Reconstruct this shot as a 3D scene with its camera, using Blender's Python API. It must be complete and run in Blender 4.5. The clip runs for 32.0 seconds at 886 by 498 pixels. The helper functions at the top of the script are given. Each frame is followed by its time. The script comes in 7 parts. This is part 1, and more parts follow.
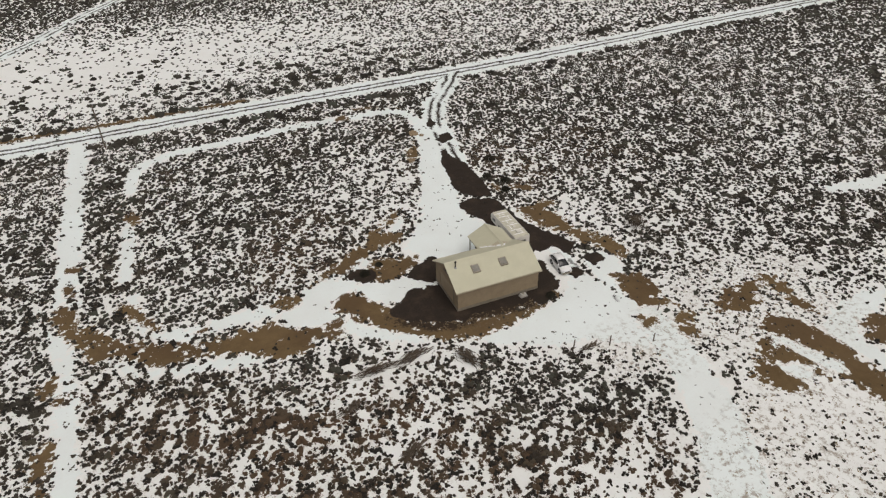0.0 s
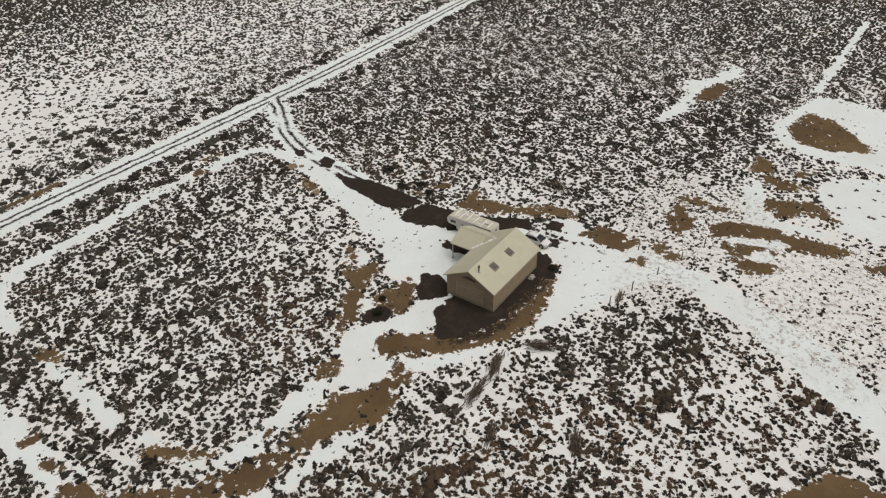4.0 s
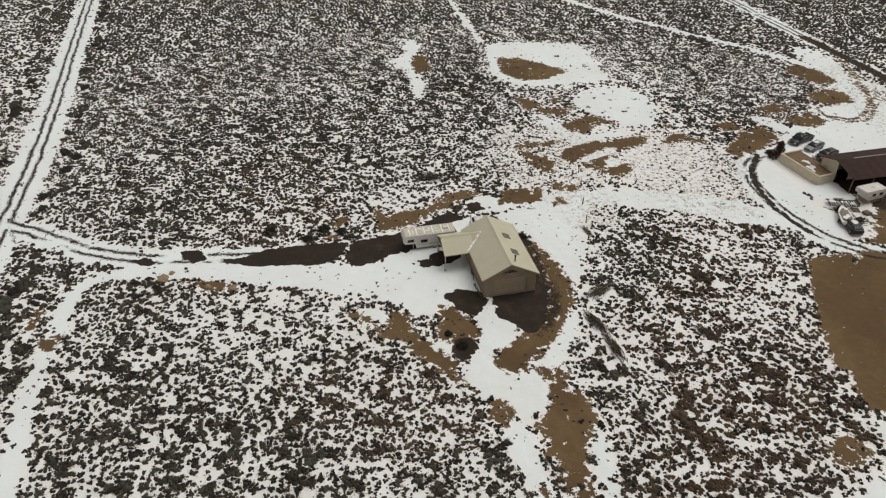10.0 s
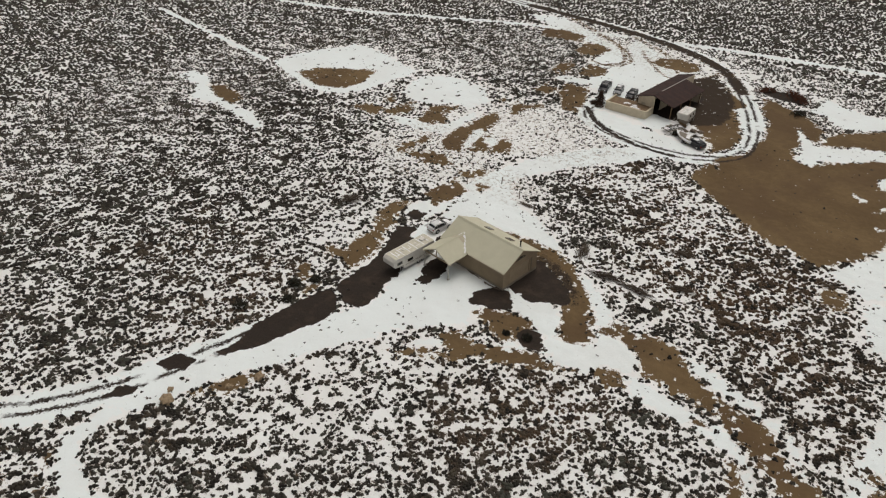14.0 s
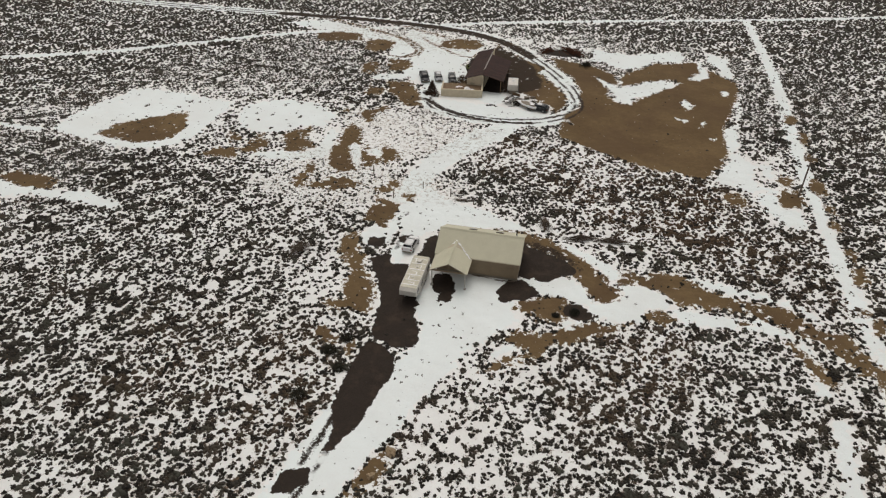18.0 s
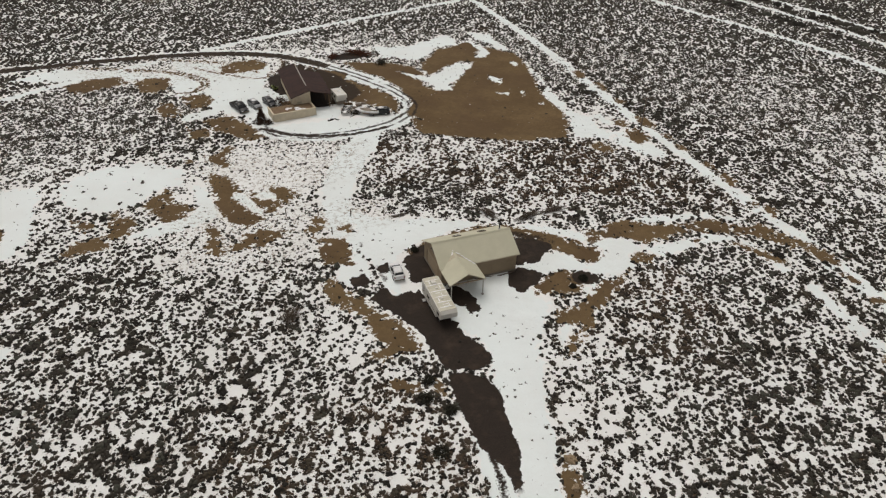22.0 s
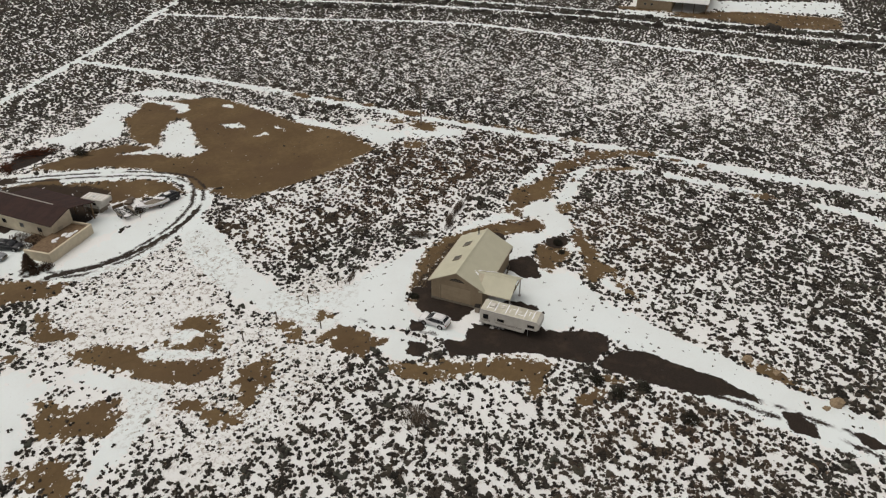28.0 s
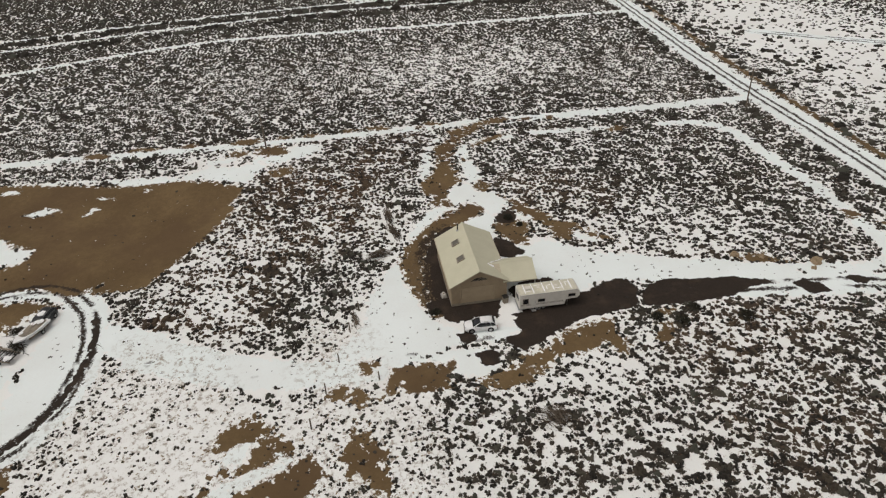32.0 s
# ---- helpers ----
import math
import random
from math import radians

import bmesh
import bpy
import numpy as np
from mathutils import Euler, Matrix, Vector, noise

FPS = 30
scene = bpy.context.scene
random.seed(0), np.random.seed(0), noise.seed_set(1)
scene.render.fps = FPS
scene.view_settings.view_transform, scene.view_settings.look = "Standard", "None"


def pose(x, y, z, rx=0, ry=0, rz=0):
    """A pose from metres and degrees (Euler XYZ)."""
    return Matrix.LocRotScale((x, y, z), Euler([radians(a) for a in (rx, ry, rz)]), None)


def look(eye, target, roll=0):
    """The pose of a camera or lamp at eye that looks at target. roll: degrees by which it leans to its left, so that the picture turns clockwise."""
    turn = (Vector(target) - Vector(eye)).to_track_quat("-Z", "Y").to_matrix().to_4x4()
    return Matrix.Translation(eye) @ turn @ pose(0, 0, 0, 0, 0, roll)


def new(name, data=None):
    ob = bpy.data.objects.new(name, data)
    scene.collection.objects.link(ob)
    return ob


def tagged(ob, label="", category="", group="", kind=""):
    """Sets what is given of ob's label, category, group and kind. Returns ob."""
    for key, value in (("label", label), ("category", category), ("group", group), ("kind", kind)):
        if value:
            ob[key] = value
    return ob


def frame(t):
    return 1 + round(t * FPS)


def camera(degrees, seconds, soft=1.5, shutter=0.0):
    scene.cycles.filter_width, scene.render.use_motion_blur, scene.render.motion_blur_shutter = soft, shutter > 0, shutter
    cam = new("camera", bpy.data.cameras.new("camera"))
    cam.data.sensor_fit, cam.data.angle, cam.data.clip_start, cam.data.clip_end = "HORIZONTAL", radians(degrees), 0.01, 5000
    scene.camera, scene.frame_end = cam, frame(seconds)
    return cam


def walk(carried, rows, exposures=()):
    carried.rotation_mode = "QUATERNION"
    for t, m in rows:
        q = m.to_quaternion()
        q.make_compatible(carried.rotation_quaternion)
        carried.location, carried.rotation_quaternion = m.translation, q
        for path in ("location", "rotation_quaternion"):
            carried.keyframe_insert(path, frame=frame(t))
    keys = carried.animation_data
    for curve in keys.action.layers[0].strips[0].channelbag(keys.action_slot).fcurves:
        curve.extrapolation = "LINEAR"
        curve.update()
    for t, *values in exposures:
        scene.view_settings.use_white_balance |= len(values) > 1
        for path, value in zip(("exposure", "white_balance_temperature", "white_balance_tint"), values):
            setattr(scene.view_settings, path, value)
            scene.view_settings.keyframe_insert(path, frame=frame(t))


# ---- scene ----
cam = camera(65.4, 32.0, soft=1.2)
PATH = [
    (0, (35.018, 68.366, 59.551), (34.387, 66.855, 58.402), -0.9),
    (1, (44.178, 63.042, 59.843), (43.353, 61.627, 58.695), -1.2),
    (2, (52.791, 56.77, 60.057), (51.783, 55.482, 58.906), -1.4),
    (3, (60.828, 49.524, 60.684), (59.651, 48.385, 59.537), -1.5),
    (3.5, (64.496, 45.425, 60.910), (63.244, 44.37, 59.761), -1.6),
    (5.5, (75.459, 22.879, 60.337), (73.959, 22.253, 59.171), -0.1),
    (6, (77.212, 17.557, 60.736), (75.674, 17.037, 59.570), -0.1),
    (7, (79.776, 7.278, 60.594), (78.177, 6.966, 59.435), -0.2),
    (8, (80.56, -3.613, 60.643), (78.932, -3.707, 59.484), -0.3),
    (9, (79.946, -14.79, 60.693), (78.321, -14.656, 59.535), -0.2),
    (10, (77.861, -25.697, 61.722), (76.273, -25.34, 60.558), -0.2),
    (11, (73.996, -36.591, 61.923), (72.479, -36.01, 60.757), 0.1),
    (12, (68.762, -46.825, 62.138), (67.344, -46.033, 60.971), 0.2),
    (13, (62.221, -56.257, 62.121), (60.927, -55.272, 60.959), 0.4),
    (14, (54.245, -64.753, 61.834), (53.099, -63.592, 60.676), 0.6),
    (14.5, (49.658, -68.483, 61.843), (48.599, -67.243, 60.685), 0.7),
    (16.5, (29.147, -80.278, 63.201), (28.481, -78.797, 62.035), 0.9),
    (17, (23.801, -82.342, 63.255), (23.238, -80.816, 62.090), 0.8),
    (18, (12.623, -84.893, 63.170), (12.274, -83.303, 62.007), 0.6),
    (19, (0.882, -86.078, 63.288), (0.761, -84.455, 62.126), 0.7),
    (20, (-11.28, -85.379, 63.522), (-11.151, -83.757, 62.359), 1.1),
    (21, (-23.545, -82.882, 63.640), (-23.177, -81.296, 62.479), 1.5),
    (22, (-34.872, -78.804, 63.071), (-34.283, -77.278, 61.920), 1.4),
    (23, (-45.391, -73.254, 62.825), (-44.597, -71.817, 61.683), 1.3),
    (24, (-55.07, -66.038, 62.606), (-54.08, -64.72, 61.474), 1.2),
    (25, (-63.254, -57.718, 61.529), (-62.087, -56.541, 60.410), 1.2),
    (25.5, (-66.871, -53.047, 61.128), (-65.622, -51.951, 60.015), 1.1),
    (27.5, (-76.687, -33.27, 58.598), (-75.178, -32.522, 57.519), 0.2),
    (28, (-78.275, -28.011, 58.345), (-76.719, -27.363, 57.268), -0.0),
    (29, (-80.605, -17.278, 57.867), (-78.974, -16.847, 56.792), -0.8),
    (30, (-81.279, -6.736, 56.581), (-79.606, -6.523, 55.507), -1.4),
    (31, (-80.786, 3.973, 56.105), (-79.102, 3.963, 55.027), -2.0),
    (32, (-78.749, 14.59, 56.885), (-77.088, 14.363, 55.794), -2.8),
]
SKY, SUN = 0.10, 0.8
EXPOSURES = [(0, -0.075, 6860, 11.5), (32, -0.075, 6860, 11.5)]
walk(cam, [(t, look(eye, target, roll)) for t, eye, target, roll in PATH], EXPOSURES)

# world: an even, overcast winter sky
world = bpy.data.worlds.new("world")
scene.world = world
world.use_nodes = True
wn, wl = world.node_tree.nodes, world.node_tree.links
sky = wn.new("ShaderNodeTexSky")
sky.sky_type, sky.sun_disc = "NISHITA", False
sky.sun_elevation, sky.sun_rotation = radians(58), radians(-12)
sky.dust_density, sky.ozone_density, sky.air_density = 4.0, 1.0, 1.0
cloud = wn.new("ShaderNodeHueSaturation")
cloud.inputs["Saturation"].default_value = 0.12
wl.new(sky.outputs["Color"], cloud.inputs["Color"])
wl.new(cloud.outputs["Color"], wn["Background"].inputs["Color"])
wn["Background"].inputs["Strength"].default_value = SKY
sun = new("sun", bpy.data.lights.new("sun", "SUN"))
sun.data.energy, sun.data.angle, sun.data.color = SUN, radians(40), (1.0, 0.97, 0.92)
sun.matrix_world = look((-5, 12, 75), (0, 0, 0))


# ---- materials ----
class Nodes:
    """A short way to write node materials."""

    def __init__(self, name, rough=0.8, metal=0.0, spec=0.3):
        self.mat = bpy.data.materials.new(name)
        self.mat.use_nodes = True
        self.tree = self.mat.node_tree
        self.bsdf = self.tree.nodes["Principled BSDF"]
        self.bsdf.inputs["Roughness"].default_value = rough
        self.bsdf.inputs["Metallic"].default_value = metal
        self.bsdf.inputs["Specular IOR Level"].default_value = spec

    def put(self, socket, value):
        if isinstance(value, bpy.types.NodeSocket):
            self.tree.links.new(value, socket)
        elif isinstance(value, tuple):
            socket.default_value = (*value, 1.0) if len(value) == 3 and len(socket.default_value) == 4 else value
        else:
            socket.default_value = value

    def math(self, op, a, b=0.0, clamp=False):
        n = self.tree.nodes.new("ShaderNodeMath")
        n.operation, n.use_clamp = op, clamp
        self.put(n.inputs[0], a)
        self.put(n.inputs[1], b)
        return n.outputs[0]

    def mix(self, fac, a, b):
        n = self.tree.nodes.new("ShaderNodeMix")
        n.data_type = "RGBA"
        self.put(n.inputs[0], fac)
        self.put(n.inputs[6], a)
        self.put(n.inputs[7], b)
        return n.outputs[2]

    def coords(self):
        return self.tree.nodes.new("ShaderNodeTexCoord").outputs["Object"]

    def noise(self, scale, detail=4.0, rough=0.6, stretch=None, vec=None):
        n = self.tree.nodes.new("ShaderNodeTexNoise")
        n.inputs["Scale"].default_value, n.inputs["Detail"].default_value, n.inputs["Roughness"].default_value = scale, detail, rough
        src = vec or self.coords()
        if stretch:
            m = self.tree.nodes.new("ShaderNodeMapping")
            m.inputs["Scale"].default_value = stretch
            self.tree.links.new(src, m.inputs["Vector"])
            src = m.outputs["Vector"]
        self.tree.links.new(src, n.inputs["Vector"])
        return n.outputs["Fac"]

    def step(self, value, low, high):
        n = self.tree.nodes.new("ShaderNodeMapRange")
        n.interpolation_type = "SMOOTHSTEP"
        self.put(n.inputs["Value"], value)
        n.inputs["From Min"].default_value, n.inputs["From Max"].default_value = low, high
        return n.outputs["Result"]

    def attr(self, name):
        n = self.tree.nodes.new("ShaderNodeAttribute")
        n.attribute_name = name
        return n.outputs["Fac"]

    def random(self, island=False):
        if island:
            return self.tree.nodes.new("ShaderNodeNewGeometry").outputs["Random Per Island"]
        return self.tree.nodes.new("ShaderNodeObjectInfo").outputs["Random"]

    def bump(self, height, strength=0.3, distance=0.02):
        n = self.tree.nodes.new("ShaderNodeBump")
        n.inputs["Strength"].default_value, n.inputs["Distance"].default_value = strength, distance
        self.put(n.inputs["Height"], height)
        self.tree.links.new(n.outputs["Normal"], self.bsdf.inputs["Normal"])

    def done(self, color, rough=None):
        self.put(self.bsdf.inputs["Base Color"], color)
        if rough is not None:
            self.put(self.bsdf.inputs["Roughness"], rough)
        return self.mat


def worn(name, a, b, scale=3.0, rough=0.7, metal=0.0, fine=40.0, bump=0.15, vary=0.0, stretch=None):
    """A paint, cloth or metal with two scales of wear between colours a and b."""
    n = Nodes(name, rough, metal)
    big, small = n.noise(scale, 5, 0.65, stretch), n.noise(fine, 3, 0.6)
    f = n.step(n.math("ADD", n.math("MULTIPLY", big, 0.7), n.math("MULTIPLY", small, 0.3)), 0.35, 0.65)
    if vary:
        f = n.math("ADD", f, n.math("MULTIPLY", n.math("SUBTRACT", n.random(), 0.5), vary), True)
    n.bump(small, bump, 0.01)
    return n.done(n.mix(f, a, b), n.math("ADD", n.math("MULTIPLY", big, 0.25), rough - 0.12))


def ground_material():
    n = Nodes("ground", 0.9, 0.0, 0.12)
    mid, fine, grit, broad = n.noise(1.25, 5, 0.62), n.noise(3.5, 4, 0.65), n.noise(22, 3, 0.7), n.noise(0.12, 3, 0.5)
    rag = n.math("ADD", n.math("MULTIPLY", n.math("SUBTRACT", mid, 0.5), 2.6), n.math("MULTIPLY", n.math("SUBTRACT", fine, 0.5), 2.4))
    lobe = n.math("ADD", n.math("MULTIPLY", n.math("SUBTRACT", mid, 0.5), 3.0), n.math("MULTIPLY", n.math("SUBTRACT", fine, 0.5), 0.9))
    # snow, with a little dust and grass in it
    snow = n.mix(n.step(n.math("ADD", broad, n.math("MULTIPLY", fine, 0.5)), 0.55, 1.0), (0.838, 0.850, 0.838), (0.79, 0.792, 0.775))
    specks = n.math("MULTIPLY", n.step(n.noise(1.3, 6, 0.75), 0.50, 0.64), 0.8)
    snow = n.mix(n.math("MULTIPLY", specks, n.attr("weedy")), snow, (0.27, 0.22, 0.165))
    # soil with litter under the brush
    litter = n.mix(n.step(grit, 0.35, 0.7), (0.040, 0.029, 0.021), (0.105, 0.074, 0.051))
    litter = n.mix(n.step(n.noise(0.16, 4, 0.6), 0.52, 0.66), litter, (0.16, 0.108, 0.068))
    litter = n.mix(n.math("MULTIPLY", n.attr("rust"), 0.6), litter, (0.150, 0.088, 0.052))
    soil = n.mix(n.step(n.math("ADD", n.math("ADD", n.math("MULTIPLY", mid, 0.28), n.math("MULTIPLY", broad, 0.42)), n.math("MULTIPLY", grit, 0.3)), 0.36, 0.66), (0.105, 0.069, 0.035), (0.174, 0.119, 0.061))
    soil = n.mix(n.math("MULTIPLY", n.step(n.noise(0.07, 4, 0.6), 0.45, 0.62), 0.6), soil, (0.100, 0.064, 0.036))
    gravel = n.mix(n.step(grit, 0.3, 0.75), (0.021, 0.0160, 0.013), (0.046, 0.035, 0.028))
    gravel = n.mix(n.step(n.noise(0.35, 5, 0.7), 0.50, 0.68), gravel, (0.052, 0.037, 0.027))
    soil = n.mix(n.step(n.math("ADD", n.attr("damp"), n.math("MULTIPLY", rag, 0.3)), 0.45, 0.7), soil, (0.043, 0.031, 0.022))
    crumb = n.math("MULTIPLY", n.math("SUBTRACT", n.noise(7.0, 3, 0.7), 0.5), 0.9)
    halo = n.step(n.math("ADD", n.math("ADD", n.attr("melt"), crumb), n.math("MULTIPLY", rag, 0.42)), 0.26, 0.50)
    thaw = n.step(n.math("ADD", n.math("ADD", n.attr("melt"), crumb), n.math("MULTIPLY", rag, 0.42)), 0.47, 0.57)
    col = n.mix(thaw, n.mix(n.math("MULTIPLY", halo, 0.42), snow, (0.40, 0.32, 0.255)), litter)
    dirt = n.step(n.math("ADD", n.attr("dirt"), n.math("MULTIPLY", lobe, 0.70)), 0.46, 0.58)
    col = n.mix(dirt, col, soil)
    clear = n.step(n.math("ADD", n.attr("snow"), n.math("MULTIPLY", lobe, 0.52)), 0.46, 0.58)
    fresh = n.mix(n.step(n.math("ADD", broad, n.math("MULTIPLY", fine, 0.5)), 0.55, 1.0), (0.800, 0.858, 0.856), (0.768, 0.808, 0.800))
    fresh = n.mix(n.math("MULTIPLY", specks, n.attr("weedy")), fresh, (0.27, 0.22, 0.165))
    col = n.mix(clear, col, fresh)
    # wet gravel, and the shade coloured into the ground under barn and carport
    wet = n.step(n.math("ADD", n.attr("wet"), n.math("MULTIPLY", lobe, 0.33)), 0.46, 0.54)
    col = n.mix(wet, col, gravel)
    # scuffs, prints and old tyre lines in the open snow
    scuff = n.math("MULTIPLY", n.step(n.noise(1.1, 6, 0.8, (1.0, 3.5, 1.0)), 0.63, 0.70), n.math("MULTIPLY", clear, 0.6))
    col = n.mix(n.math("MULTIPLY", scuff, n.math("SUBTRACT", 1.0, wet)), col, (0.30, 0.25, 0.19))
    # wheel ruts
    lane = n.math("ADD", n.attr("lane"), n.math("MULTIPLY", n.math("SUBTRACT", n.noise(0.25, 2), 0.5), 1.2))
    gap = n.math("ABSOLUTE", n.math("SUBTRACT", n.math("ABSOLUTE", lane), 0.85))
    rut = n.math("SUBTRACT", 1.0, n.step(n.math("ADD", gap, n.math("MULTIPLY", n.math("SUBTRACT", fine, 0.5), 1.7)), 0.14, 0.48))
    rut = n.math("MULTIPLY", rut, n.step(n.math("ADD", n.attr("rut"), n.math("MULTIPLY", n.math("SUBTRACT", n.noise(0.18, 3), 0.5), 1.6)), 0.45, 0.6))
    col = n.mix(rut, col, gravel)
    n.bump(n.math("ADD", n.math("MULTIPLY", mid, 1.0), n.math("MULTIPLY", grit, 0.25)), 0.5, 0.12)
    rough = n.math("SUBTRACT", 0.95, n.math("MULTIPLY", n.math("MAXIMUM", wet, rut), 0.1))
    return n.done(col, rough)


def brush_material(name, tones):
    n = Nodes(name, 0.95, 0.0, 0.1)
    r = n.random(True)
    c = n.mix(n.step(r, 0.30, 0.62), tones[0], tones[1])
    c = n.mix(n.step(r, 0.80, 0.92), c, tones[2])
    c = n.mix(n.step(n.noise(5.0, 3, 0.7), 0.35, 0.7), c, tones[3])
    n.bump(n.noise(14, 3, 0.7), 0.8, 0.08)
    return n.done(c)


def sage_material():
    """Sagebrush: dark brown to grey-green by bush, rusty where the patch is."""
    n = Nodes("brush", 0.95, 0.0, 0.1)
    tone, rust, leaf = n.attr("tone"), n.attr("rust"), n.noise(6.0, 3, 0.7)
    c = n.mix(n.step(tone, 0.15, 0.6), (0.024, 0.0215, 0.019), (0.056, 0.050, 0.041))
    c = n.mix(n.step(tone, 0.80, 0.90), c, (0.072, 0.073, 0.060))
    c = n.mix(n.math("MULTIPLY", rust, n.step(tone, 0.1, 0.7)), c, (0.112, 0.069, 0.042))
    c = n.mix(n.math("MULTIPLY", n.step(leaf, 0.42, 0.72), 0.5), c, (0.080, 0.076, 0.063))
    n.bump(n.noise(14, 3, 0.7), 0.8, 0.08)
    return n.done(c)


M = {
    "ground": ground_material(),
    "brush": sage_material(),
    "twig": brush_material("twig", ((0.026, 0.027, 0.021), (0.064, 0.062, 0.046), (0.094, 0.055, 0.037), (0.044, 0.038, 0.029))),
    "shrub": brush_material("shrub", ((0.030, 0.032, 0.024), (0.050, 0.050, 0.036), (0.060, 0.045, 0.03), (0.04, 0.036, 0.028))),
    "dead_wood": brush_material("dead_wood", ((0.06, 0.045, 0.034), (0.17, 0.14, 0.11), (0.24, 0.20, 0.165), (0.12, 0.095, 0.075))),
    "rust_brush": brush_material("rust_brush", ((0.05, 0.02, 0.013), (0.13, 0.052, 0.03), (0.07, 0.055, 0.042), (0.10, 0.042, 0.025))),
    "grass": worn("grass", (0.20, 0.155, 0.10), (0.32, 0.26, 0.175), 6, 0.95),
    "roof": worn("roof", (0.500, 0.482, 0.362), (0.548, 0.528, 0.402), 0.5, 0.6, fine=14, bump=0.04, vary=0.10),
    "siding": worn("siding", (0.265, 0.203, 0.134), (0.32, 0.25, 0.168), 0.8, 0.85, fine=25, bump=0.2),
    "trim": worn("trim", (0.42, 0.37, 0.275), (0.49, 0.435, 0.33), 2, 0.6),
    "door": worn("door", (0.32, 0.25, 0.168), (0.375, 0.295, 0.20), 1.2, 0.6, bump=0.06, vary=0.3),
    "dark_gap": worn("dark_gap", (0.012, 0.011, 0.010), (0.03, 0.027, 0.024), 3, 0.9),
    "steel": worn("steel", (0.30, 0.30, 0.30), (0.52, 0.52, 0.52), 3, 0.45, 0.7),
    "post": worn("post", (0.40, 0.385, 0.35), (0.52, 0.50, 0.46), 3, 0.6),
    "concrete": worn("concrete", (0.26, 0.24, 0.215), (0.38, 0.36, 0.33), 1.5, 0.9, bump=0.3),
    "snow": worn("snow", (0.78, 0.78, 0.78), (0.87, 0.87, 0.88), 2, 0.85, fine=12, bump=0.4),
    "fibreglass": worn("fibreglass", (0.60, 0.575, 0.52), (0.70, 0.675, 0.62), 0.9, 0.45, fine=9, bump=0.03),
    "trailer_roof": worn("trailer_roof", (0.47, 0.445, 0.355), (0.61, 0.585, 0.485), 1.3, 0.75, bump=0.1),
    "stripe": worn("stripe", (0.20, 0.17, 0.13), (0.28, 0.24, 0.19), 3, 0.5),
    "car_paint": worn("car_paint", (0.74, 0.74, 0.74), (0.80, 0.80, 0.80), 0.8, 0.28, bump=0.0),
    "black_paint": worn("black_paint", (0.012, 0.013, 0.015), (0.03, 0.03, 0.033), 1, 0.3, bump=0.0),
    "grey_paint": worn("grey_paint", (0.20, 0.21, 0.215), (0.28, 0.29, 0.30), 1, 0.35, bump=0.0),
    "tyre": worn("tyre", (0.012, 0.012, 0.012), (0.03, 0.03, 0.03), 6, 0.9),
    "lamp": worn("lamp", (0.55, 0.56, 0.58), (0.7, 0.7, 0.72), 6, 0.15),
    "red_lamp": worn("red_lamp", (0.25, 0.01, 0.01), (0.32, 0.02, 0.015), 6, 0.2),
    "barn_roof": worn("barn_roof", (0.026, 0.013, 0.011), (0.048, 0.024, 0.019), 0.8, 0.85, vary=0.4),
    "cream": worn("cream", (0.56, 0.49, 0.36), (0.66, 0.58, 0.44), 1.0, 0.85),
    "timber": worn("timber", (0.13, 0.085, 0.05), (0.24, 0.165, 0.10), 2.5, 0.9, stretch=(1, 1, 0.2), vary=0.4),
    "pole": worn("pole", (0.10, 0.078, 0.058), (0.19, 0.155, 0.12), 3, 0.9, stretch=(1, 1, 0.1)),
    "clod": worn("clod", (0.085, 0.058, 0.032), (0.19, 0.14, 0.085), 4, 0.95, bump=0.5),
    "rock": worn("rock", (0.21, 0.15, 0.09), (0.34, 0.26, 0.17), 3, 0.95, bump=0.6),
    "dry_needle": worn("dry_needle", (0.030, 0.018, 0.012), (0.075, 0.044, 0.028), 5, 0.95),
    "white_metal": worn("white_metal", (0.60, 0.61, 0.60), (0.70, 0.71, 0.70), 0.6, 0.5, bump=0.03, vary=0.3),
}


def glass_material(name, tint):
    n = Nodes(name, 0.08, 0.0, 0.6)
    return n.done(n.mix(n.step(n.noise(1.5, 2), 0.3, 0.7), tint, tuple(1.6 * v for v in tint)))


M["glass"] = glass_material("glass", (0.012, 0.013, 0.015))
M["skylight"] = glass_material("skylight", (0.10, 0.092, 0.075))


# ---- mesh helpers ----
def part(name, bm, material, parent=None, label=""):
    """Links a bmesh as one mesh object under a thing or a part."""
    me = bpy.data.meshes.new(name)
    bm.normal_update()
    bm.to_mesh(me)
    bm.free()
    me.materials.append(M[material])
    ob = new(name, me)
    ob.parent = parent
    return tagged(ob, label)


def thing(name, x, y, z, turn, label, category, group="", kind=""):
    ob = new(name)
    ob.matrix_world = pose(x, y, z, 0, 0, turn)
    ob.empty_display_size = 0.2
    return tagged(ob, label, category, group, kind)


def box(x0, x1, y0, y1, z0, z1, bevel=0.0, bm=None):
    bm = bm or bmesh.new()
    m = Matrix.LocRotScale(((x0 + x1) / 2, (y0 + y1) / 2, (z0 + z1) / 2), None, (abs(x1 - x0), abs(y1 - y0), abs(z1 - z0)))
    made = bmesh.ops.create_cube(bm, size=1.0, matrix=m)
    if bevel:
        edges = {e for v in made["verts"] for e in v.link_edges}
        bmesh.ops.bevel(bm, geom=list(edges), offset=bevel, segments=2, affect="EDGES", profile=0.5)
    return bm


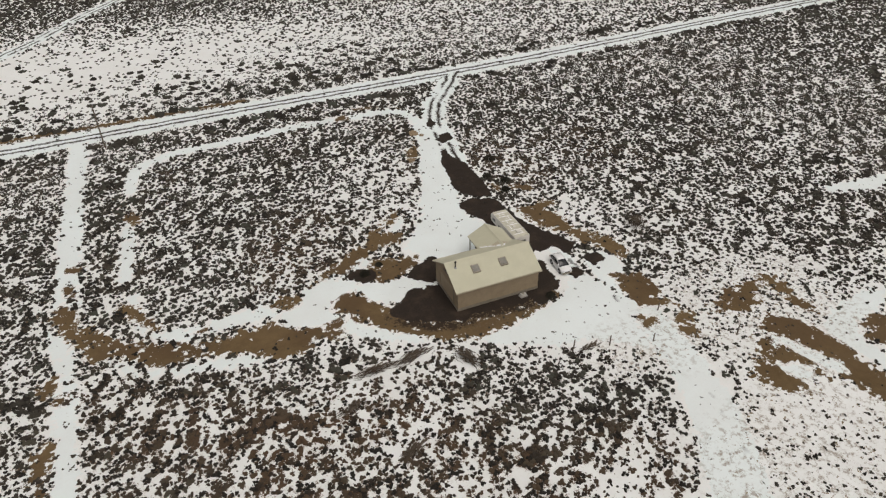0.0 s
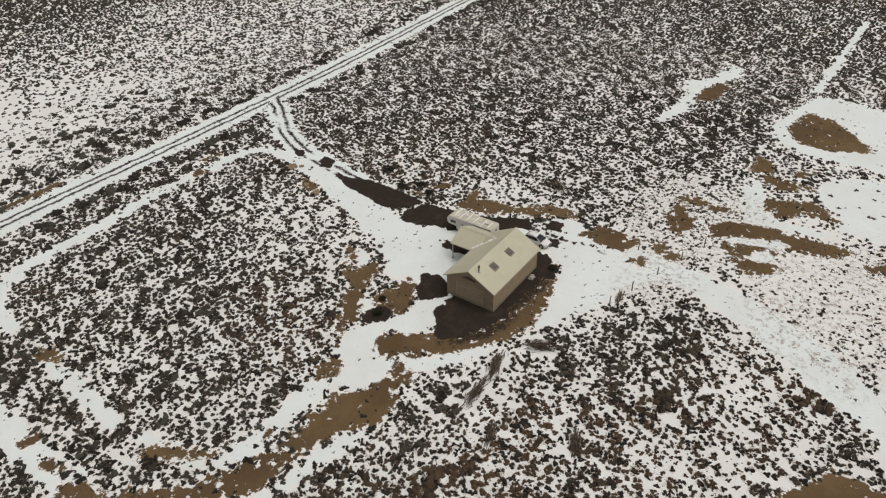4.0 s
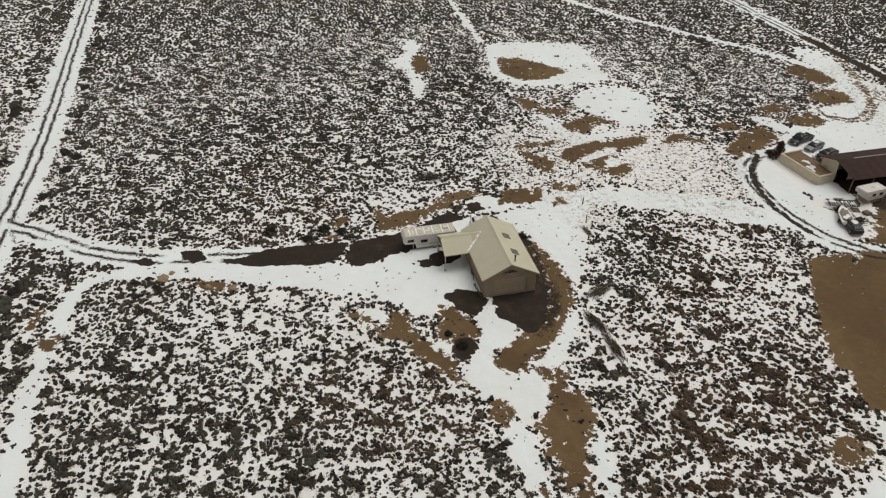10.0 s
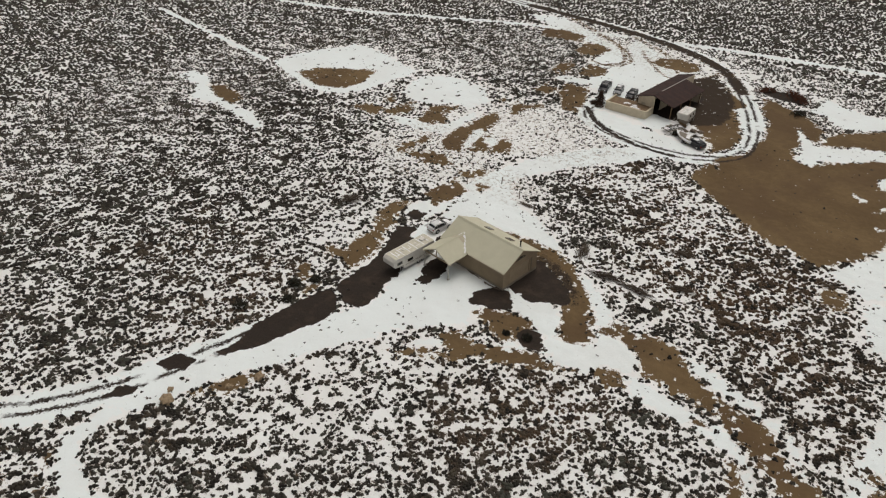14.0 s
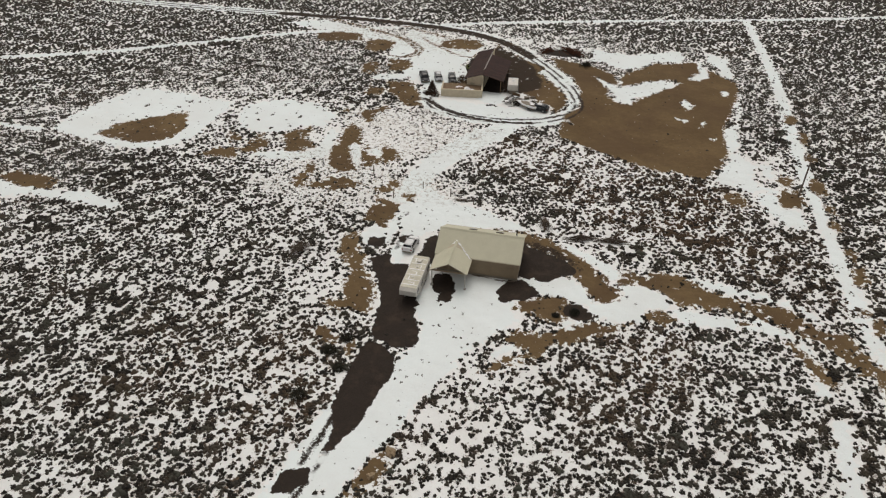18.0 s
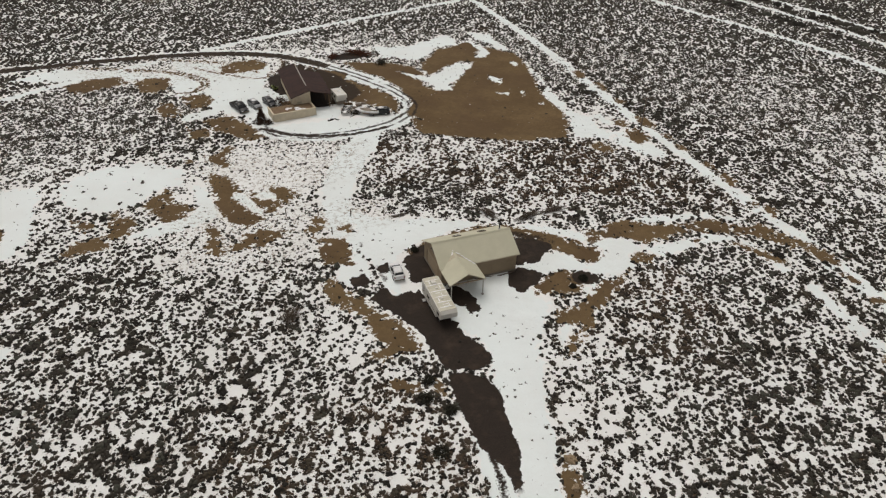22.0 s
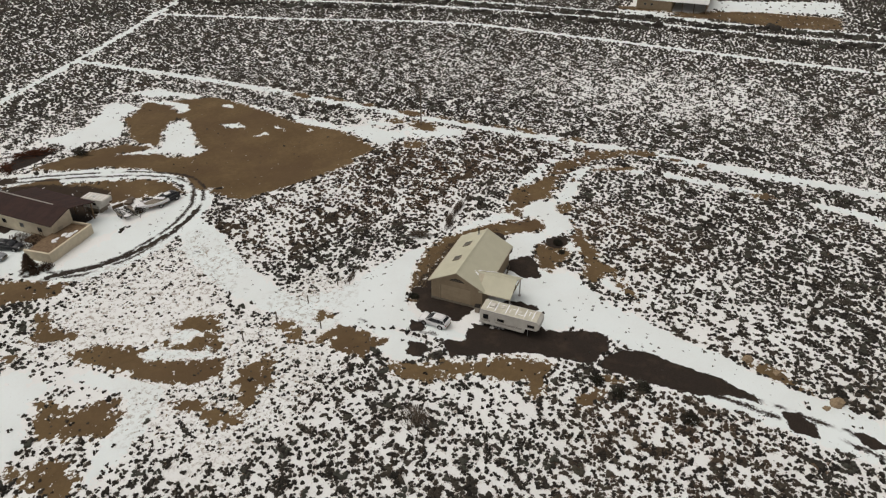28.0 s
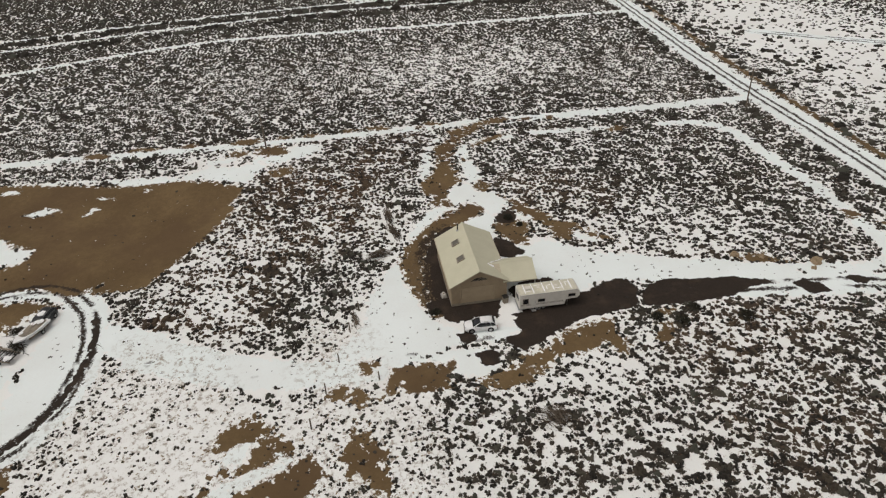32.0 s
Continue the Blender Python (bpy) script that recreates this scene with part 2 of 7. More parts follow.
def prism(profile, axis, a, b, bm=None, bevel=0.0):
    """A polygon drawn across an axis, pushed along it from a to b. axis x: (y, z); axis y: (x, z); axis z: (x, y)."""
    bm = bm or bmesh.new()

    def at(p, k):
        return {"x": (k, p[0], p[1]), "y": (p[0], k, p[1]), "z": (p[0], p[1], k)}[axis]
    one, two = [bm.verts.new(at(p, a)) for p in profile], [bm.verts.new(at(p, b)) for p in profile]
    faces = [bm.faces.new(one), bm.faces.new(two[::-1])]
    for i in range(len(profile)):
        j = (i + 1) % len(profile)
        faces.append(bm.faces.new((one[j], one[i], two[i], two[j])))
    bmesh.ops.recalc_face_normals(bm, faces=faces)
    if bevel:
        edges = {e for f in faces for e in f.edges}
        bmesh.ops.bevel(bm, geom=list(edges), offset=bevel, segments=2, affect="EDGES", profile=0.5)
    return bm


def rod(p, q, r0, r1=None, seg=8, bm=None):
    bm = bm or bmesh.new()
    p, q = Vector(p), Vector(q)
    d = q - p
    m = Matrix.Translation((p + q) / 2) @ d.to_track_quat("Z", "Y").to_matrix().to_4x4()
    bmesh.ops.create_cone(bm, cap_ends=True, segments=seg, radius1=r0, radius2=r0 if r1 is None else r1, depth=d.length, matrix=m)
    return bm


def lump(sx, sy, sz, rough=0.2, seed=0, sub=2, at=(0, 0, 0), bm=None):
    """A weathered rounded body, flat below."""
    bm = bm or bmesh.new()
    made = bmesh.ops.create_icosphere(bm, subdivisions=sub, radius=1.0)
    for v in made["verts"]:
        k = 1.0 + rough * noise.noise(v.co * 1.7 + Vector((seed * 3.1, seed, 0.3))) * 2.0
        v.co = Vector((v.co.x * sx * k + at[0], v.co.y * sy * k + at[1], max(v.co.z, -0.35) * sz * k + at[2]))
    return bm


# ---- the plan: zones of the ground, in metres ----
HILLS = [[0.57, 0.22, 0.02, -0.4, -0.37], [0.69, -0.32, 0.2, 0.34, 0.1], [0.44, 0.02, 0.05, -0.57, -0.29], [-0.1, -0.36, 0.01, 0.06, 0.2], [-0.24, -0.27, 0.32, 0.37, 0.18]]


def terrain(x, y):
    """Height of the gently uneven ground."""
    z = 0.0 * x - 0.05
    for i in range(5):
        for j in range(5):
            z = z + HILLS[i][j] * np.exp(-((x - 44 * i + 88) ** 2 + (y - 40 * j + 80) ** 2) / 2312.0)
    return z


WET_OR_SHADE, DIRT, SNOW, ISLANDS, RUSTY, DAMP = [], [], [], [], [], []


def patch(zones, where, *pts):
    """Adds one patch of ground; where: what it lies beside."""
    zones.append(list(pts))


patch(WET_OR_SHADE, "drive upper", (-14.2, -1.3), (-13.2, -4.1), (-10.9, -3.6), (-8.6, -5.2), (-10.2, -8.7), (-7.7, -12.5), (-6.5, -15.2), (-5.2, -17.8), (-4.9, -20.3), (-5.8, -21.4), (-7.2, -21.6), (-8.9, -21.3), (-11.4, -19.9), (-11.9, -17.1), (-12, -13.7), (-12.9, -11.1), (-14.4, -7.9), (-15.9, -5.4), (-16.9, -3.3))
patch(WET_OR_SHADE, "drive lower", (-11.7, -20.9), (-9.5, -21.5), (-8.1, -22.5), (-6.7, -23.8), (-6.7, -26.5), (-7.5, -31), (-8.1, -35.1), (-9.1, -36.9), (-9.8, -39.5), (-10.6, -39.5), (-10.7, -37.1), (-11.4, -35.3), (-12.2, -32.8), (-12.3, -28.1), (-12.1, -24.3), (-11.8, -21.9))
patch(WET_OR_SHADE, "under trailer", (-9.2, -3.3), (-9.1, -7.2), (-7.3, -11.4), (-6.4, -12.8), (-8.5, -13.4), (-11.9, -11), (-12.7, -6.9))
patch(WET_OR_SHADE, "apron w", (-8.8, 4.9), (-7.7, 4.7), (-7.1, 6.8), (-4.3, 7.3), (-3.7, 5), (-3.4, 0.3), (-3.9, -2), (-6.3, -2.8), (-8.4, -2.2), (-10.3, -1.4), (-9.2, 1.7), (-9.5, 3.6))
patch(WET_OR_SHADE, "north apron", (14.2, -0.4), (12.1, -1.2), (10.9, -3.1), (8.5, -2.7), (7.3, -0.1), (6.3, 3.4), (4.4, 3.8), (-5.5, 3.9), (-7.7, 0.0), (-9.0, -1.3), (-9.9, -0.1), (-9.1, 3.9), (-8.6, 5.3), (-7.2, 5.6), (-5.0, 5.6), (-2.2, 5.9), (1.9, 5.6), (5.7, 4.9), (9.2, 3.5), (12.8, 1.3))
patch(DAMP, "north apron", (15.5, -0.8), (12.3, -1.0), (9.0, -1.5), (6.3, 3.4), (-5.5, 3.9), (-8.8, 5.8), (-7.3, 6.9), (-5.0, 7.0), (-2.2, 7.4), (1.8, 7.1), (6.3, 6.2), (10.6, 4.8), (13.5, 2.3))
patch(WET_OR_SHADE, "house ne", (9.9, -5.8), (8.3, -7.3), (6.3, -7.5), (4.5, -9), (3.5, -7), (5.3, -3.1), (6.8, -3.3), (8.5, -4.4))
# carport patches: dark soil, with the roof's shade drawn into the same outline
patch(WET_OR_SHADE, "carport", (-6.2, -4.9), (-5.0, -4.1), (-4.0, -5.4), (-3.0, -7.2), (-3.8, -9.2), (-5.5, -8.7), (-6.3, -7.7))
patch(WET_OR_SHADE, "carport", (-4.3, -9.4), (-3.3, -9.3), (-2.9, -10.6), (-3.9, -11.3), (-4.5, -10.7))
patch(WET_OR_SHADE, "carport", (-3.3, -11.3), (-4.3, -9.9), (-5.3, -4.8), (-3.6, -4.3), (-2.7, -7.4), (-2.4, -10.4))
patch(WET_OR_SHADE, "yard a", (5.1, -5.6), (7.3, -4.4), (8, -5.5), (9.3, -6.8), (6.6, -8.4), (4.9, -9.3), (4, -8.7), (4.1, -7))
patch(WET_OR_SHADE, "yard b", (13.7, -7.6), (16.4, -7.6), (18, -9.1), (16.7, -10.4), (14.3, -10.3), (13.1, -9))
patch(WET_OR_SHADE, "east apron", (5.7, -2.7), (6.0, 3.3), (4.4, 4.9), (5.8, 6.0), (10.0, 4.6), (13.2, 2.7), (14.8, 0.9), (14.1, -0.5), (11.8, -1.2), (8.9, -1.5), (8.2, -2.8))
patch(DAMP, "east apron", (6.0, 3.3), (3.9, 5.7), (4.7, 8.0), (10.1, 6.4), (14.4, 3.6), (15.8, 1.1), (14.3, -0.5), (14.2, 1.4), (10.0, 4.5))
patch(WET_OR_SHADE, "yard d", (13.3, -9.8), (13.6, -8.2), (14.6, -7), (16.8, -7.6), (16.7, -9.2), (15.2, -9.9))
patch(WET_OR_SHADE, "blob a", (-13.7, 4), (-11.9, 4.5), (-11.7, 2.6), (-13, 1.5), (-14.1, 2.6))
patch(WET_OR_SHADE, "blob b", (-18.5, 2), (-16, 2.6), (-15.5, 0.4), (-16.9, -0.6), (-18.5, 0.4))
patch(WET_OR_SHADE, "drive gap", (-13.4, -53.2), (-13.6, -50.2), (-11.6, -49.4), (-11.5, -51.5))
patch(WET_OR_SHADE, "drive gap", (-14.2, -46), (-14, -42.9), (-11.5, -42), (-10.5, -44), (-12.2, -45.6))
patch(WET_OR_SHADE, "drive gap", (-11.7, -42.2), (-10.8, -44.2), (-12, -45.5), (-13.8, -43.7), (-13.1, -42.5))
patch(WET_OR_SHADE, "drive gap", (-13.2, -48.6), (-13.7, -50.2), (-15.4, -50.8), (-14.3, -49.5))
patch(DIRT, "bend of the loop", (-0.3, -65.1), (-5.3, -63.3), (-9.6, -61), (-9.8, -59.2), (-6.4, -62.2), (1.1, -63.2))
patch(DIRT, "bend of the loop", (2, -62), (1.3, -59.4), (5.3, -59.8), (4.3, -62.3))
patch(DIRT, "driveway side", (-6.4, -43.1), (-5.9, -40.8), (-3.9, -37.1), (-2.5, -37.7), (-4.7, -42))
patch(DIRT, "fence", (-14.3, 17.2), (-13.8, 14.7), (-17.2, 15.3), (-17, 16.7))
patch(DIRT, "fence", (-16.2, 13.2), (-16.2, 8.4), (-17.8, 5.9), (-21.4, 7.2), (-21.4, 11.8))
patch(DIRT, "bank", (-31.8, 17.2), (-27.3, 18), (-24.8, 16.3), (-29.7, 14.6), (-32, 15.8))
patch(DIRT, "driveway side", (-3.8, -42.8), (-7.4, -46.3), (-5.4, -38.4), (-2.8, -37.2))
patch(DIRT, "east track", (56.3, -0.2), (57.7, -2.2), (55.5, -5.2), (54.4, -3.1))
patch(DIRT, "east loop", (46.5, -40.5), (44.7, -41.5), (43.6, -38.1), (45, -36.6))
patch(DIRT, "barn side", (-14.2, 90.5), (-12.6, 98.2), (-4.2, 86.1), (-0.7, 72.7), (-4.1, 68.9), (-9.5, 65.1), (-8.7, 77.7))
patch(DIRT, "barn back", (-18.4, 83.4), (-12.5, 96.6), (-6.1, 90.9), (-1, 79.2), (-1.3, 71.3), (-9.4, 73.9))
patch(DIRT, "barn west", (-64.3, 94.9), (-58.4, 98.1), (-50.7, 97.8), (-49.3, 92.7), (-55.5, 90.5), (-60.8, 88.7))
patch(DIRT, "barn west", (-48.7, 93.1), (-43.9, 95), (-39.8, 93.3), (-40.5, 84.8), (-47, 86.2))
patch(DIRT, "barn yard", (-2.5, 67.7), (0.2, 73), (3.3, 73), (7.1, 66.9), (6.1, 62.6), (3.6, 61.5))
patch(DIRT, "ring", (21.4, -4.4), (20.6, -2.5), (18.7, 1.2), (15.2, 4.5), (11.5, 7.2), (8.5, 9.1), (5.7, 9.9), (2.3, 9.6), (-1.5, 8.8), (-5.1, 7.7), (-7.5, 6.6), (-5.3, 6.6), (-2.4, 7), (1.6, 6.7), (6.1, 5.7), (10.3, 4.3), (13.3, 1.7), (15.4, -1), (15.9, -3.6), (16.7, -5), (18.5, -5.8), (20.1, -5.2))
patch(DIRT, "ring e", (-6.7, 6.5), (-2.8, 8.4), (2.8, 9.2), (7.9, 8.5), (12.9, 5.8), (16.4, 2.4), (19.3, -0.3), (21.4, -3.1), (20.6, -4.7), (17.9, -5), (17.5, -2.8), (15.1, -0.6), (14.8, 2), (11.2, 5), (6.5, 7.2), (1.3, 6.7), (-3, 5.8))
patch(DIRT, "yard mud", (8.1, -6.8), (10.7, -7.8), (12.7, -8.8), (11.1, -9.8), (8.5, -10.6), (6.7, -10.2), (6.6, -8.4))
patch(DIRT, "yard mud", (6.4, -10.2), (6.5, -8.7), (8.9, -7.7), (10.2, -6.7), (13.5, -7.8), (12.8, -9.6), (9.9, -10.1))
patch(DIRT, "track edge", (16.1, -11.5), (20.3, -10.7), (19.8, -12.2), (16.6, -14.5), (13.3, -16.4), (11.1, -19), (7.2, -21.5), (5.7, -23.4), (3.7, -23.7), (4.6, -21.9), (8.3, -19.4), (10.6, -16.2), (13.5, -14))
patch(DIRT, "track edge", (7, -14.5), (10.5, -14.5), (10.6, -16.2), (8.8, -17.3), (6.5, -17.3), (6, -16.2))
patch(DIRT, "loop blob", (25.2, -6.2), (27.7, -5.8), (29, -7.2), (27.6, -8.9), (25.2, -8.7), (24.2, -8))
patch(DIRT, "ring e end", (11.8, 6.3), (13.6, 4), (16.1, 1.2), (18.4, -2.5), (22.1, -4), (21.5, -5.3), (18.9, -5.9), (16.4, -5.1), (15.7, -2.6), (13.8, 0.1), (12, 3), (11, 4.7))
patch(DIRT, "loop mud", (24.6, -8.9), (24.3, -7.2), (25.5, -5.7), (27.8, -5.7), (28.3, -7.3), (27.2, -8.5))
patch(DIRT, "loop mud", (4.8, -22.3), (6.8, -19.9), (9.3, -18), (9.5, -15.4), (13, -13.7), (17.3, -12.1), (21.3, -9.6), (23.2, -9.1), (22.2, -10.4), (19.2, -12.9), (15.5, -14.5), (12.8, -15.5), (11.5, -18), (8.5, -19.9), (6, -22.1))
patch(DIRT, "track mud", (24, -0.4), (20.9, 1.2), (21, 2.9), (25.1, 1.7), (26.1, 3.5), (29, 3.2), (32.5, 1.7), (33.1, 0.1), (38.7, -1.4), (38.5, -3.7), (35, -3.4), (31.3, -2.4), (28.1, -3.1), (26.5, -1.6))
patch(DIRT, "track mud", (20.2, 0.3), (22.2, 0.9), (24.4, -0.7), (25.8, 1.1), (28.5, 0.9), (31.4, 1.1), (31.5, -0.8), (33.8, -1.2), (35.8, -1.7), (35.8, -3), (33.6, -4.1), (31.5, -3.7), (29.7, -3.9), (28, -2.3), (26.7, -2), (25.2, -1), (23.4, -0.9), (21.1, -1.3))
patch(DIRT, "track mud", (35.4, -2.7), (40, -2.7), (41.2, -1.9), (43.7, -2.5), (45.7, -4), (47.4, -5.1), (48.2, -6.3), (51, -7.8), (52.8, -8.6), (53.5, -11.2), (53.3, -13.1), (51.5, -13.3), (50.6, -11.1), (49.1, -9.7), (47, -7.8), (43.9, -6), (40.9, -4.8), (39.4, -4.1), (35.9, -3.9))
patch(DIRT, "track mud", (54.8, -11.7), (55.8, -13.3), (56, -15.7), (57.2, -16.4), (54.8, -20.2), (54, -19.1), (54.5, -16.2), (53.8, -13.8))
patch(DIRT, "loop edge", (42.8, -8.4), (44.4, -8.8), (45.7, -11.4), (47.8, -14), (48.8, -15.3), (47.4, -16.4), (45.5, -15.1), (44.1, -12), (42.6, -9.7))
patch(DIRT, "east blob", (55.2, 9.6), (56.9, 9.5), (57.3, 7.8), (55.5, 6.7), (54.4, 7.4))
patch(DIRT, "east blob", (56, -1.7), (57, -3.2), (55.8, -4.6), (54.5, -4.5))
patch(DIRT, "east blob", (55.1, -24.1), (53.6, -24), (53, -21.3), (53.5, -19.9), (55.1, -21.2))
patch(DIRT, "east blob", (55.3, -18.9), (53.5, -18.8), (52.9, -15.9), (53.1, -11), (54, -8.6), (54.6, -11.7), (55.3, -15.1))
patch(DIRT, "east blob", (55.7, -0.9), (53.3, -0.9), (53.9, 1.4), (55.5, 0.9))
patch(DIRT, "east blob", (54.8, -28.9), (52.1, -28), (51.7, -26), (54.8, -26.9))
patch(DIRT, "loop e", (46.2, -39), (46.3, -40.3), (44.7, -42.1), (43.4, -39), (43.7, -36.7))
patch(DIRT, "south band", (52.2, -10.1), (49.4, -8.2), (46.8, -5.9), (43.6, -3.2), (40.3, -3.1), (36.3, -2.2), (32.7, -2), (29.9, -1.7), (25.3, 0.7), (21.7, 1.1), (20.7, 2.7), (23.9, 2.4), (26.5, 2.4), (29.7, 3.8), (30.8, 2.7), (30.9, 1.3), (33.9, 0.6), (37.2, -0.6), (39.9, -0.7), (42.5, -1), (45.1, -1.7), (46.9, -4), (49.1, -5.3), (51.1, -5.1), (52.2, -6.1))
patch(DIRT, "loop corner", (46.8, -14.7), (45.7, -14.6), (44.5, -10.9), (42.6, -8.2), (43.3, -7.9), (45.2, -10), (47.1, -12.7))
patch(DIRT, "loop blob", (39.2, -6.3), (37, -7.3), (35.7, -6.3), (37.2, -5.8), (38.6, -5.3))
patch(DIRT, "yard ne", (18.9, -9.9), (16.6, -10.6), (14.3, -12.4), (11.1, -14.1), (8, -15.1), (7.1, -17.6), (10.6, -18.3), (12.5, -16.7), (16.2, -14.8), (18.5, -12.7))
patch(DIRT, "west mud", (-22.1, 3.4), (-20.5, 3), (-19.5, 0), (-17.6, -3), (-16.9, -6.2), (-15, -8.2), (-13.5, -10.6), (-13.5, -12), (-13, -14.3), (-13.1, -16.2), (-15.5, -15.8), (-17.6, -16.2), (-19.9, -15.8), (-20.7, -14.6), (-19, -13.9), (-17.6, -13.7), (-18.8, -10.3), (-18.5, -7.2), (-20.6, -4.9), (-22.5, -2.2), (-23.1, 0.3))
patch(DIRT, "west mud", (-21.3, 10), (-18.9, 9.2), (-17.5, 7.4), (-16.3, 5.4), (-17.8, 5.2), (-20.7, 6.8), (-21.6, 8.6))
patch(DIRT, "drive edge", (-13.9, -21.2), (-12.4, -22.2), (-12.5, -23.9), (-12.9, -25.3), (-13.9, -24), (-14.3, -22.3))
patch(DIRT, "drive edge", (-19, -19.3), (-15.3, -21.3), (-15.9, -23.2), (-18.7, -22.3), (-19.6, -20.8))
patch(DIRT, "west spot", (-18.6, 11.5), (-16.8, 9.1), (-16.9, 6.8), (-19.6, 6.6), (-20.6, 8.5), (-20.4, 10.1))
patch(DIRT, "west spot", (-20.3, 18.9), (-18.9, 16.8), (-20.7, 15.7), (-22.5, 16.4), (-21.8, 18.2))
patch(DIRT, "west spot", (-15.1, 16.9), (-13.6, 14.6), (-15.7, 14.2), (-16.9, 15.3))
patch(DIRT, "west spot", (-20.5, 21), (-17.3, 19.6), (-18.9, 18.4), (-20.7, 18.6))
patch(DIRT, "west spot", (-17.1, 17.1), (-13.8, 15.8), (-15.3, 14.3), (-17.3, 15.7))
patch(DIRT, "west spot", (-30.9, 19.6), (-27.9, 19.3), (-24, 17.7), (-25.3, 16.9), (-28.9, 17), (-31.3, 17.5))
patch(DIRT, "west spot", (-21.4, 14.5), (-17.5, 13.6), (-16.6, 11.6), (-20.4, 11.7))
patch(DIRT, "gash", (-34.4, 40.9), (-32.6, 39.3), (-32, 36.6), (-30.5, 34.9), (-29.3, 30.7), (-28.7, 33.8), (-26.6, 31.6), (-25.9, 32.9), (-23, 32.7), (-21, 29), (-24.3, 26.3), (-25.9, 24.2), (-27.9, 23.9), (-28.5, 22.1), (-30.5, 22.4), (-32.2, 21.8), (-33.5, 23.6), (-34, 26.2), (-33.5, 27.9), (-34, 31.3), (-35.6, 33.9), (-35.6, 36.9), (-35.7, 39.5))
patch(DIRT, "gash low", (-28.7, 19), (-27.4, 17.5), (-29.4, 15.8), (-33.1, 14.3), (-35.7, 14.8), (-36.7, 15.6), (-36.2, 17.1), (-33.7, 16.8), (-30.9, 18.2))
patch(DIRT, "gash low", (-42, 35.9), (-41.8, 33.5), (-42.3, 29), (-40.7, 28.8), (-39.5, 27.5), (-42.4, 26.5), (-44.7, 27.1), (-45, 29.6), (-44.1, 33.7))
patch(DIRT, "gash low", (-36.6, 23.8), (-35.1, 21.2), (-34.9, 18.5), (-36.7, 18.9), (-37.8, 21.7))
patch(DIRT, "gash low", (-35.6, 16.1), (-34.4, 14.7), (-35.7, 13.4), (-36.5, 15))
patch(DIRT, "gash low", (-37.7, 19.8), (-35.6, 19.9), (-35.3, 17.3), (-35.6, 14.3), (-37.3, 14), (-38, 16.7))
patch(DIRT, "nw spot", (-46.8, 33.9), (-44.1, 32.9), (-43.4, 37.2), (-41.5, 37.8), (-42.9, 33), (-40.5, 30.9), (-38, 30.5), (-39.1, 28.5), (-42, 28.7), (-43.8, 27.9), (-45.5, 29.4))
patch(DIRT, "nw spot", (-58.5, 32.9), (-55.5, 31.2), (-54, 29.2), (-55.5, 27.5), (-57.9, 29.8))
patch(DIRT, "nw spot", (-52.8, 26.4), (-49.5, 27.2), (-48.6, 24.9), (-50.3, 23.9), (-52.8, 24.5))
patch(DIRT, "nw spot", (-52.2, 32.5), (-50.1, 33.5), (-51.1, 30.8), (-52.4, 30.1))
patch(DIRT, "nw spot", (-38.4, 66.3), (-37.3, 62.8), (-33.5, 61.6), (-33.9, 56.6), (-37.6, 57.8))
patch(DIRT, "barn w", (-42.7, 79.4), (-40, 77.5), (-38, 70.3), (-39.9, 68.7), (-42.8, 71.5), (-43.5, 75.5))
patch(DIRT, "barn w", (-36.4, 81.4), (-32.7, 80.6), (-30.9, 76.8), (-32.9, 73.7), (-36.1, 75.8))
patch(DIRT, "barn w", (-46.3, 93.7), (-43.1, 93.6), (-40.7, 89.2), (-42.8, 84.1), (-46.2, 85.7))
patch(DIRT, "barn sw", (-34.8, 66.6), (-30.9, 67), (-25.9, 62.2), (-24.4, 56.9), (-22.6, 54.3), (-25.8, 52.9), (-29, 55.9), (-31.4, 61.6), (-34.5, 63.7))
patch(DIRT, "barn sw", (-36, 49.3), (-33.7, 48.9), (-30.9, 53.2), (-29.6, 51), (-31.7, 47.5), (-32, 43.7), (-34.3, 45.3))
patch(DIRT, "barn w", (-47.3, 93), (-44.7, 95.1), (-41.5, 92.9), (-39.5, 88.8), (-42, 86), (-45.8, 87.7))
patch(DIRT, "barn w", (-44, 75.6), (-41, 78.4), (-38.4, 73.7), (-39.3, 70.3), (-42.4, 69.4))
patch(DIRT, "barn w", (-38.6, 81), (-33.1, 80.9), (-31.6, 77.2), (-33.6, 72.6), (-37.1, 73.7))
patch(DIRT, "barn sw", (-34.3, 66.2), (-29.3, 67.8), (-26.4, 63.5), (-23.5, 57.3), (-27.1, 55.9), (-30.3, 57.4), (-33.1, 60.5))
patch(DIRT, "barn n", (-8.5, 87.1), (-4.4, 81.5), (-2.1, 71.4), (2.2, 66.2), (6.5, 56.6), (8.4, 62.7), (8.7, 71), (6.6, 78.2), (2.9, 84), (-2, 86.9), (-5.5, 90.2))
patch(DIRT, "field", (10.9, 52), (7.7, 56), (11, 62.6), (10.7, 70.9), (8.7, 78.1), (3.7, 85.9), (2, 92.1), (8.5, 89.8), (14.2, 87.5), (18.7, 83.3), (19.7, 75.7), (16.8, 70.6), (19.6, 67), (23.6, 70.1), (31.5, 78.6), (33.5, 81.2), (29.9, 84.5), (28.1, 90.8), (33.5, 94.8), (38.5, 96.7), (40.6, 92.2), (44, 87.7), (47.3, 83.4), (46, 73.9), (43.8, 65.2), (41.4, 55.8), (41.1, 44.4), (38.4, 39.3), (37.4, 35.4), (34.9, 35.6), (30.6, 36.7), (23.3, 40.2), (17.1, 44.5), (12.9, 48.2))
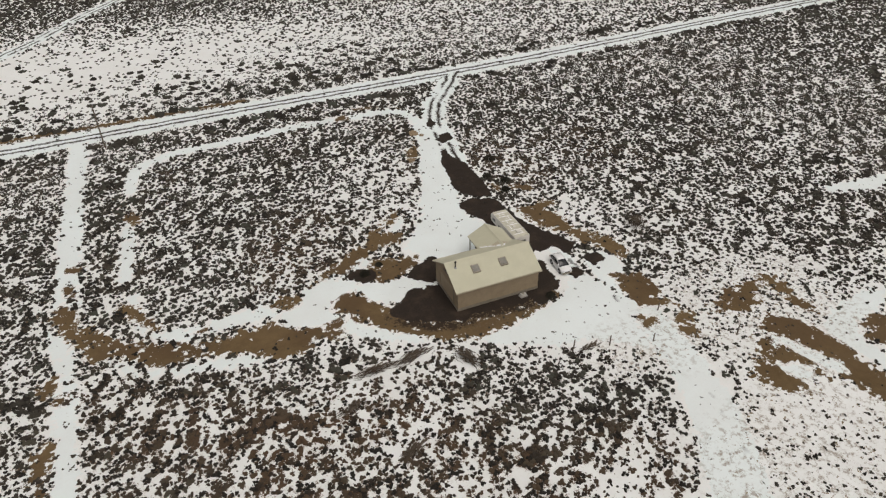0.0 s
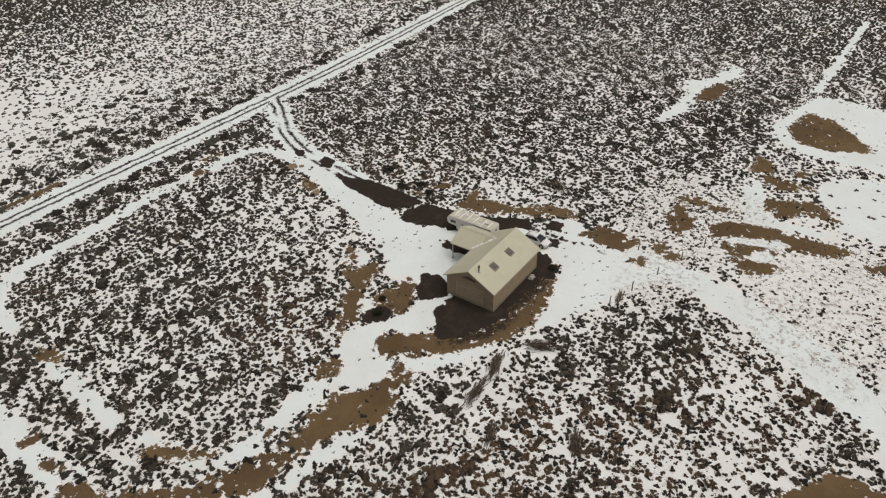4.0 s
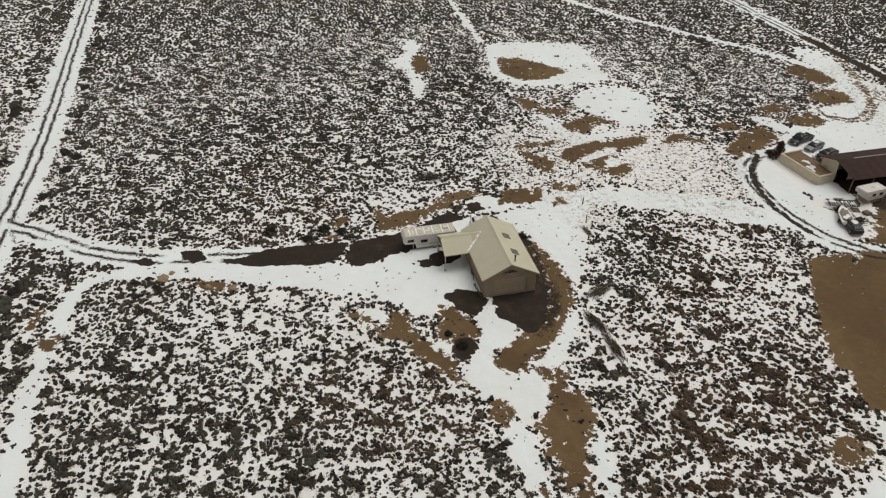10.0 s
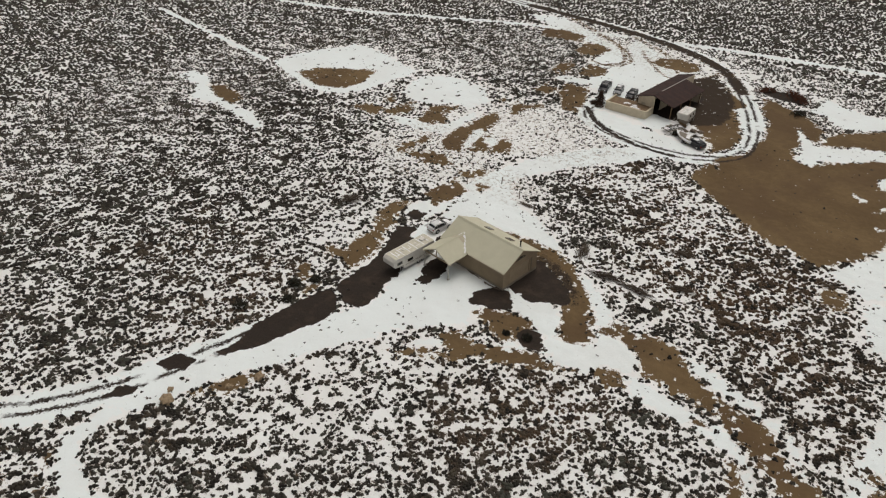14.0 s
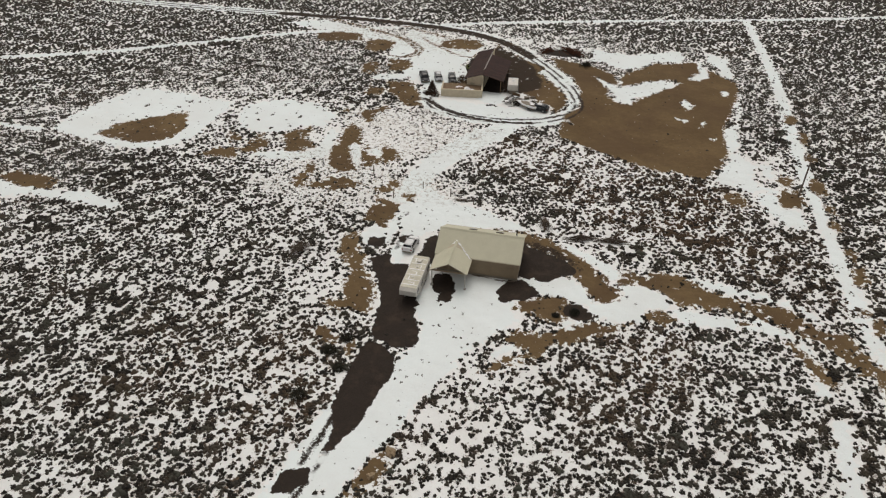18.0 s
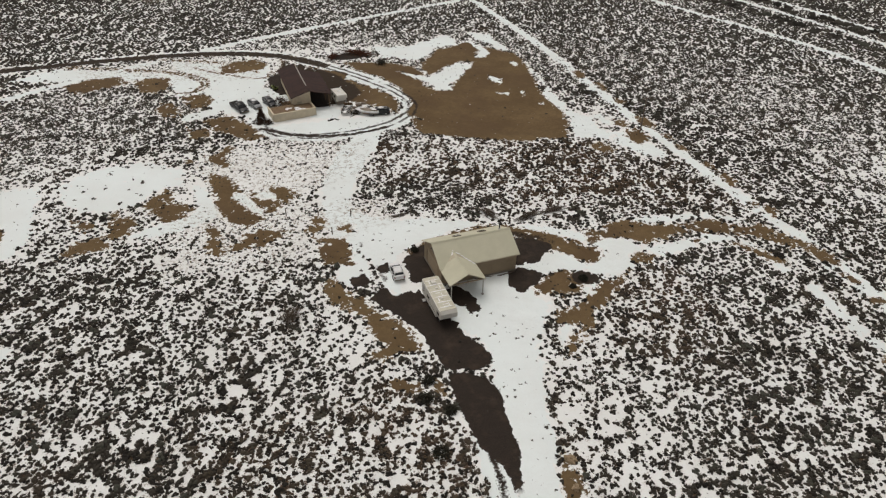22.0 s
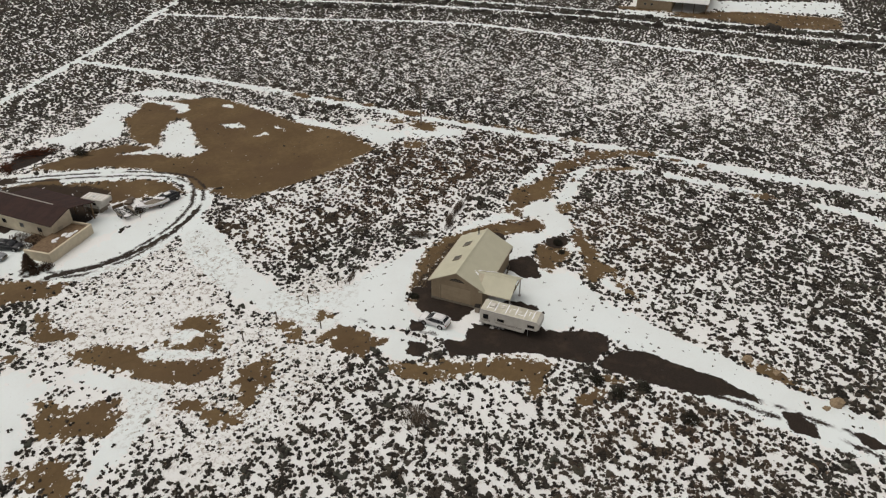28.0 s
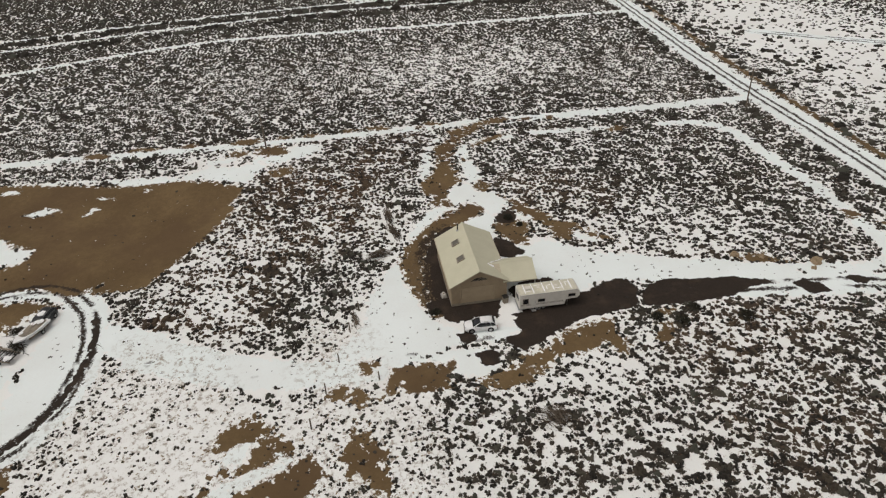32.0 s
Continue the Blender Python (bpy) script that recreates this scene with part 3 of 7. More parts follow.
patch(DIRT, "field north", (19.5, 81), (22.3, 87), (27.8, 93), (36, 95), (39, 94), (40.5, 86.5), (35.5, 83.5), (31, 82.5), (20, 76))
patch(DIRT, "field tip", (10.9, 45.7), (15.7, 42.8), (21.7, 40.2), (28.4, 36.3), (36.3, 34.8), (40.2, 41.3), (39.5, 51.1), (25.7, 53.9))
patch(DIRT, "oval", (-84.4, 24.3), (-83.5, 30.4), (-77.7, 35), (-71.8, 39.7), (-67.6, 31.4), (-68.3, 25.5), (-73.8, 22.8))
patch(DIRT, "pad edge", (-31.1, 20.3), (-34.2, 24.3), (-35.6, 30.2), (-35.2, 34.5), (-35.6, 41.9), (-31.8, 39.9), (-31.1, 35.3), (-28.9, 29.2), (-28.3, 23.7))
patch(DIRT, "pad edge", (-25.4, 26.5), (-26.7, 30.6), (-25.3, 33.8), (-22, 31.6), (-22.4, 27.1))
patch(DIRT, "pad edge", (-47.2, 33.1), (-43.9, 35.3), (-42.9, 38.8), (-41.9, 37.6), (-42.4, 32.9), (-38.9, 30.6), (-39.6, 28.5), (-44.2, 28.6))
patch(DIRT, "pad edge", (-51.9, 28.9), (-48.8, 31), (-47.6, 27.7), (-49.1, 25.7), (-51.1, 25.8))
patch(DIRT, "pad edge", (-56.6, 24), (-53.2, 25.9), (-51.6, 21.8), (-55.3, 21))
patch(DIRT, "strip mud", (-91.1, 4.9), (-88.8, 8.2), (-78.8, 6.9), (-77.6, 2.8), (-84.1, 2.4))
patch(SNOW, "yard", (-8, -12.1), (-5.8, -6), (-1.3, -4.2), (6.3, -3.4), (5.1, -10.2), (6.2, -14.9), (1.8, -19.8), (-0.8, -27.1), (-4.3, -34.4), (-7.2, -41.7), (-8.3, -42.3), (-7.9, -36.4), (-6.2, -28.5), (-6.5, -22.7), (-4.2, -19.3), (-4.9, -16))
patch(SNOW, "north yard", (-10.6, 7.3), (-15.1, 14.3), (-12.9, 20.4), (-5.4, 12.9), (2.9, 10), (-4.2, 8.7))
patch(SNOW, "barn west", (-76, 102.1), (-65.4, 107.3), (-43.5, 97.3), (-27.7, 92.3), (-28.2, 79.8), (-28.5, 68.2), (-38.3, 77.8), (-40.8, 93.9), (-56.5, 94.6))
patch(SNOW, "yard", (-2.5, -11.8), (-2, -7.4), (5.5, -7.7), (2.7, -8.3), (7.1, -12.1), (4.1, -16.4), (0.6, -19.8), (-3.1, -22.6), (-0.8, -25.5), (-3.2, -28.7), (-5.1, -34.1), (-5.8, -39.7), (-8.1, -44.6), (-11, -42.5), (-9.1, -36.4), (-8.1, -32.5), (-7.6, -30.1), (-6.8, -27.4), (-7.2, -24.7), (-5.6, -21.5), (-5, -17.5), (-6.5, -14.1), (-7.1, -12.3))
patch(SNOW, "yard in", (-2.3, -9.6), (4.4, -9.5), (7, -3.4), (7.1, -0.6), (11.3, 1.4), (14.9, -4.1), (14.5, -5.8), (11.8, -6.7), (8.7, -5.5), (6.5, -10.4), (7.3, -13.1), (3.4, -15.9), (-2.9, -12.3))
patch(SNOW, "side snow", (6.8, -4.6), (7.6, -2.9), (11.8, -1.4), (15.1, -1.6), (16.5, -2.7), (17.4, -5), (16.2, -7), (12.4, -7.3), (10.2, -6.3), (9.2, -4.7))
patch(SNOW, "north yard", (-14.5, 15.3), (-9.9, 16.1), (-2, 14.8), (4.8, 11.2), (7.9, 9), (3.2, 9.1), (-3.3, 9.6), (-6.2, 7.7), (-8.9, 6.8), (-11.2, 4), (-11.9, -2.9), (-12, -5.2), (-13.3, -3.5), (-14.2, -0.6), (-13, 4.3), (-13.2, 8.9), (-14.2, 12.3))
patch(SNOW, "north yard", (-8.9, 6.5), (-13.8, 7.4), (-13.5, 13.1), (-14.5, 17.8), (-14.4, 20.3), (-10.5, 17.4), (-4, 14.5), (2.5, 11.6), (3.3, 10), (-3.5, 8.2))
patch(SNOW, "barn track", (-9.3, 46.8), (-5.4, 41.5), (-7.6, 36.2), (-11.2, 32.5), (-13.4, 28.2), (-14.3, 23.3), (-14.4, 19.2), (-15.6, 17.1), (-17.1, 19), (-15.8, 26.5), (-17, 29.5), (-14, 36.8))
patch(SNOW, "barn track", (-2.5, 51.1), (-1.5, 46.7), (-5.1, 40.6), (-10.6, 31.8), (-12.6, 25.5), (-14.1, 18.1), (-11.7, 7.7), (-9.8, 5.1), (-13, 2.6), (-15.1, 6.6), (-16.4, 17.1), (-14.9, 26.9), (-12.6, 34.3), (-10.1, 42.2), (-8, 46.4))
patch(SNOW, "barn front", (-22.7, 57.2), (-19.1, 59.2), (-11.2, 58.4), (-3.9, 58.3), (6.8, 56), (3.2, 51.9), (-4.8, 51.1), (-13.7, 52.6), (-19.7, 54.6))
patch(SNOW, "barn ring", (2.9, 84.8), (8.8, 78.8), (10.1, 70), (13.6, 65.7), (12.3, 61), (9.6, 61.1), (10.4, 67.9), (7, 75.2), (2.6, 81))
patch(SNOW, "barn yard", (-39.8, 104.8), (-26.9, 98.3), (-15.7, 97.1), (-17.4, 88.2), (-19.8, 80.6), (-10.2, 77.9), (-10.9, 71.2), (-4.6, 62.1), (-7.3, 59), (-11.6, 60.3), (-14.4, 65.3), (-18.2, 64.6), (-22.8, 61.6), (-25.1, 64.6), (-29.5, 72), (-31.8, 67.6), (-38.4, 66.3), (-38, 70.3), (-31.7, 72), (-30.3, 79), (-33.3, 82.6), (-38.1, 85.8), (-41.3, 91.3), (-38.4, 94.6), (-34.1, 93.5), (-38.8, 98.5))
patch(SNOW, "pad b", (-94.4, 24.4), (-95.3, 30.7), (-93.1, 41.6), (-87.8, 49), (-79.7, 48.7), (-64, 45.7), (-65, 41.2), (-66, 33.6), (-66.4, 25.8), (-73.2, 22.4), (-82.8, 21.8))
patch(SNOW, "pad a", (-59.9, 40.3), (-58.1, 45.2), (-54.4, 48.5), (-47.6, 49), (-42.5, 46.4), (-39.6, 42.4), (-42.5, 39.5), (-45.3, 37.2), (-47.9, 34.1), (-52.9, 32.9), (-57.7, 35.4))
patch(SNOW, "pad b", (-91.5, 48.1), (-84.9, 48.3), (-74.2, 46.7), (-68.1, 45), (-63.6, 44), (-64.1, 37.4), (-63.8, 29.6), (-65.6, 24.5), (-68.5, 21.7), (-73.7, 20.5), (-79.5, 20.9))
patch(SNOW, "pad mid", (-38.6, 39.4), (-36.5, 36.2), (-34.9, 30.5), (-35.1, 26.2), (-37.9, 24.2), (-41.7, 23.4), (-46.5, 22.6), (-50.5, 23.1), (-47.1, 25.6), (-43.4, 26.9), (-38.5, 28), (-38.2, 32.8))
patch(SNOW, "loop band", (46.6, -10.6), (44.5, -8.4), (43, -6.6), (40.1, -4.8), (37.3, -5), (34.2, -6.1), (29.9, -5.6), (27.8, -6.4), (27.9, -7.6), (31.7, -8), (34.7, -7.8), (37, -6.7), (39.9, -6.4), (42.6, -7.4), (44.6, -9.4), (46.2, -11.9))
patch(SNOW, "loop band", (49.5, -4.4), (45.1, -1.2), (42.6, -0.1), (37.3, 0.1), (32.6, 1.1), (31.3, 3.3), (33.6, 2.9), (37.5, 1.9), (42.7, 1), (46.4, -0.6))
patch(SNOW, "loop band", (27.8, -4.7), (26, -5.8), (21.9, -9.4), (17.9, -9), (16.1, -6.8), (19.9, -5.1), (21.8, -4), (20.9, -1.6), (18.4, 2.9), (15.5, 5.3), (16.3, 5.7), (20.6, 2.4), (24.4, -0.1), (27.2, -0.8), (29.1, -2.2))
patch(SNOW, "pad w", (-57.3, 48.9), (-52.4, 48.5), (-46.8, 46.6), (-41.5, 42.9), (-39.2, 38.2), (-42.6, 38.6), (-45.5, 37.6), (-48.9, 37.2), (-54.4, 37.5), (-58.7, 38.8))
patch(SNOW, "strip pad", (-101.8, 3), (-102.8, 7.2), (-96, 7.9), (-91.1, 4.9), (-84.6, 4.7), (-75.4, 3.1), (-72.5, 4.4), (-63.3, 1.7), (-63.1, -0.4), (-69.7, 0.3), (-79.1, 0.7), (-82.3, 0.1), (-87.1, -1.9), (-92.6, 2.7))
patch(SNOW, "loop lane", (45.9, -36.4), (44.9, -36.7), (45.0, -29.7), (45.6, -22.9), (46.5, -22.7), (46.3, -28.9))
patch(SNOW, "loop lane", (46.7, -17.8), (45.3, -17.9), (45.3, -14.7), (46.9, -15.0))
patch(SNOW, "loop strip", (47.5, -21.3), (47.2, -30.5), (46.2, -39.2), (45.2, -37.5), (45.0, -28.3), (45.8, -21.7))
patch(SNOW, "loop strip", (28.5, -7.4), (27.8, -5.7), (31.1, -5.5), (34.1, -5), (37.6, -5), (38.3, -5.4), (38.1, -7.7), (34.6, -7.5), (31.6, -7.6))
patch(SNOW, "loop strip", (13, -13.3), (14.2, -11.2), (20.5, -8.8), (22.6, -5.6), (21.5, -2.1), (15.5, 3.3), (9.6, 7.7), (13.6, 7.1), (18.6, 4.1), (20.4, 0.9), (23, -1.6), (24.5, -4.6), (24.8, -5.9), (23.2, -9.1), (19.3, -10.8))
patch(SNOW, "west lane", (-1.8, -29), (-3.9, -36), (-6.4, -42.4), (-7.7, -48.5), (-8.9, -52.4), (-11, -51.9), (-9.6, -46.9), (-8.7, -42), (-6.5, -35.7), (-3.9, -28.2))
patch(ISLANDS, "gash isle", (-31.6, 33), (-29.5, 30.5), (-27.5, 25.6), (-28.1, 24.5), (-29.6, 26.7), (-31, 29.5), (-32.1, 32.3))
patch(ISLANDS, "gash isle", (-27.6, 32.2), (-25.6, 30.7), (-24.5, 27.3), (-26.2, 28.7), (-27.7, 30.9))
patch(ISLANDS, "field streak", (13.5, 81.6), (17.6, 77.2), (19.9, 75.3), (29.6, 82.6), (33.1, 80.1), (26.2, 72.1), (23.7, 70.3), (22.5, 66.4), (18.8, 66.8), (18.2, 71.9), (15.5, 77.4))
patch(ISLANDS, "field isle", (32.9, 69.4), (34.7, 71.7), (36.4, 68.1), (34.6, 65.4))
patch(ISLANDS, "field isle", (36.6, 58.8), (37.5, 60.2), (38.0, 58.6), (36.9, 56.9))
patch(ISLANDS, "field isle", (32.0, 61.3), (34.3, 60.2), (33.5, 58.7))
patch(ISLANDS, "field isle", (38.3, 52.3), (39.4, 52.2), (38.6, 50.6))
patch(ISLANDS, "field isle", (43.0, 78.2), (44.3, 77.8), (43.9, 75.1), (43.0, 75.6))
patch(ISLANDS, "field isle", (35.7, 83.9), (38.0, 87.7), (39.0, 90.5), (38.9, 96.3), (39.7, 96.6), (40.7, 88.7), (40.4, 85.7), (37.7, 83.7))
patch(ISLANDS, "field north", (12.0, 102.1), (15.9, 98.8), (22.8, 98.0), (34.5, 103.6), (36.1, 98.5), (34.8, 94.8), (27.6, 94.2), (22.3, 86.9), (20.1, 87.1), (15.2, 91.7), (12.2, 91.7))
patch(ISLANDS, "field north-east", (41.1, 103.9), (46.8, 100.5), (46.1, 85.9), (44.4, 86.2), (43.8, 91.9), (41.8, 95.3))
patch(ISLANDS, "field isle", (0.5, 80.8), (1.7, 84.2), (5.7, 80.7), (8.2, 74.5), (9.9, 67.6), (10.2, 62), (8.3, 62.9), (7.2, 70.1), (5, 73.1), (2.6, 78))
patch(RUSTY, "field", (-4.2, 45.7), (12.2, 43.7), (22.8, 37.9), (36.5, 33.3), (44.5, 27), (39.8, 11.5), (21.5, 9.1), (13.6, 18.6), (4.4, 27.3), (-7, 34.5))
patch(RUSTY, "near", (52, 0.2), (21.9, 11.3), (26.6, 26.2), (52, 15.3))
patch(RUSTY, "ring", (8.9, -22.9), (19.3, -11.5), (29, -10.9), (28.1, -21), (17.1, -25.4))
patch(RUSTY, "sw", (-40.9, -24.8), (-35.9, -23.2), (-28.1, -24.5), (-25.1, -31.8), (-29.1, -34.8), (-38.0, -33.5))
patch(RUSTY, "drive", (-14.1, -25.4), (-13.4, -41.3), (-20, -40.3), (-23.3, -22.4))
patch(RUSTY, "edge29", (21.7, 40.2), (33.7, 29.1), (31.5, 17), (18.1, 9.1), (12.8, 15.5), (11.6, 29.1))
MAIN_ROAD = [(-300, -97), (-142, -83), (-60, -75.2), (-10, -74), (35, -75), (75, -75), (138, -77), (300, -83)]
EAST_TRACK = [(53, -72), (54, -45), (54.6, -10)]
EAST_TRACK_NORTH = [(54.6, -10), (54, 15), (54.5, 50), (56.2, 90), (55.5, 135)]
LOOP_TRACK = [(-9.4, -46.7), (-10.4, -53.7), (-8, -59.3), (1, -60.6), (12, -61.2), (23, -60.6), (36.8, -60.1), (43.2, -56.5), (44.8, -49)]
LOOP_END = [(46.2, -15.5), (45.2, -9.6), (41, -6.8), (27, -6), (21.7, -9.8), (13.2, -13.4), (5.4, -20)]
FAR_TRACK = [(-155, 50), (-118, 65), (-88, 83), (-70, 93.5), (-25, 112.7), (14, 125), (54.5, 136), (104, 152), (180, 180)]
SOUTH_LINE = [(104, 153), (116, 107), (131.5, 55), (131, 15), (129, -68), (130, -77)]
SOUTH_LINE_B = [(128, 160), (141, 112), (151, 66), (157, 13), (156, -26), (160, -75)]
SOUTH_LINE_C = [(150, 125), (161, 66), (166, 13), (165, -26), (168, -70)]
DRIVEWAY = [(-27, -73), (-21.5, -65), (-17.4, -60), (-13.2, -50.2), (-10.8, -36.8), (-9, -28)]
BARN_TRACK = [(-17.5, 2.4), (-16.3, 12.5), (-14.9, 26), (-10, 36.6), (-3.3, 46.9), (-2.5, 50.6)]
RING_ROAD = [(-23.6, 62), (-22.6, 58), (-17.8, 53.3), (-7.7, 51), (4.4, 53.5), (10.8, 61), (8.4, 72.2), (0, 86.3), (-11.2, 99.9), (-27.8, 107.4), (-51, 109.8), (-78, 109.7), (-146, 109.4), (-290, 112)]
PAD_TRACK = [(-155, 25), (-97, 24)]
YARD_TRACK = [(-14.3, 0.5), (-15.2, 7.2), (-15.6, 13.5), (-14.9, 24), (-12.5, 34), (-9.5, 42)]
BACK_ROAD = [(98, -99), (84, -117), (71.8, -134.3), (64.5, -144.2), (54.9, -160.5), (40, -182), (20, -215)]
SNOW_LINES = [(MAIN_ROAD, 6.8), (EAST_TRACK, 3.6), (EAST_TRACK_NORTH, 2.7), (LOOP_TRACK, 2.6), (LOOP_END, 1.6), (FAR_TRACK, 2.4), (SOUTH_LINE, 2.6), (SOUTH_LINE_B, 2.2), (SOUTH_LINE_C, 2.4), (DRIVEWAY, 5.2), (BARN_TRACK, 5.0), (RING_ROAD, 5.0), (PAD_TRACK, 1.8), (BACK_ROAD, 4.5)]
DIRT_LINES = [([(-3, 91), (-11, 99.5), (-24, 106), (-46, 109.5), (-80, 110)], 3.6), ([(20, -79.4), (57, -80), (85, -80.6), (112, -82.2), (150, -83.5)], 2.2), ([(-65, 108.2), (-51.8, 103.1), (-40.5, 97.1), (-33.1, 88.6), (-34.7, 83.5)], 1.3), ([(-44.9, 107.6), (-32, 102.7), (-22.6, 96.8), (-19.5, 90.4)], 1.2), ([(-49.4, 101.3), (-43.2, 99.2), (-36.2, 94.6), (-31.8, 89.5), (-32.3, 84.9), (-35.6, 82.5), (-39.6, 83.2)], 1.3), ([(-34.1, 98.4), (-26.9, 91.4), (-19.1, 86.7), (-16.2, 90.5)], 1.2)]
RING_RUT = [(-23.4, 58.6), (-18.6, 54.2), (-12.6, 51.6), (-5, 50.6), (2.0, 51.6)]
ROAD_LINES = [(MAIN_ROAD, 7.5), (RING_ROAD, 4.5)]
RUTS = [(MAIN_ROAD, 4.9, 0.85), (DRIVEWAY, 3.0, 0.65), (RING_ROAD, 4.5, 0.62), (BARN_TRACK, 3.0, 0.33), (BACK_ROAD, 3.0, 0.6), (YARD_TRACK, 3.0, 0.34)]
patch(DAMP, "barn yard", (-7, 66), (-1.4, 67), (1.5, 71), (1.5, 77), (-2, 86), (-9, 94), (-14, 94), (-8, 84), (-6.5, 75))
patch(DAMP, "field corner", (8, 92), (22, 90), (30, 97), (14, 98))
WEEDY = [[(-60, 92), (-20, 88), (-24, 104), (-60, 107)], [(-18, 14), (-6, 16), (-6, 24), (-24, 24)], [(-30, 28), (-8, 34), (-4, 46), (-22, 54), (-38, 46)], [(-45, 10), (-24, 8), (-20, 26), (-42, 30)]]
THIN = [(46, 36, 8, 13, 0.5), (8, 37, 16, 8, 0.25), (22, 20, 12, 12, 0.1), (60, -108, 70, 26, 0.2), (-60, -122, 110, 40, 0.32), (-24, 38, 15, 13, 0.6), (-30, 20, 17, 15, 0.28), (-60, 40, 26, 17, 0.34), (12, 0, 12, 10, 0.4), (150, -100, 60, 20, 0.3), (-12, 14, 12, 7, 0.45), (5, -33, 13, 12, 0.22), (-20, -11, 6, 7, 0.3), (-27, -10, 12, 12, 0.14), (90, -116, 80, 32, 0.5), (-14, 98, 30, 10, 0.5), (91, -14, 14, 26, 0.3)]
DENSE = [(162, 10, 9, 85, -0.45), (58, 58, 9, 22, -0.3), (32, 28, 12, 8, -0.25)]
KEEP_CLEAR = [(17, 22.4, 9.0, 10.9), (12.2, 17.3, 8.6, 10.5), (7.4, 9.8, 10.6, 14.6), (-7, -1, 58, 66), (-16.5, -5, 63, 85), (172, 201, -20, 8), (-24, -9, 58, 64), (-14, -6, -15, 5), (-30, -16, 66, 75), (-7, 5, 56, 71)]
# dark floor colour that deepens the shade inside the barn and its open bay
patch(WET_OR_SHADE, "under the barn", (-15.2, 66), (-7.2, 66), (-7.2, 82.4), (-15.2, 82.4))
patch(WET_OR_SHADE, "under the house", (-6, -3.5), (6, -3.5), (6, 3.6), (-6, 3.6))
patch(DIRT, "south rim of the field", (7.8, 46.5), (14.3, 42.4), (22.5, 38.1), (27.9, 35.2), (29.8, 36.0), (36.0, 34.0), (36.3, 37.4), (7.9, 54.7))
patch(WET_OR_SHADE, "west wall of the barn", (-17.4, 87.2), (-14.9, 88.6), (-13.8, 82.9), (-14.3, 75.9), (-16.4, 74.6), (-18.3, 80.0))
patch(WET_OR_SHADE, "under the debris heap", (-1.0, 94.4), (1.0, 97.6), (7.8, 98.6), (10.2, 96.2), (8.6, 93.6), (4.0, 93.0))
patch(DIRT, "west of the car", (-18.9, 12.8), (-16.7, 13.1), (-16.2, 10.9), (-18.2, 8.8), (-18.4, 6.4), (-20.5, 6.2), (-21.1, 8.3))
patch(DIRT, "weedy oval west of the barn", (-28.5, 97.0), (-24.5, 100.3), (-18.7, 100.2), (-15.9, 95.9), (-18.2, 92.6), (-23.8, 91.6), (-27.8, 92.7))
patch(DIRT, "yard corner", (12.2, -11.9), (7.7, -10.6), (6.8, -8.8), (10.1, -6.9), (11.6, -5.5), (13.9, -6.1), (14.7, -10.1))
patch(DIRT, "north apron", (15.5, -0.8), (12.3, -1.0), (9.0, -1.5), (6.3, 3.4), (-5.5, 3.9), (-8.8, 5.8), (-7.3, 6.9), (-5.0, 7.0), (-2.2, 7.4), (1.8, 7.1), (6.3, 6.2), (10.6, 4.8), (13.5, 2.3))
patch(DIRT, "round the house", (-7.2, -2), (7.4, -2), (8.6, 3), (6.5, 6.4), (-5.5, 6.6), (-8.2, 4.5))
patch(DIRT, "beside the east track", (55.6, 49.2), (57.9, 47.2), (57.3, 44.7), (55.0, 45.7))
patch(DIRT, "beside the east track", (54.5, 39.0), (56.9, 37.7), (57.3, 33.1), (55.0, 31.3), (53.6, 34.1))
patch(DIRT, "beside the east track", (54.6, 30.6), (56.7, 29.0), (57.1, 25.8), (55.2, 26.3))
patch(DIRT, "beside the east track", (55.0, 24.6), (57.1, 23.1), (56.0, 20.9), (54.2, 22.0))
patch(DIRT, "beside the east track", (55.5, 10.9), (57.6, 11.5), (57.6, 7.8), (55.3, 5.5), (54.5, 7.5))
patch(DIRT, "beside the east track", (55.2, 15.7), (57.2, 16.0), (57.2, 12.7), (55.5, 11.1))
patch(DIRT, "beside the east track", (56.4, 59.2), (58.1, 58.1), (57.1, 52.3), (55.5, 53.4))
patch(DIRT, "beside the east track", (48.6, 32.8), (52.3, 34.1), (52.1, 28.3), (48.8, 26.0), (47.4, 28.6))
patch(DIRT, "beside the east track", (49.4, 39.1), (51.7, 37.3), (50.5, 34.3), (48.5, 35.7))
patch(DIRT, "beside the east track", (38.0, 30.6), (41.4, 30.3), (43.1, 26.0), (39.2, 25.9))
patch(DIRT, "east track", (54.8, 66.8), (56.8, 67.5), (57.4, 64.3), (55.4, 61.6), (54.1, 62.8))
patch(SNOW, "field east edge", (40.4, 55.8), (43.3, 59.0), (44.9, 65.6), (44.1, 70.1), (46.3, 72.6), (45.8, 65.9), (44.1, 56.4), (43.2, 48.0), (43.6, 44.4), (43.0, 38.2), (38.9, 37.9), (40.4, 42.0), (41.2, 43.5))
patch(SNOW, "field corner", (38.4, 37.1), (43.6, 44.4), (45.6, 41.5), (44.6, 36.5), (45.8, 32.0), (43.2, 31.0), (39.4, 33.0), (37.4, 33.9))
patch(SNOW, "field corner", (46.4, 33.4), (49.7, 32.0), (50.8, 26.5), (51.2, 20.1), (47.6, 20.6), (45.4, 25.0), (44.2, 29.0))
patch(SNOW, "field corner", (46.0, 42.6), (48.3, 42.5), (48.5, 37.5), (46.8, 36.0))
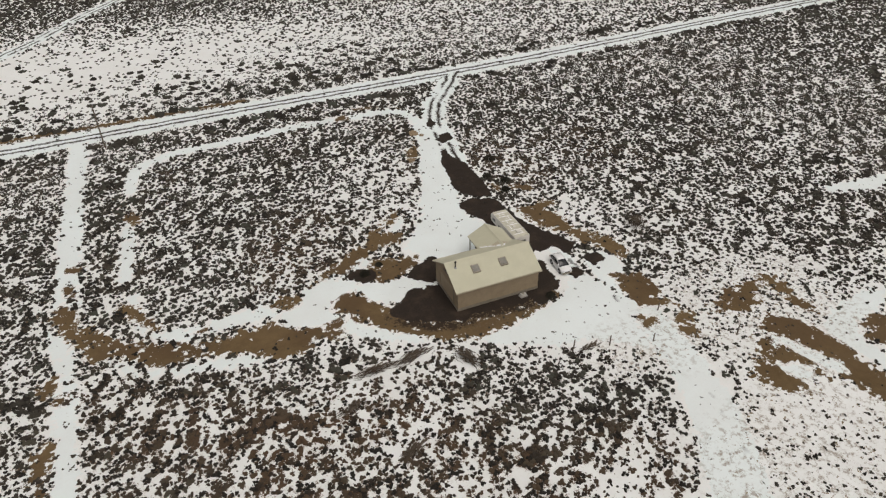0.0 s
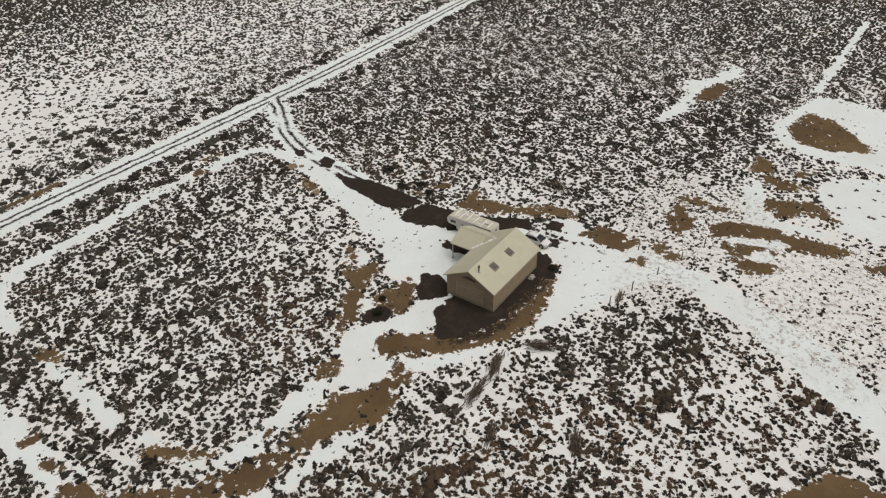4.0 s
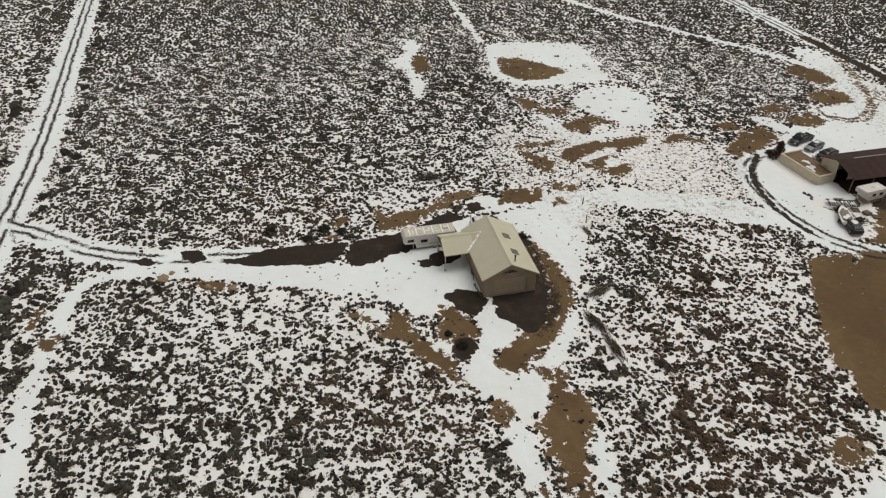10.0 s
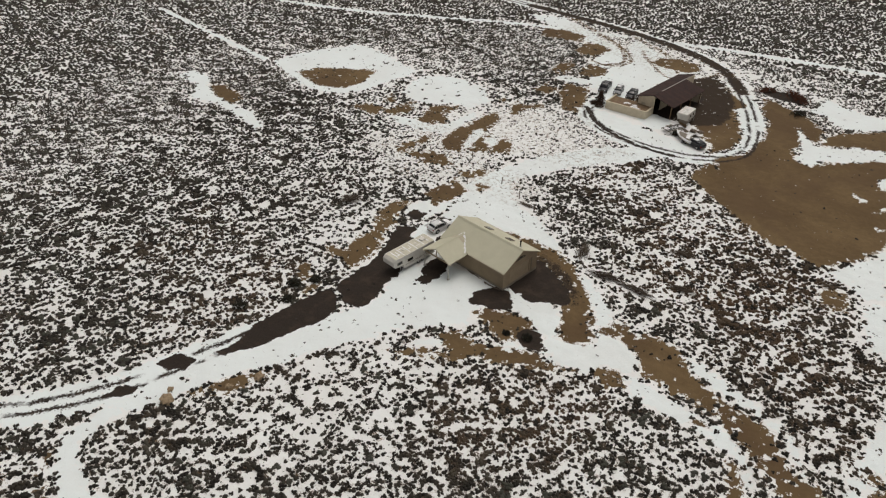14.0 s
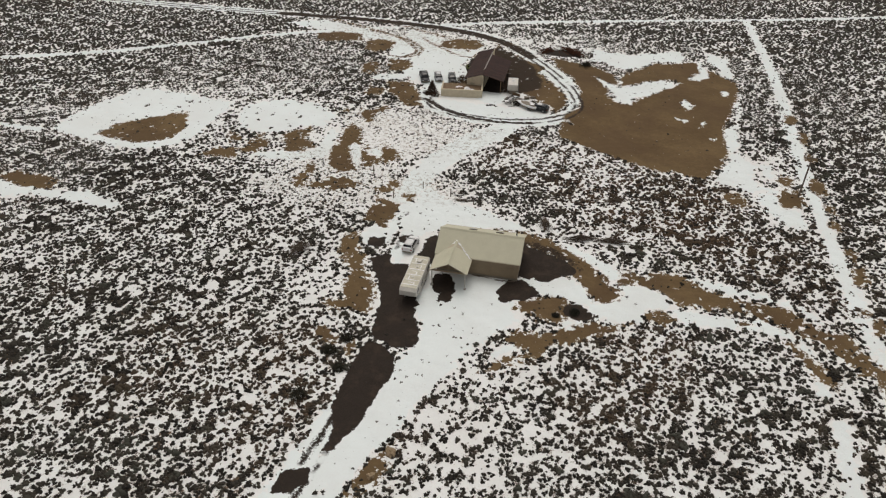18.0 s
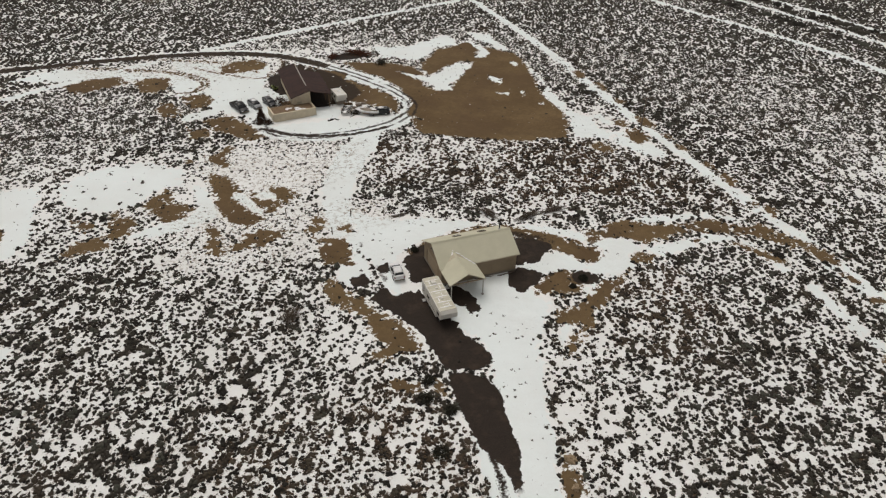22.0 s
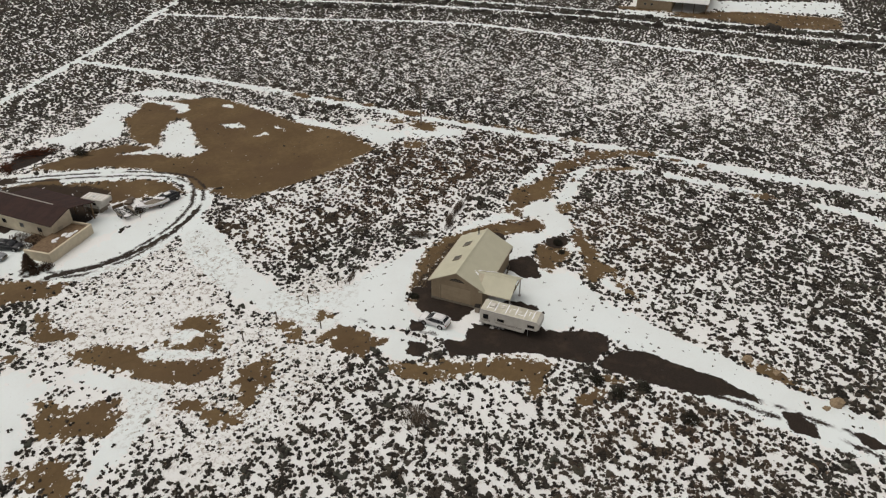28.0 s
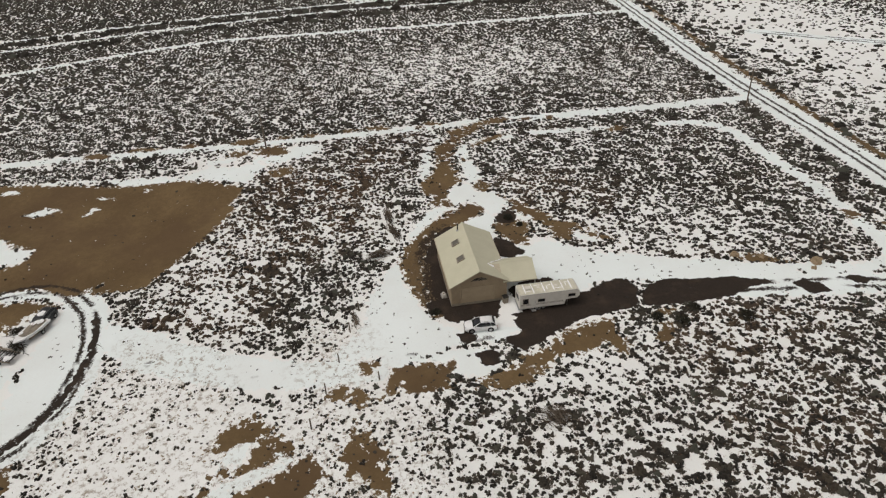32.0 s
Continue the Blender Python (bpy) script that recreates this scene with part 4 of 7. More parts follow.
patch(SNOW, "lower pad", (-56.9, 34.2), (-61.4, 43.6), (-58.1, 48.2), (-52.4, 50.1), (-45.8, 49.9), (-38.2, 43.3), (-42.6, 41.2), (-47.5, 39.1), (-50.1, 34.0))
patch(DIRT, "lower pad", (-44.8, 29.0), (-46.6, 31.0), (-44.2, 33.3), (-39.8, 31.9), (-39.0, 29.8))
patch(DIRT, "lower pad", (-47.1, 32.2), (-46.7, 35.0), (-42.8, 37.7), (-42.2, 35.1))
patch(DIRT, "lower pad", (-52.1, 25.6), (-52.6, 29.8), (-50.6, 31.1), (-47.7, 28.9), (-49.4, 26.3))
patch(DIRT, "lower pad", (-60.0, 20.8), (-57.2, 25.2), (-53.8, 25.7), (-52.1, 22.1))
patch(DIRT, "lower pad", (-32.9, 43.4), (-33.9, 47.3), (-31.8, 46.2), (-31.2, 43.9))
patch(DIRT, "lower pad", (-39.8, 47.0), (-38.5, 48.8), (-37.1, 47.7), (-37.7, 46.4))
patch(DIRT, "lower pad", (-32.2, 16.0), (-31.8, 19.1), (-29.0, 20.0), (-24.9, 17.7), (-28.0, 16.8))
patch(DIRT, "far shed", (180.1, -18.7), (185.0, -34.1), (187.0, -60.3), (171.2, -59.7), (166.6, -40.9), (169.5, -22.9), (166.7, -4.3))
patch(SNOW, "far shed", (195.1, -17.0), (211.2, -61.1), (189.8, -60.4), (186.8, -34.0), (182.9, -18.3))
patch(DIRT, "far shed", (203.9, -18.2), (218.5, -61.3), (228.4, -61.7), (215.6, -19.8))
patch(DIRT, "east of the barn", (-7, 66), (-1.4, 67), (1.5, 71), (1.5, 77), (-2, 86), (-9, 93), (-14, 93), (-8, 84), (-6.5, 75))
patch(DIRT, "far shed", (177, 6), (176, 14), (171, 10), (173, -6), (169, -20), (166, -42), (170, -60), (175, -44), (175, -20))
patch(SNOW, "far shed", (172, 6), (169, 12), (166, -6), (165, -20), (168, -20), (171, -6))
patch(SNOW, "far shed", (176, -22), (190, -22), (184, -60), (176, -60))
patch(DAMP, "barn side", (-14.2, 90.5), (-12.6, 98.2), (-4.2, 86.1), (-0.7, 72.7), (-4.1, 68.9), (-9.5, 65.1), (-8.7, 77.7))
patch(DAMP, "barn back", (-18.4, 83.4), (-12.5, 96.6), (-6.1, 90.9), (-1.0, 79.2), (-1.3, 71.3), (-9.4, 73.9))


# ---- the ground: one sheet, finer near the house, out to the horizon ----
def axis(fine, near, far):
    """Grid lines along one axis: an even step near the middle that widens outwards."""
    half, v, step = [0.0], 0.0, fine
    while v < far:
        if v > near:
            step = min(step * 1.012, 2.4)
        v += step
        half.append(v)
    for extra in (330, 420, 600, 900, 1500, 2600):
        half.append(extra)
    return np.array([-q for q in half[:0:-1]] + half)


GX = axis(0.6, 66, 285)
GY = axis(0.6, 66, 285)
XX, YY = np.meshgrid(GX, GY, indexing="ij")


def ragged(x, y, size, seed):
    """A cheap smooth wobble between -1 and 1, made of a few waves."""
    rng = np.random.RandomState(seed)
    out = np.zeros_like(x)
    for _ in range(5):
        a, k, ph = rng.uniform(0, 6.283), rng.uniform(0.6, 1.7) / size, rng.uniform(0, 6.283)
        b, ph2 = a + 1.57, rng.uniform(0, 6.283)
        out += np.sin((x * math.cos(a) + y * math.sin(a)) * k * 6.283 + ph + 1.3 * np.sin((x * math.cos(b) + y * math.sin(b)) * k * 4.0 + ph2))
    return out / 3.2


def to_path(x, y, pts):
    """Distance to a polyline, and the signed offset to its left."""
    best, side = np.full(x.shape, 1e9), np.zeros(x.shape)
    for (ax, ay), (bx, by) in zip(pts[:-1], pts[1:]):
        dx, dy = bx - ax, by - ay
        L = math.hypot(dx, dy) + 1e-9
        u = np.clip(((x - ax) * dx + (y - ay) * dy) / L ** 2, 0, 1)
        px, py = x - ax - u * dx, y - ay - u * dy
        d = np.hypot(px, py)
        s = np.sign(dx * (y - ay) - dy * (x - ax))
        near = d < best
        best, side = np.where(near, d, best), np.where(near, s, side)
    return best, best * side


def inside(x, y, pts):
    odd = np.zeros(x.shape, bool)
    for (ax, ay), (bx, by) in zip(pts, pts[1:] + pts[:1]):
        if ay == by:
            continue
        cross = ((ay > y) != (by > y)) & (x < (bx - ax) * (y - ay) / (by - ay) + ax)
        odd ^= cross
    return odd


def rounded(pts, steps=4):
    """A smooth curve through the points."""
    out, n = [], len(pts)
    for i in range(n - 1):
        p0, p1, p2, p3 = pts[max(i - 1, 0)], pts[i], pts[i + 1], pts[min(i + 2, n - 1)]
        for s in range(steps):
            t = s / steps
            out.append(tuple(0.5 * (2 * p1[j] + (p2[j] - p0[j]) * t + (2 * p0[j] - 5 * p1[j] + 4 * p2[j] - p3[j]) * t ** 2 + (3 * p1[j] - p0[j] - 3 * p2[j] + p3[j]) * t ** 3) for j in (0, 1)))
    return out + [pts[-1]]


def zone_mask(x, y, zones, lines, soft):
    """1 well inside the zones, 0 well outside, 0.5 on their rims."""
    m = np.zeros(x.shape)
    for pts in zones:
        q = np.array(pts)
        pick = (x > q[:, 0].min() - 3) & (x < q[:, 0].max() + 3) & (y > q[:, 1].min() - 3) & (y < q[:, 1].max() + 3)
        if not pick.any():
            continue
        d, _ = to_path(x[pick], y[pick], list(pts) + [pts[0]])
        d = np.where(inside(x[pick], y[pick], list(pts)), d, -d)
        m[pick] = np.maximum(m[pick], np.clip(0.5 + d / (2 * soft), 0, 1))
    for pts, width in lines:
        q = np.array(pts)
        pick = (x > q[:, 0].min() - 9) & (x < q[:, 0].max() + 9) & (y > q[:, 1].min() - 9) & (y < q[:, 1].max() + 9)
        d, _ = to_path(x[pick], y[pick], rounded(pts))
        m[pick] = np.maximum(m[pick], np.clip(0.5 + (width / 2 - d) / (2 * soft), 0, 1))
    return m


def zones_at(x, y):
    wx, wy = x + 0.22 * ragged(x, y, 3.5, 11), y + 0.22 * ragged(x, y, 3.5, 12)
    # wet ground, plus the shade laid under the barn and carport roofs
    wet = zone_mask(wx, wy, WET_OR_SHADE, [(RING_RUT, 1.0)], 0.6)
    muddy = zone_mask(wx, wy, [], DIRT_LINES, 1.0)
    isles = zone_mask(wx + 0.6 * ragged(x, y, 5, 14), wy + 0.6 * ragged(x, y, 5, 15), ISLANDS, [], 0.9)
    gaps = np.clip(0.9 * ragged(x, y, 2.6, 71) + 0.6 * ragged(x, y, 7, 72) - 0.25, 0, 1) * np.where((x > 4) & (x < 60) & (y > 34), 0.0, np.where(x < -24, 0.6, 0.45))
    dirt = np.maximum(zone_mask(wx, wy, DIRT, [], 1.2) * (1 - gaps), 0.92 * muddy) * (1 - isles)
    tracks = zone_mask(wx, wy, [], SNOW_LINES, 0.9) * (1 - 0.55 * np.clip(0.9 * ragged(x, y, 2.4, 73) + 0.5 * ragged(x, y, 9, 74) - 0.15, 0, 1))
    worn = np.clip(0.9 * ragged(x, y, 2.0, 75) + 0.6 * ragged(x, y, 6, 76) - 0.35, 0, 1) * np.where((x > 30) | (x < -30), 1.0, 0.25)
    open_snow = zone_mask(wx + 0.5 * ragged(x, y, 2.2, 77), wy + 0.5 * ragged(x, y, 2.2, 78), SNOW, [], 0.9) * (1 - 0.7 * worn)
    snow = np.maximum(open_snow, tracks)
    snow = np.maximum(snow * (1 - np.clip(2.2 * dirt - 0.6, 0, 1)), isles)
    return wet, dirt, snow


wet, dirt, snow = zones_at(XX, YY)
damp = zone_mask(XX, YY, DAMP, DIRT_LINES[:1], 1.6) + 0.18 * ragged(XX, YY, 9, 5)
weedy = zone_mask(XX, YY, WEEDY, [], 2.5)
rusty = zone_mask(XX, YY, RUSTY, [], 6.0)
lane, near_lane, rut = np.full(XX.shape, 8.0), np.full(XX.shape, 1e9), np.zeros(XX.shape)
for pts, width, strength in RUTS:
    d, s = to_path(XX, YY, rounded(pts))
    for shift in ((-1.3, 1.5) if width > 5 else (0.0,)):
        ds = np.abs(s + shift) if width > 5 else d
        pick = (ds < near_lane) & (d < 9)
        lane[pick] = np.clip((s + shift)[pick], -8, 8)
        rut[pick] = strength
        near_lane[pick] = ds[pick]
rut *= np.clip(1.5 - near_lane / 3.0, 0, 1)


# ---- sagebrush: where it grows, and how large ----
def scatter(spacing, r0, r1, seed):
    """Bushes on an even, shaken grid: place, radius and tone of each."""
    rng = np.random.RandomState(seed)
    n, m = int(2 * r1 / spacing), int(2 * r1 / (spacing * 0.866))
    gx, gy = np.meshgrid(np.arange(n), np.arange(m), indexing="ij")
    gx, gy = gx.ravel() + 0.5 * (gy.ravel() % 2), gy.ravel()
    x = (gx + rng.uniform(-0.31, 0.31, n * m)) * spacing - r1
    y = (gy + rng.uniform(-0.31, 0.31, n * m)) * spacing * 0.866 - r1
    x, y = x + 0.5 * ragged(x, y, 7, 27), y + 0.5 * ragged(x, y, 7, 28)
    r = np.hypot(x, y)
    keep = (r >= r0) & (r < r1)
    x, y, r = x[keep], y[keep], r[keep]
    w, d, s = zones_at(x, y)
    patchy = ragged(x, y, 4.5, 21) * 0.5 + ragged(x, y, 13, 22) * 0.35 + ragged(x, y, 42, 23) * 0.3
    thin = np.zeros(x.shape)
    for (cx, cy, ax, ay, k) in THIN + DENSE:
        thin = thin + (k * np.clip(1.6 - np.hypot((x - cx) / ax, (y - cy) / ay) * 1.1, 0, 1))
    thin = np.clip(thin, -0.5, 0.85)
    block = np.maximum(np.maximum(w, d * 0.97), s)
    chance = np.clip(1.0 + 0.16 * patchy - thin, 0.04, 1.0)
    tall = ragged(x, y, 17, 33) * 0.7 + ragged(x, y, 6, 35) * 0.4 - 0.25
    chance = chance * (1 - 0.38 * np.clip(tall * 1.3, 0, 1))
    grassy = zone_mask(x, y, WEEDY, [], 2.0)
    speck = np.clip(0.5 + 0.5 * ragged(x, y, 3.0, 25) + 0.4 * ragged(x, y, 11, 26), 0, 1)
    bare = np.where((x > 4) & (x < 60) & (y > 34), 0.008, 0.10)
    few = np.where((d > 0.6) & (w < 0.4), bare, 0.015 + (0.30 - 0.2 * grassy) * speck ** 3 * (w < 0.3) + 0.25 * grassy * speck ** 2)
    chance = np.where(block > 0.62, few, np.where(block > 0.42, chance * 0.5, chance))
    house_clear = (np.abs(x + 2) < 10.2) & (y > -14.5) & (y < 6.5)
    chance = np.where(house_clear, chance * 0.02, chance)
    for (x0, x1, y0, y1) in KEEP_CLEAR:
        chance = np.where((x > x0) & (x < x1) & (y > y0) & (y < y1), 0, chance)
    take = rng.uniform(0, 1, x.size) < chance
    x, y, patchy, thin, block, grassy, tall = x[take], y[take], patchy[take], thin[take], block[take], grassy[take], tall[take]
    size = spacing * (BUSH * np.interp(r0, [0, 76, 114, 180], [1.0, 1.10, 1.15, 1.23]) + 0.16 * (rng.uniform(0, 1, x.size) - 0.5) + 0.07 * patchy) * (1 - 0.32 * thin)
    size = size * (1 + 0.45 * np.clip(tall * 1.3, 0, 1))
    size = np.where(block > 0.55, size * rng.uniform(0.3, 0.75, x.size), size)
    size = size * np.where(grassy > 0.5, rng.uniform(0.45, 1.0, x.size), 1.0)
    tone = rng.uniform(0, 0.8, x.size)
    big = (rng.uniform(0, 1, x.size) < 0.06) & (block < 0.4)
    size, tone = np.where(big, size * 1.35, size), np.where(big, rng.uniform(0.85, 1.0, x.size), tone)
    rust = np.clip(zone_mask(x, y, RUSTY, [], 6.0) * 0.75 + 0.20 * ragged(x, y, 24, 29) + 0.12 * ragged(x, y, 7, 30), 0, 1)
    return x, y, np.clip(size, 0.12, 1.3), tone, rust, rng


def brush_forms(rng, domes, sides, tiers, twigs):
    """A few bush shapes: several low leaf domes grown together, with gaps and stray twigs."""
    forms = []
    for _ in range(12):
        v, f = [], []
        lean = rng.uniform(0, 6.283)
        for k in range(domes):
            a = lean + 6.283 * k / max(domes, 1) + rng.uniform(-0.6, 0.6)
            off = 0.0 if domes == 1 else rng.uniform(0.34, 0.74)
            cx, cy = off * math.cos(a), off * math.sin(a)
            rad, hgt = (1.05, 1.0) if domes == 1 else (rng.uniform(0.48, 0.72), rng.uniform(0.6, 1.1))
            prev = None
            for q in range(tiers):
                ring, shrink = [], (1.0, 0.78)[q]
                for i in range(sides):
                    b = 6.283 * (i + rng.uniform(-0.3, 0.3)) / sides
                    g = rad * shrink * rng.uniform(0.72, 1.25)
                    ring.append(len(v))
                    v.append((cx + g * math.cos(b), cy + g * math.sin(b), -0.12 if q == 0 else 0.62 * hgt * rng.uniform(0.8, 1.2)))
                if prev:
                    for i in range(sides):
                        j = (i + 1) % sides
                        f += [(prev[i], prev[j], ring[j]), (prev[i], ring[j], ring[i])]
                prev = ring
            top = len(v)
            v.append((cx + rng.uniform(-0.12, 0.12), cy + rng.uniform(-0.12, 0.12), hgt))
            f += [(prev[i], prev[(i + 1) % sides], top) for i in range(sides)]
        for _ in range(twigs):
            a, e = rng.uniform(0, 6.283), rng.uniform(0.05, 1.0)
            L = rng.uniform(1.0, 1.5)
            d = (math.cos(a) * math.cos(e), math.sin(a) * math.cos(e), math.sin(e))
            s, w = len(v), 0.15
            v += [(0.5 * d[0] - w * math.sin(a), 0.5 * d[1] + w * math.cos(a), 0.5 * d[2]), (0.5 * d[0] + w * math.sin(a), 0.5 * d[1] - w * math.cos(a), 0.5 * d[2] + 0.08), (L * d[0], L * d[1], L * d[2])]
            f.append((s, s + 1, s + 2))
        forms.append((np.array(v), np.array(f)))
    return forms


def heap_mesh(name, x, y, size, tone, rust, rng, shape, material, flat=0.75):
    """Joins all bushes of one belt into one mesh."""
    forms = brush_forms(rng, *shape)
    which = rng.randint(0, len(forms), x.size)
    turn, tall = rng.uniform(0, 6.283, x.size), rng.uniform(0.7, 1.25, x.size) * flat
    long = rng.uniform(0.85, 1.5, x.size)
    z = terrain(x, y)
    vs, fs, ts, rs, base = [], [], [], [], 0
    for k, (v, f) in enumerate(forms):
        pick = np.nonzero(which == k)[0]
        if pick.size == 0:
            continue
        c, s, r = np.cos(turn[pick])[:, None], np.sin(turn[pick])[:, None], size[pick][:, None]
        jit = rng.uniform(0.85, 1.15, (pick.size, len(v)))
        px, py = v[:, 0][None] * r * jit * long[pick][:, None], v[:, 1][None] * r * jit
        co = np.stack([x[pick][:, None] + px * c - py * s, y[pick][:, None] + px * s + py * c, z[pick][:, None] + v[:, 2][None] * r * tall[pick][:, None] * jit], -1)
        vs.append(co.reshape(-1, 3))
        fs.append((f[None] + (base + np.arange(pick.size) * len(v))[:, None, None]).reshape(-1, 3))
        ts.append(np.repeat(tone[pick], len(v)))
        rs.append(np.repeat(rust[pick], len(v)))
        base += pick.size * len(v)
    ob = raw_mesh(name, np.concatenate(vs), np.concatenate(fs), material)
    for key, arr in (("tone", ts), ("rust", rs)):
        ob.data.attributes.new(key, "FLOAT", "POINT").data.foreach_set("value", np.concatenate(arr).astype(np.float32))
    return ob


def raw_mesh(name, verts, faces, material):
    me = bpy.data.meshes.new(name)
    n = faces.shape[1]
    me.vertices.add(len(verts))
    me.vertices.foreach_set("co", verts.astype(np.float32).ravel())
    me.loops.add(faces.size)
    me.loops.foreach_set("vertex_index", faces.astype(np.int32).ravel())
    me.polygons.add(len(faces))
    me.polygons.foreach_set("loop_start", np.arange(0, faces.size, n, dtype=np.int32))
    me.update(calc_edges=True)
    me.materials.append(M[material])
    return new(name, me)


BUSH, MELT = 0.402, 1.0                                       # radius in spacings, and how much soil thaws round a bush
BELTS = [scatter(0.82, 0, 76, 31), scatter(0.86, 76, 114, 32), scatter(0.98, 114, 180, 33), scatter(1.25, 180, 258, 34)]
SHAPES = [(3, 5, 2, 4), (3, 5, 1, 1), (1, 6, 1, 1), (1, 5, 1, 0)]
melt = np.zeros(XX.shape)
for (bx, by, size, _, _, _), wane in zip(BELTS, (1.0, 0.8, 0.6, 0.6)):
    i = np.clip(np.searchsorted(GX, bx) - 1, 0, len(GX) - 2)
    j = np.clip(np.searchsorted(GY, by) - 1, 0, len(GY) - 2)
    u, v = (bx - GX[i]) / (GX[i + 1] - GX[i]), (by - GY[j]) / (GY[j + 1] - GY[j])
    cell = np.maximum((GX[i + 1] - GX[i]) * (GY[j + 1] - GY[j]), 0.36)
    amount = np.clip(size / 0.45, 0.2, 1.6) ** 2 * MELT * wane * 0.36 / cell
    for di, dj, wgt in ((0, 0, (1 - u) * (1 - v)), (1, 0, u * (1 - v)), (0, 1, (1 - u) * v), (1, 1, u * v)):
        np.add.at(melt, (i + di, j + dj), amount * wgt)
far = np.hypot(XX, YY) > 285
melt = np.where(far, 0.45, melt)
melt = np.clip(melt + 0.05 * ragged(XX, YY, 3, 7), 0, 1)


def ground_sheet():
    """The grid, split where road, driveway and clearings take over, so that each is an object of its own."""
    nx, ny = len(GX), len(GY)
    z = terrain(XX, YY)
    # kerb of shovelled snow and sunken wheel ruts
    z = z + 0.05 * ragged(XX, YY, 2.2, 41) * (np.abs(XX) < 200) + 0.06 * snow - 0.05 * wet
    verts = np.stack([XX, YY, z], -1).reshape(-1, 3)
    a = np.arange(nx * ny).reshape(nx, ny)
    quads = np.stack([a[:-1, :-1], a[1:, :-1], a[1:, 1:], a[:-1, 1:]], -1).reshape(-1, 4)
    mid = lambda q: 0.25 * (q[:-1, :-1] + q[1:, :-1] + q[1:, 1:] + q[:-1, 1:]).ravel()
    road_d = zone_mask(XX, YY, [], ROAD_LINES, 0.6)
    kind = np.zeros(len(quads), int)
    kind[mid(dirt) > 0.5] = 1
    kind[mid(snow) > 0.6] = 2
    kind[mid(wet) > 0.5] = 3
    kind[mid(road_d) > 0.5] = 4
    names = (("ground", "flat scrubland with patchy melting snow and dark soil"), ("mud_clearing", "bare brown mud thawed out of the snow"),
             ("snow_track", "smooth unbroken snow on yards and tracks"), ("driveway", "dark wet gravel driveway and aprons, with shade coloured in under roofs"), ("road", "snowy dirt road with dark wheel ruts"))
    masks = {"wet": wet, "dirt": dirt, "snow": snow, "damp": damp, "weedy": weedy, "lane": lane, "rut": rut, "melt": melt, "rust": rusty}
    grid = kind.reshape(nx - 1, ny - 1)
    piece, sizes, n = np.full(grid.shape, -1, int), [], 0
    for i, j in zip(*np.nonzero(grid > 0)):
        if piece[i, j] >= 0:
            continue
        piece[i, j], stack, count = n, [(i, j)], 0
        while stack:
            a, b = stack.pop()
            count += 1
            for c, d in ((a + 1, b), (a - 1, b), (a, b + 1), (a, b - 1)):
                if 0 <= c < nx - 1 and 0 <= d < ny - 1 and piece[c, d] < 0 and grid[c, d] == grid[i, j]:
                    piece[c, d] = n
                    stack.append((c, d))
        sizes.append((count, grid[i, j]))
        n += 1
    flat = piece.ravel()
    small = {q for q, (count, _) in enumerate(sizes) if count < 40}
    flat = np.where(np.isin(flat, list(small)), -1, flat)
    for q in [-1] + [q for q in range(n) if q not in small]:
        k = 0 if q < 0 else sizes[q][1]
        name, label = names[k]
        sel = quads[flat == q]
        used, inv = np.unique(sel, return_inverse=True)
        ob = raw_mesh(name, verts[used], inv.reshape(-1, 4), "ground")
        for key, arr in masks.items():
            at = ob.data.attributes.new(key, "FLOAT", "POINT")
            at.data.foreach_set("value", arr.ravel()[used].astype(np.float32))
        ob.data.polygons.foreach_set("use_smooth", np.ones(len(sel), bool))
        tagged(ob, label, name.split("_")[0] if name == "ground" else name.replace("_", " "), "", "structure")


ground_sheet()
for (bx, by, size, tone, rust, rng), shape in zip(BELTS, SHAPES):
    ob = heap_mesh("sagebrush", bx, by, size, tone, rust, rng, shape, "brush")
    tagged(ob, "low dark grey-brown sagebrush scattered over snowy ground", "sagebrush", "", "stuff")


def seedlings():
    """Small sage plants and broken twigs between the bushes."""
    x, y, size, tone, rust, rng = scatter(0.78, 0, 92, 51)
    keep = rng.uniform(0, 1, x.size) < 0.62
    x, y, tone, rust = x[keep], y[keep], tone[keep], rust[keep]
    ob = heap_mesh("sage_seedlings", x, y, rng.uniform(0.07, 0.19, x.size), tone, rust, rng, (1, 5, 1, 1), "brush", 0.8)
    tagged(ob, "small dark sage seedlings and twigs in the snow", "seedlings", "", "stuff")


seedlings()


def dry_grass():
    """Tan grass tufts that stand out of the open snow."""
    rng = np.random.RandomState(61)
    x, y = rng.uniform(-48, -2, 3000), rng.uniform(4, 62, 3000)
    w, d, s = zones_at(x, y)
    keep = (zone_mask(x, y, WEEDY, [], 2.0) > 0.45) & (d < 0.4) & (w < 0.3) & (ragged(x, y, 4, 63) > -0.1) & (np.hypot(x, y) > 12)
    x, y = x[keep], y[keep]
    ob = heap_mesh("dry_grass", x, y, rng.uniform(0.07, 0.17, x.size), 0 * x, 0 * x, rng, (2, 5, 1, 6), "grass", 0.9)
    tagged(ob, "tufts of dry tan grass in the open snow", "dry grass", "", "stuff")


dry_grass()


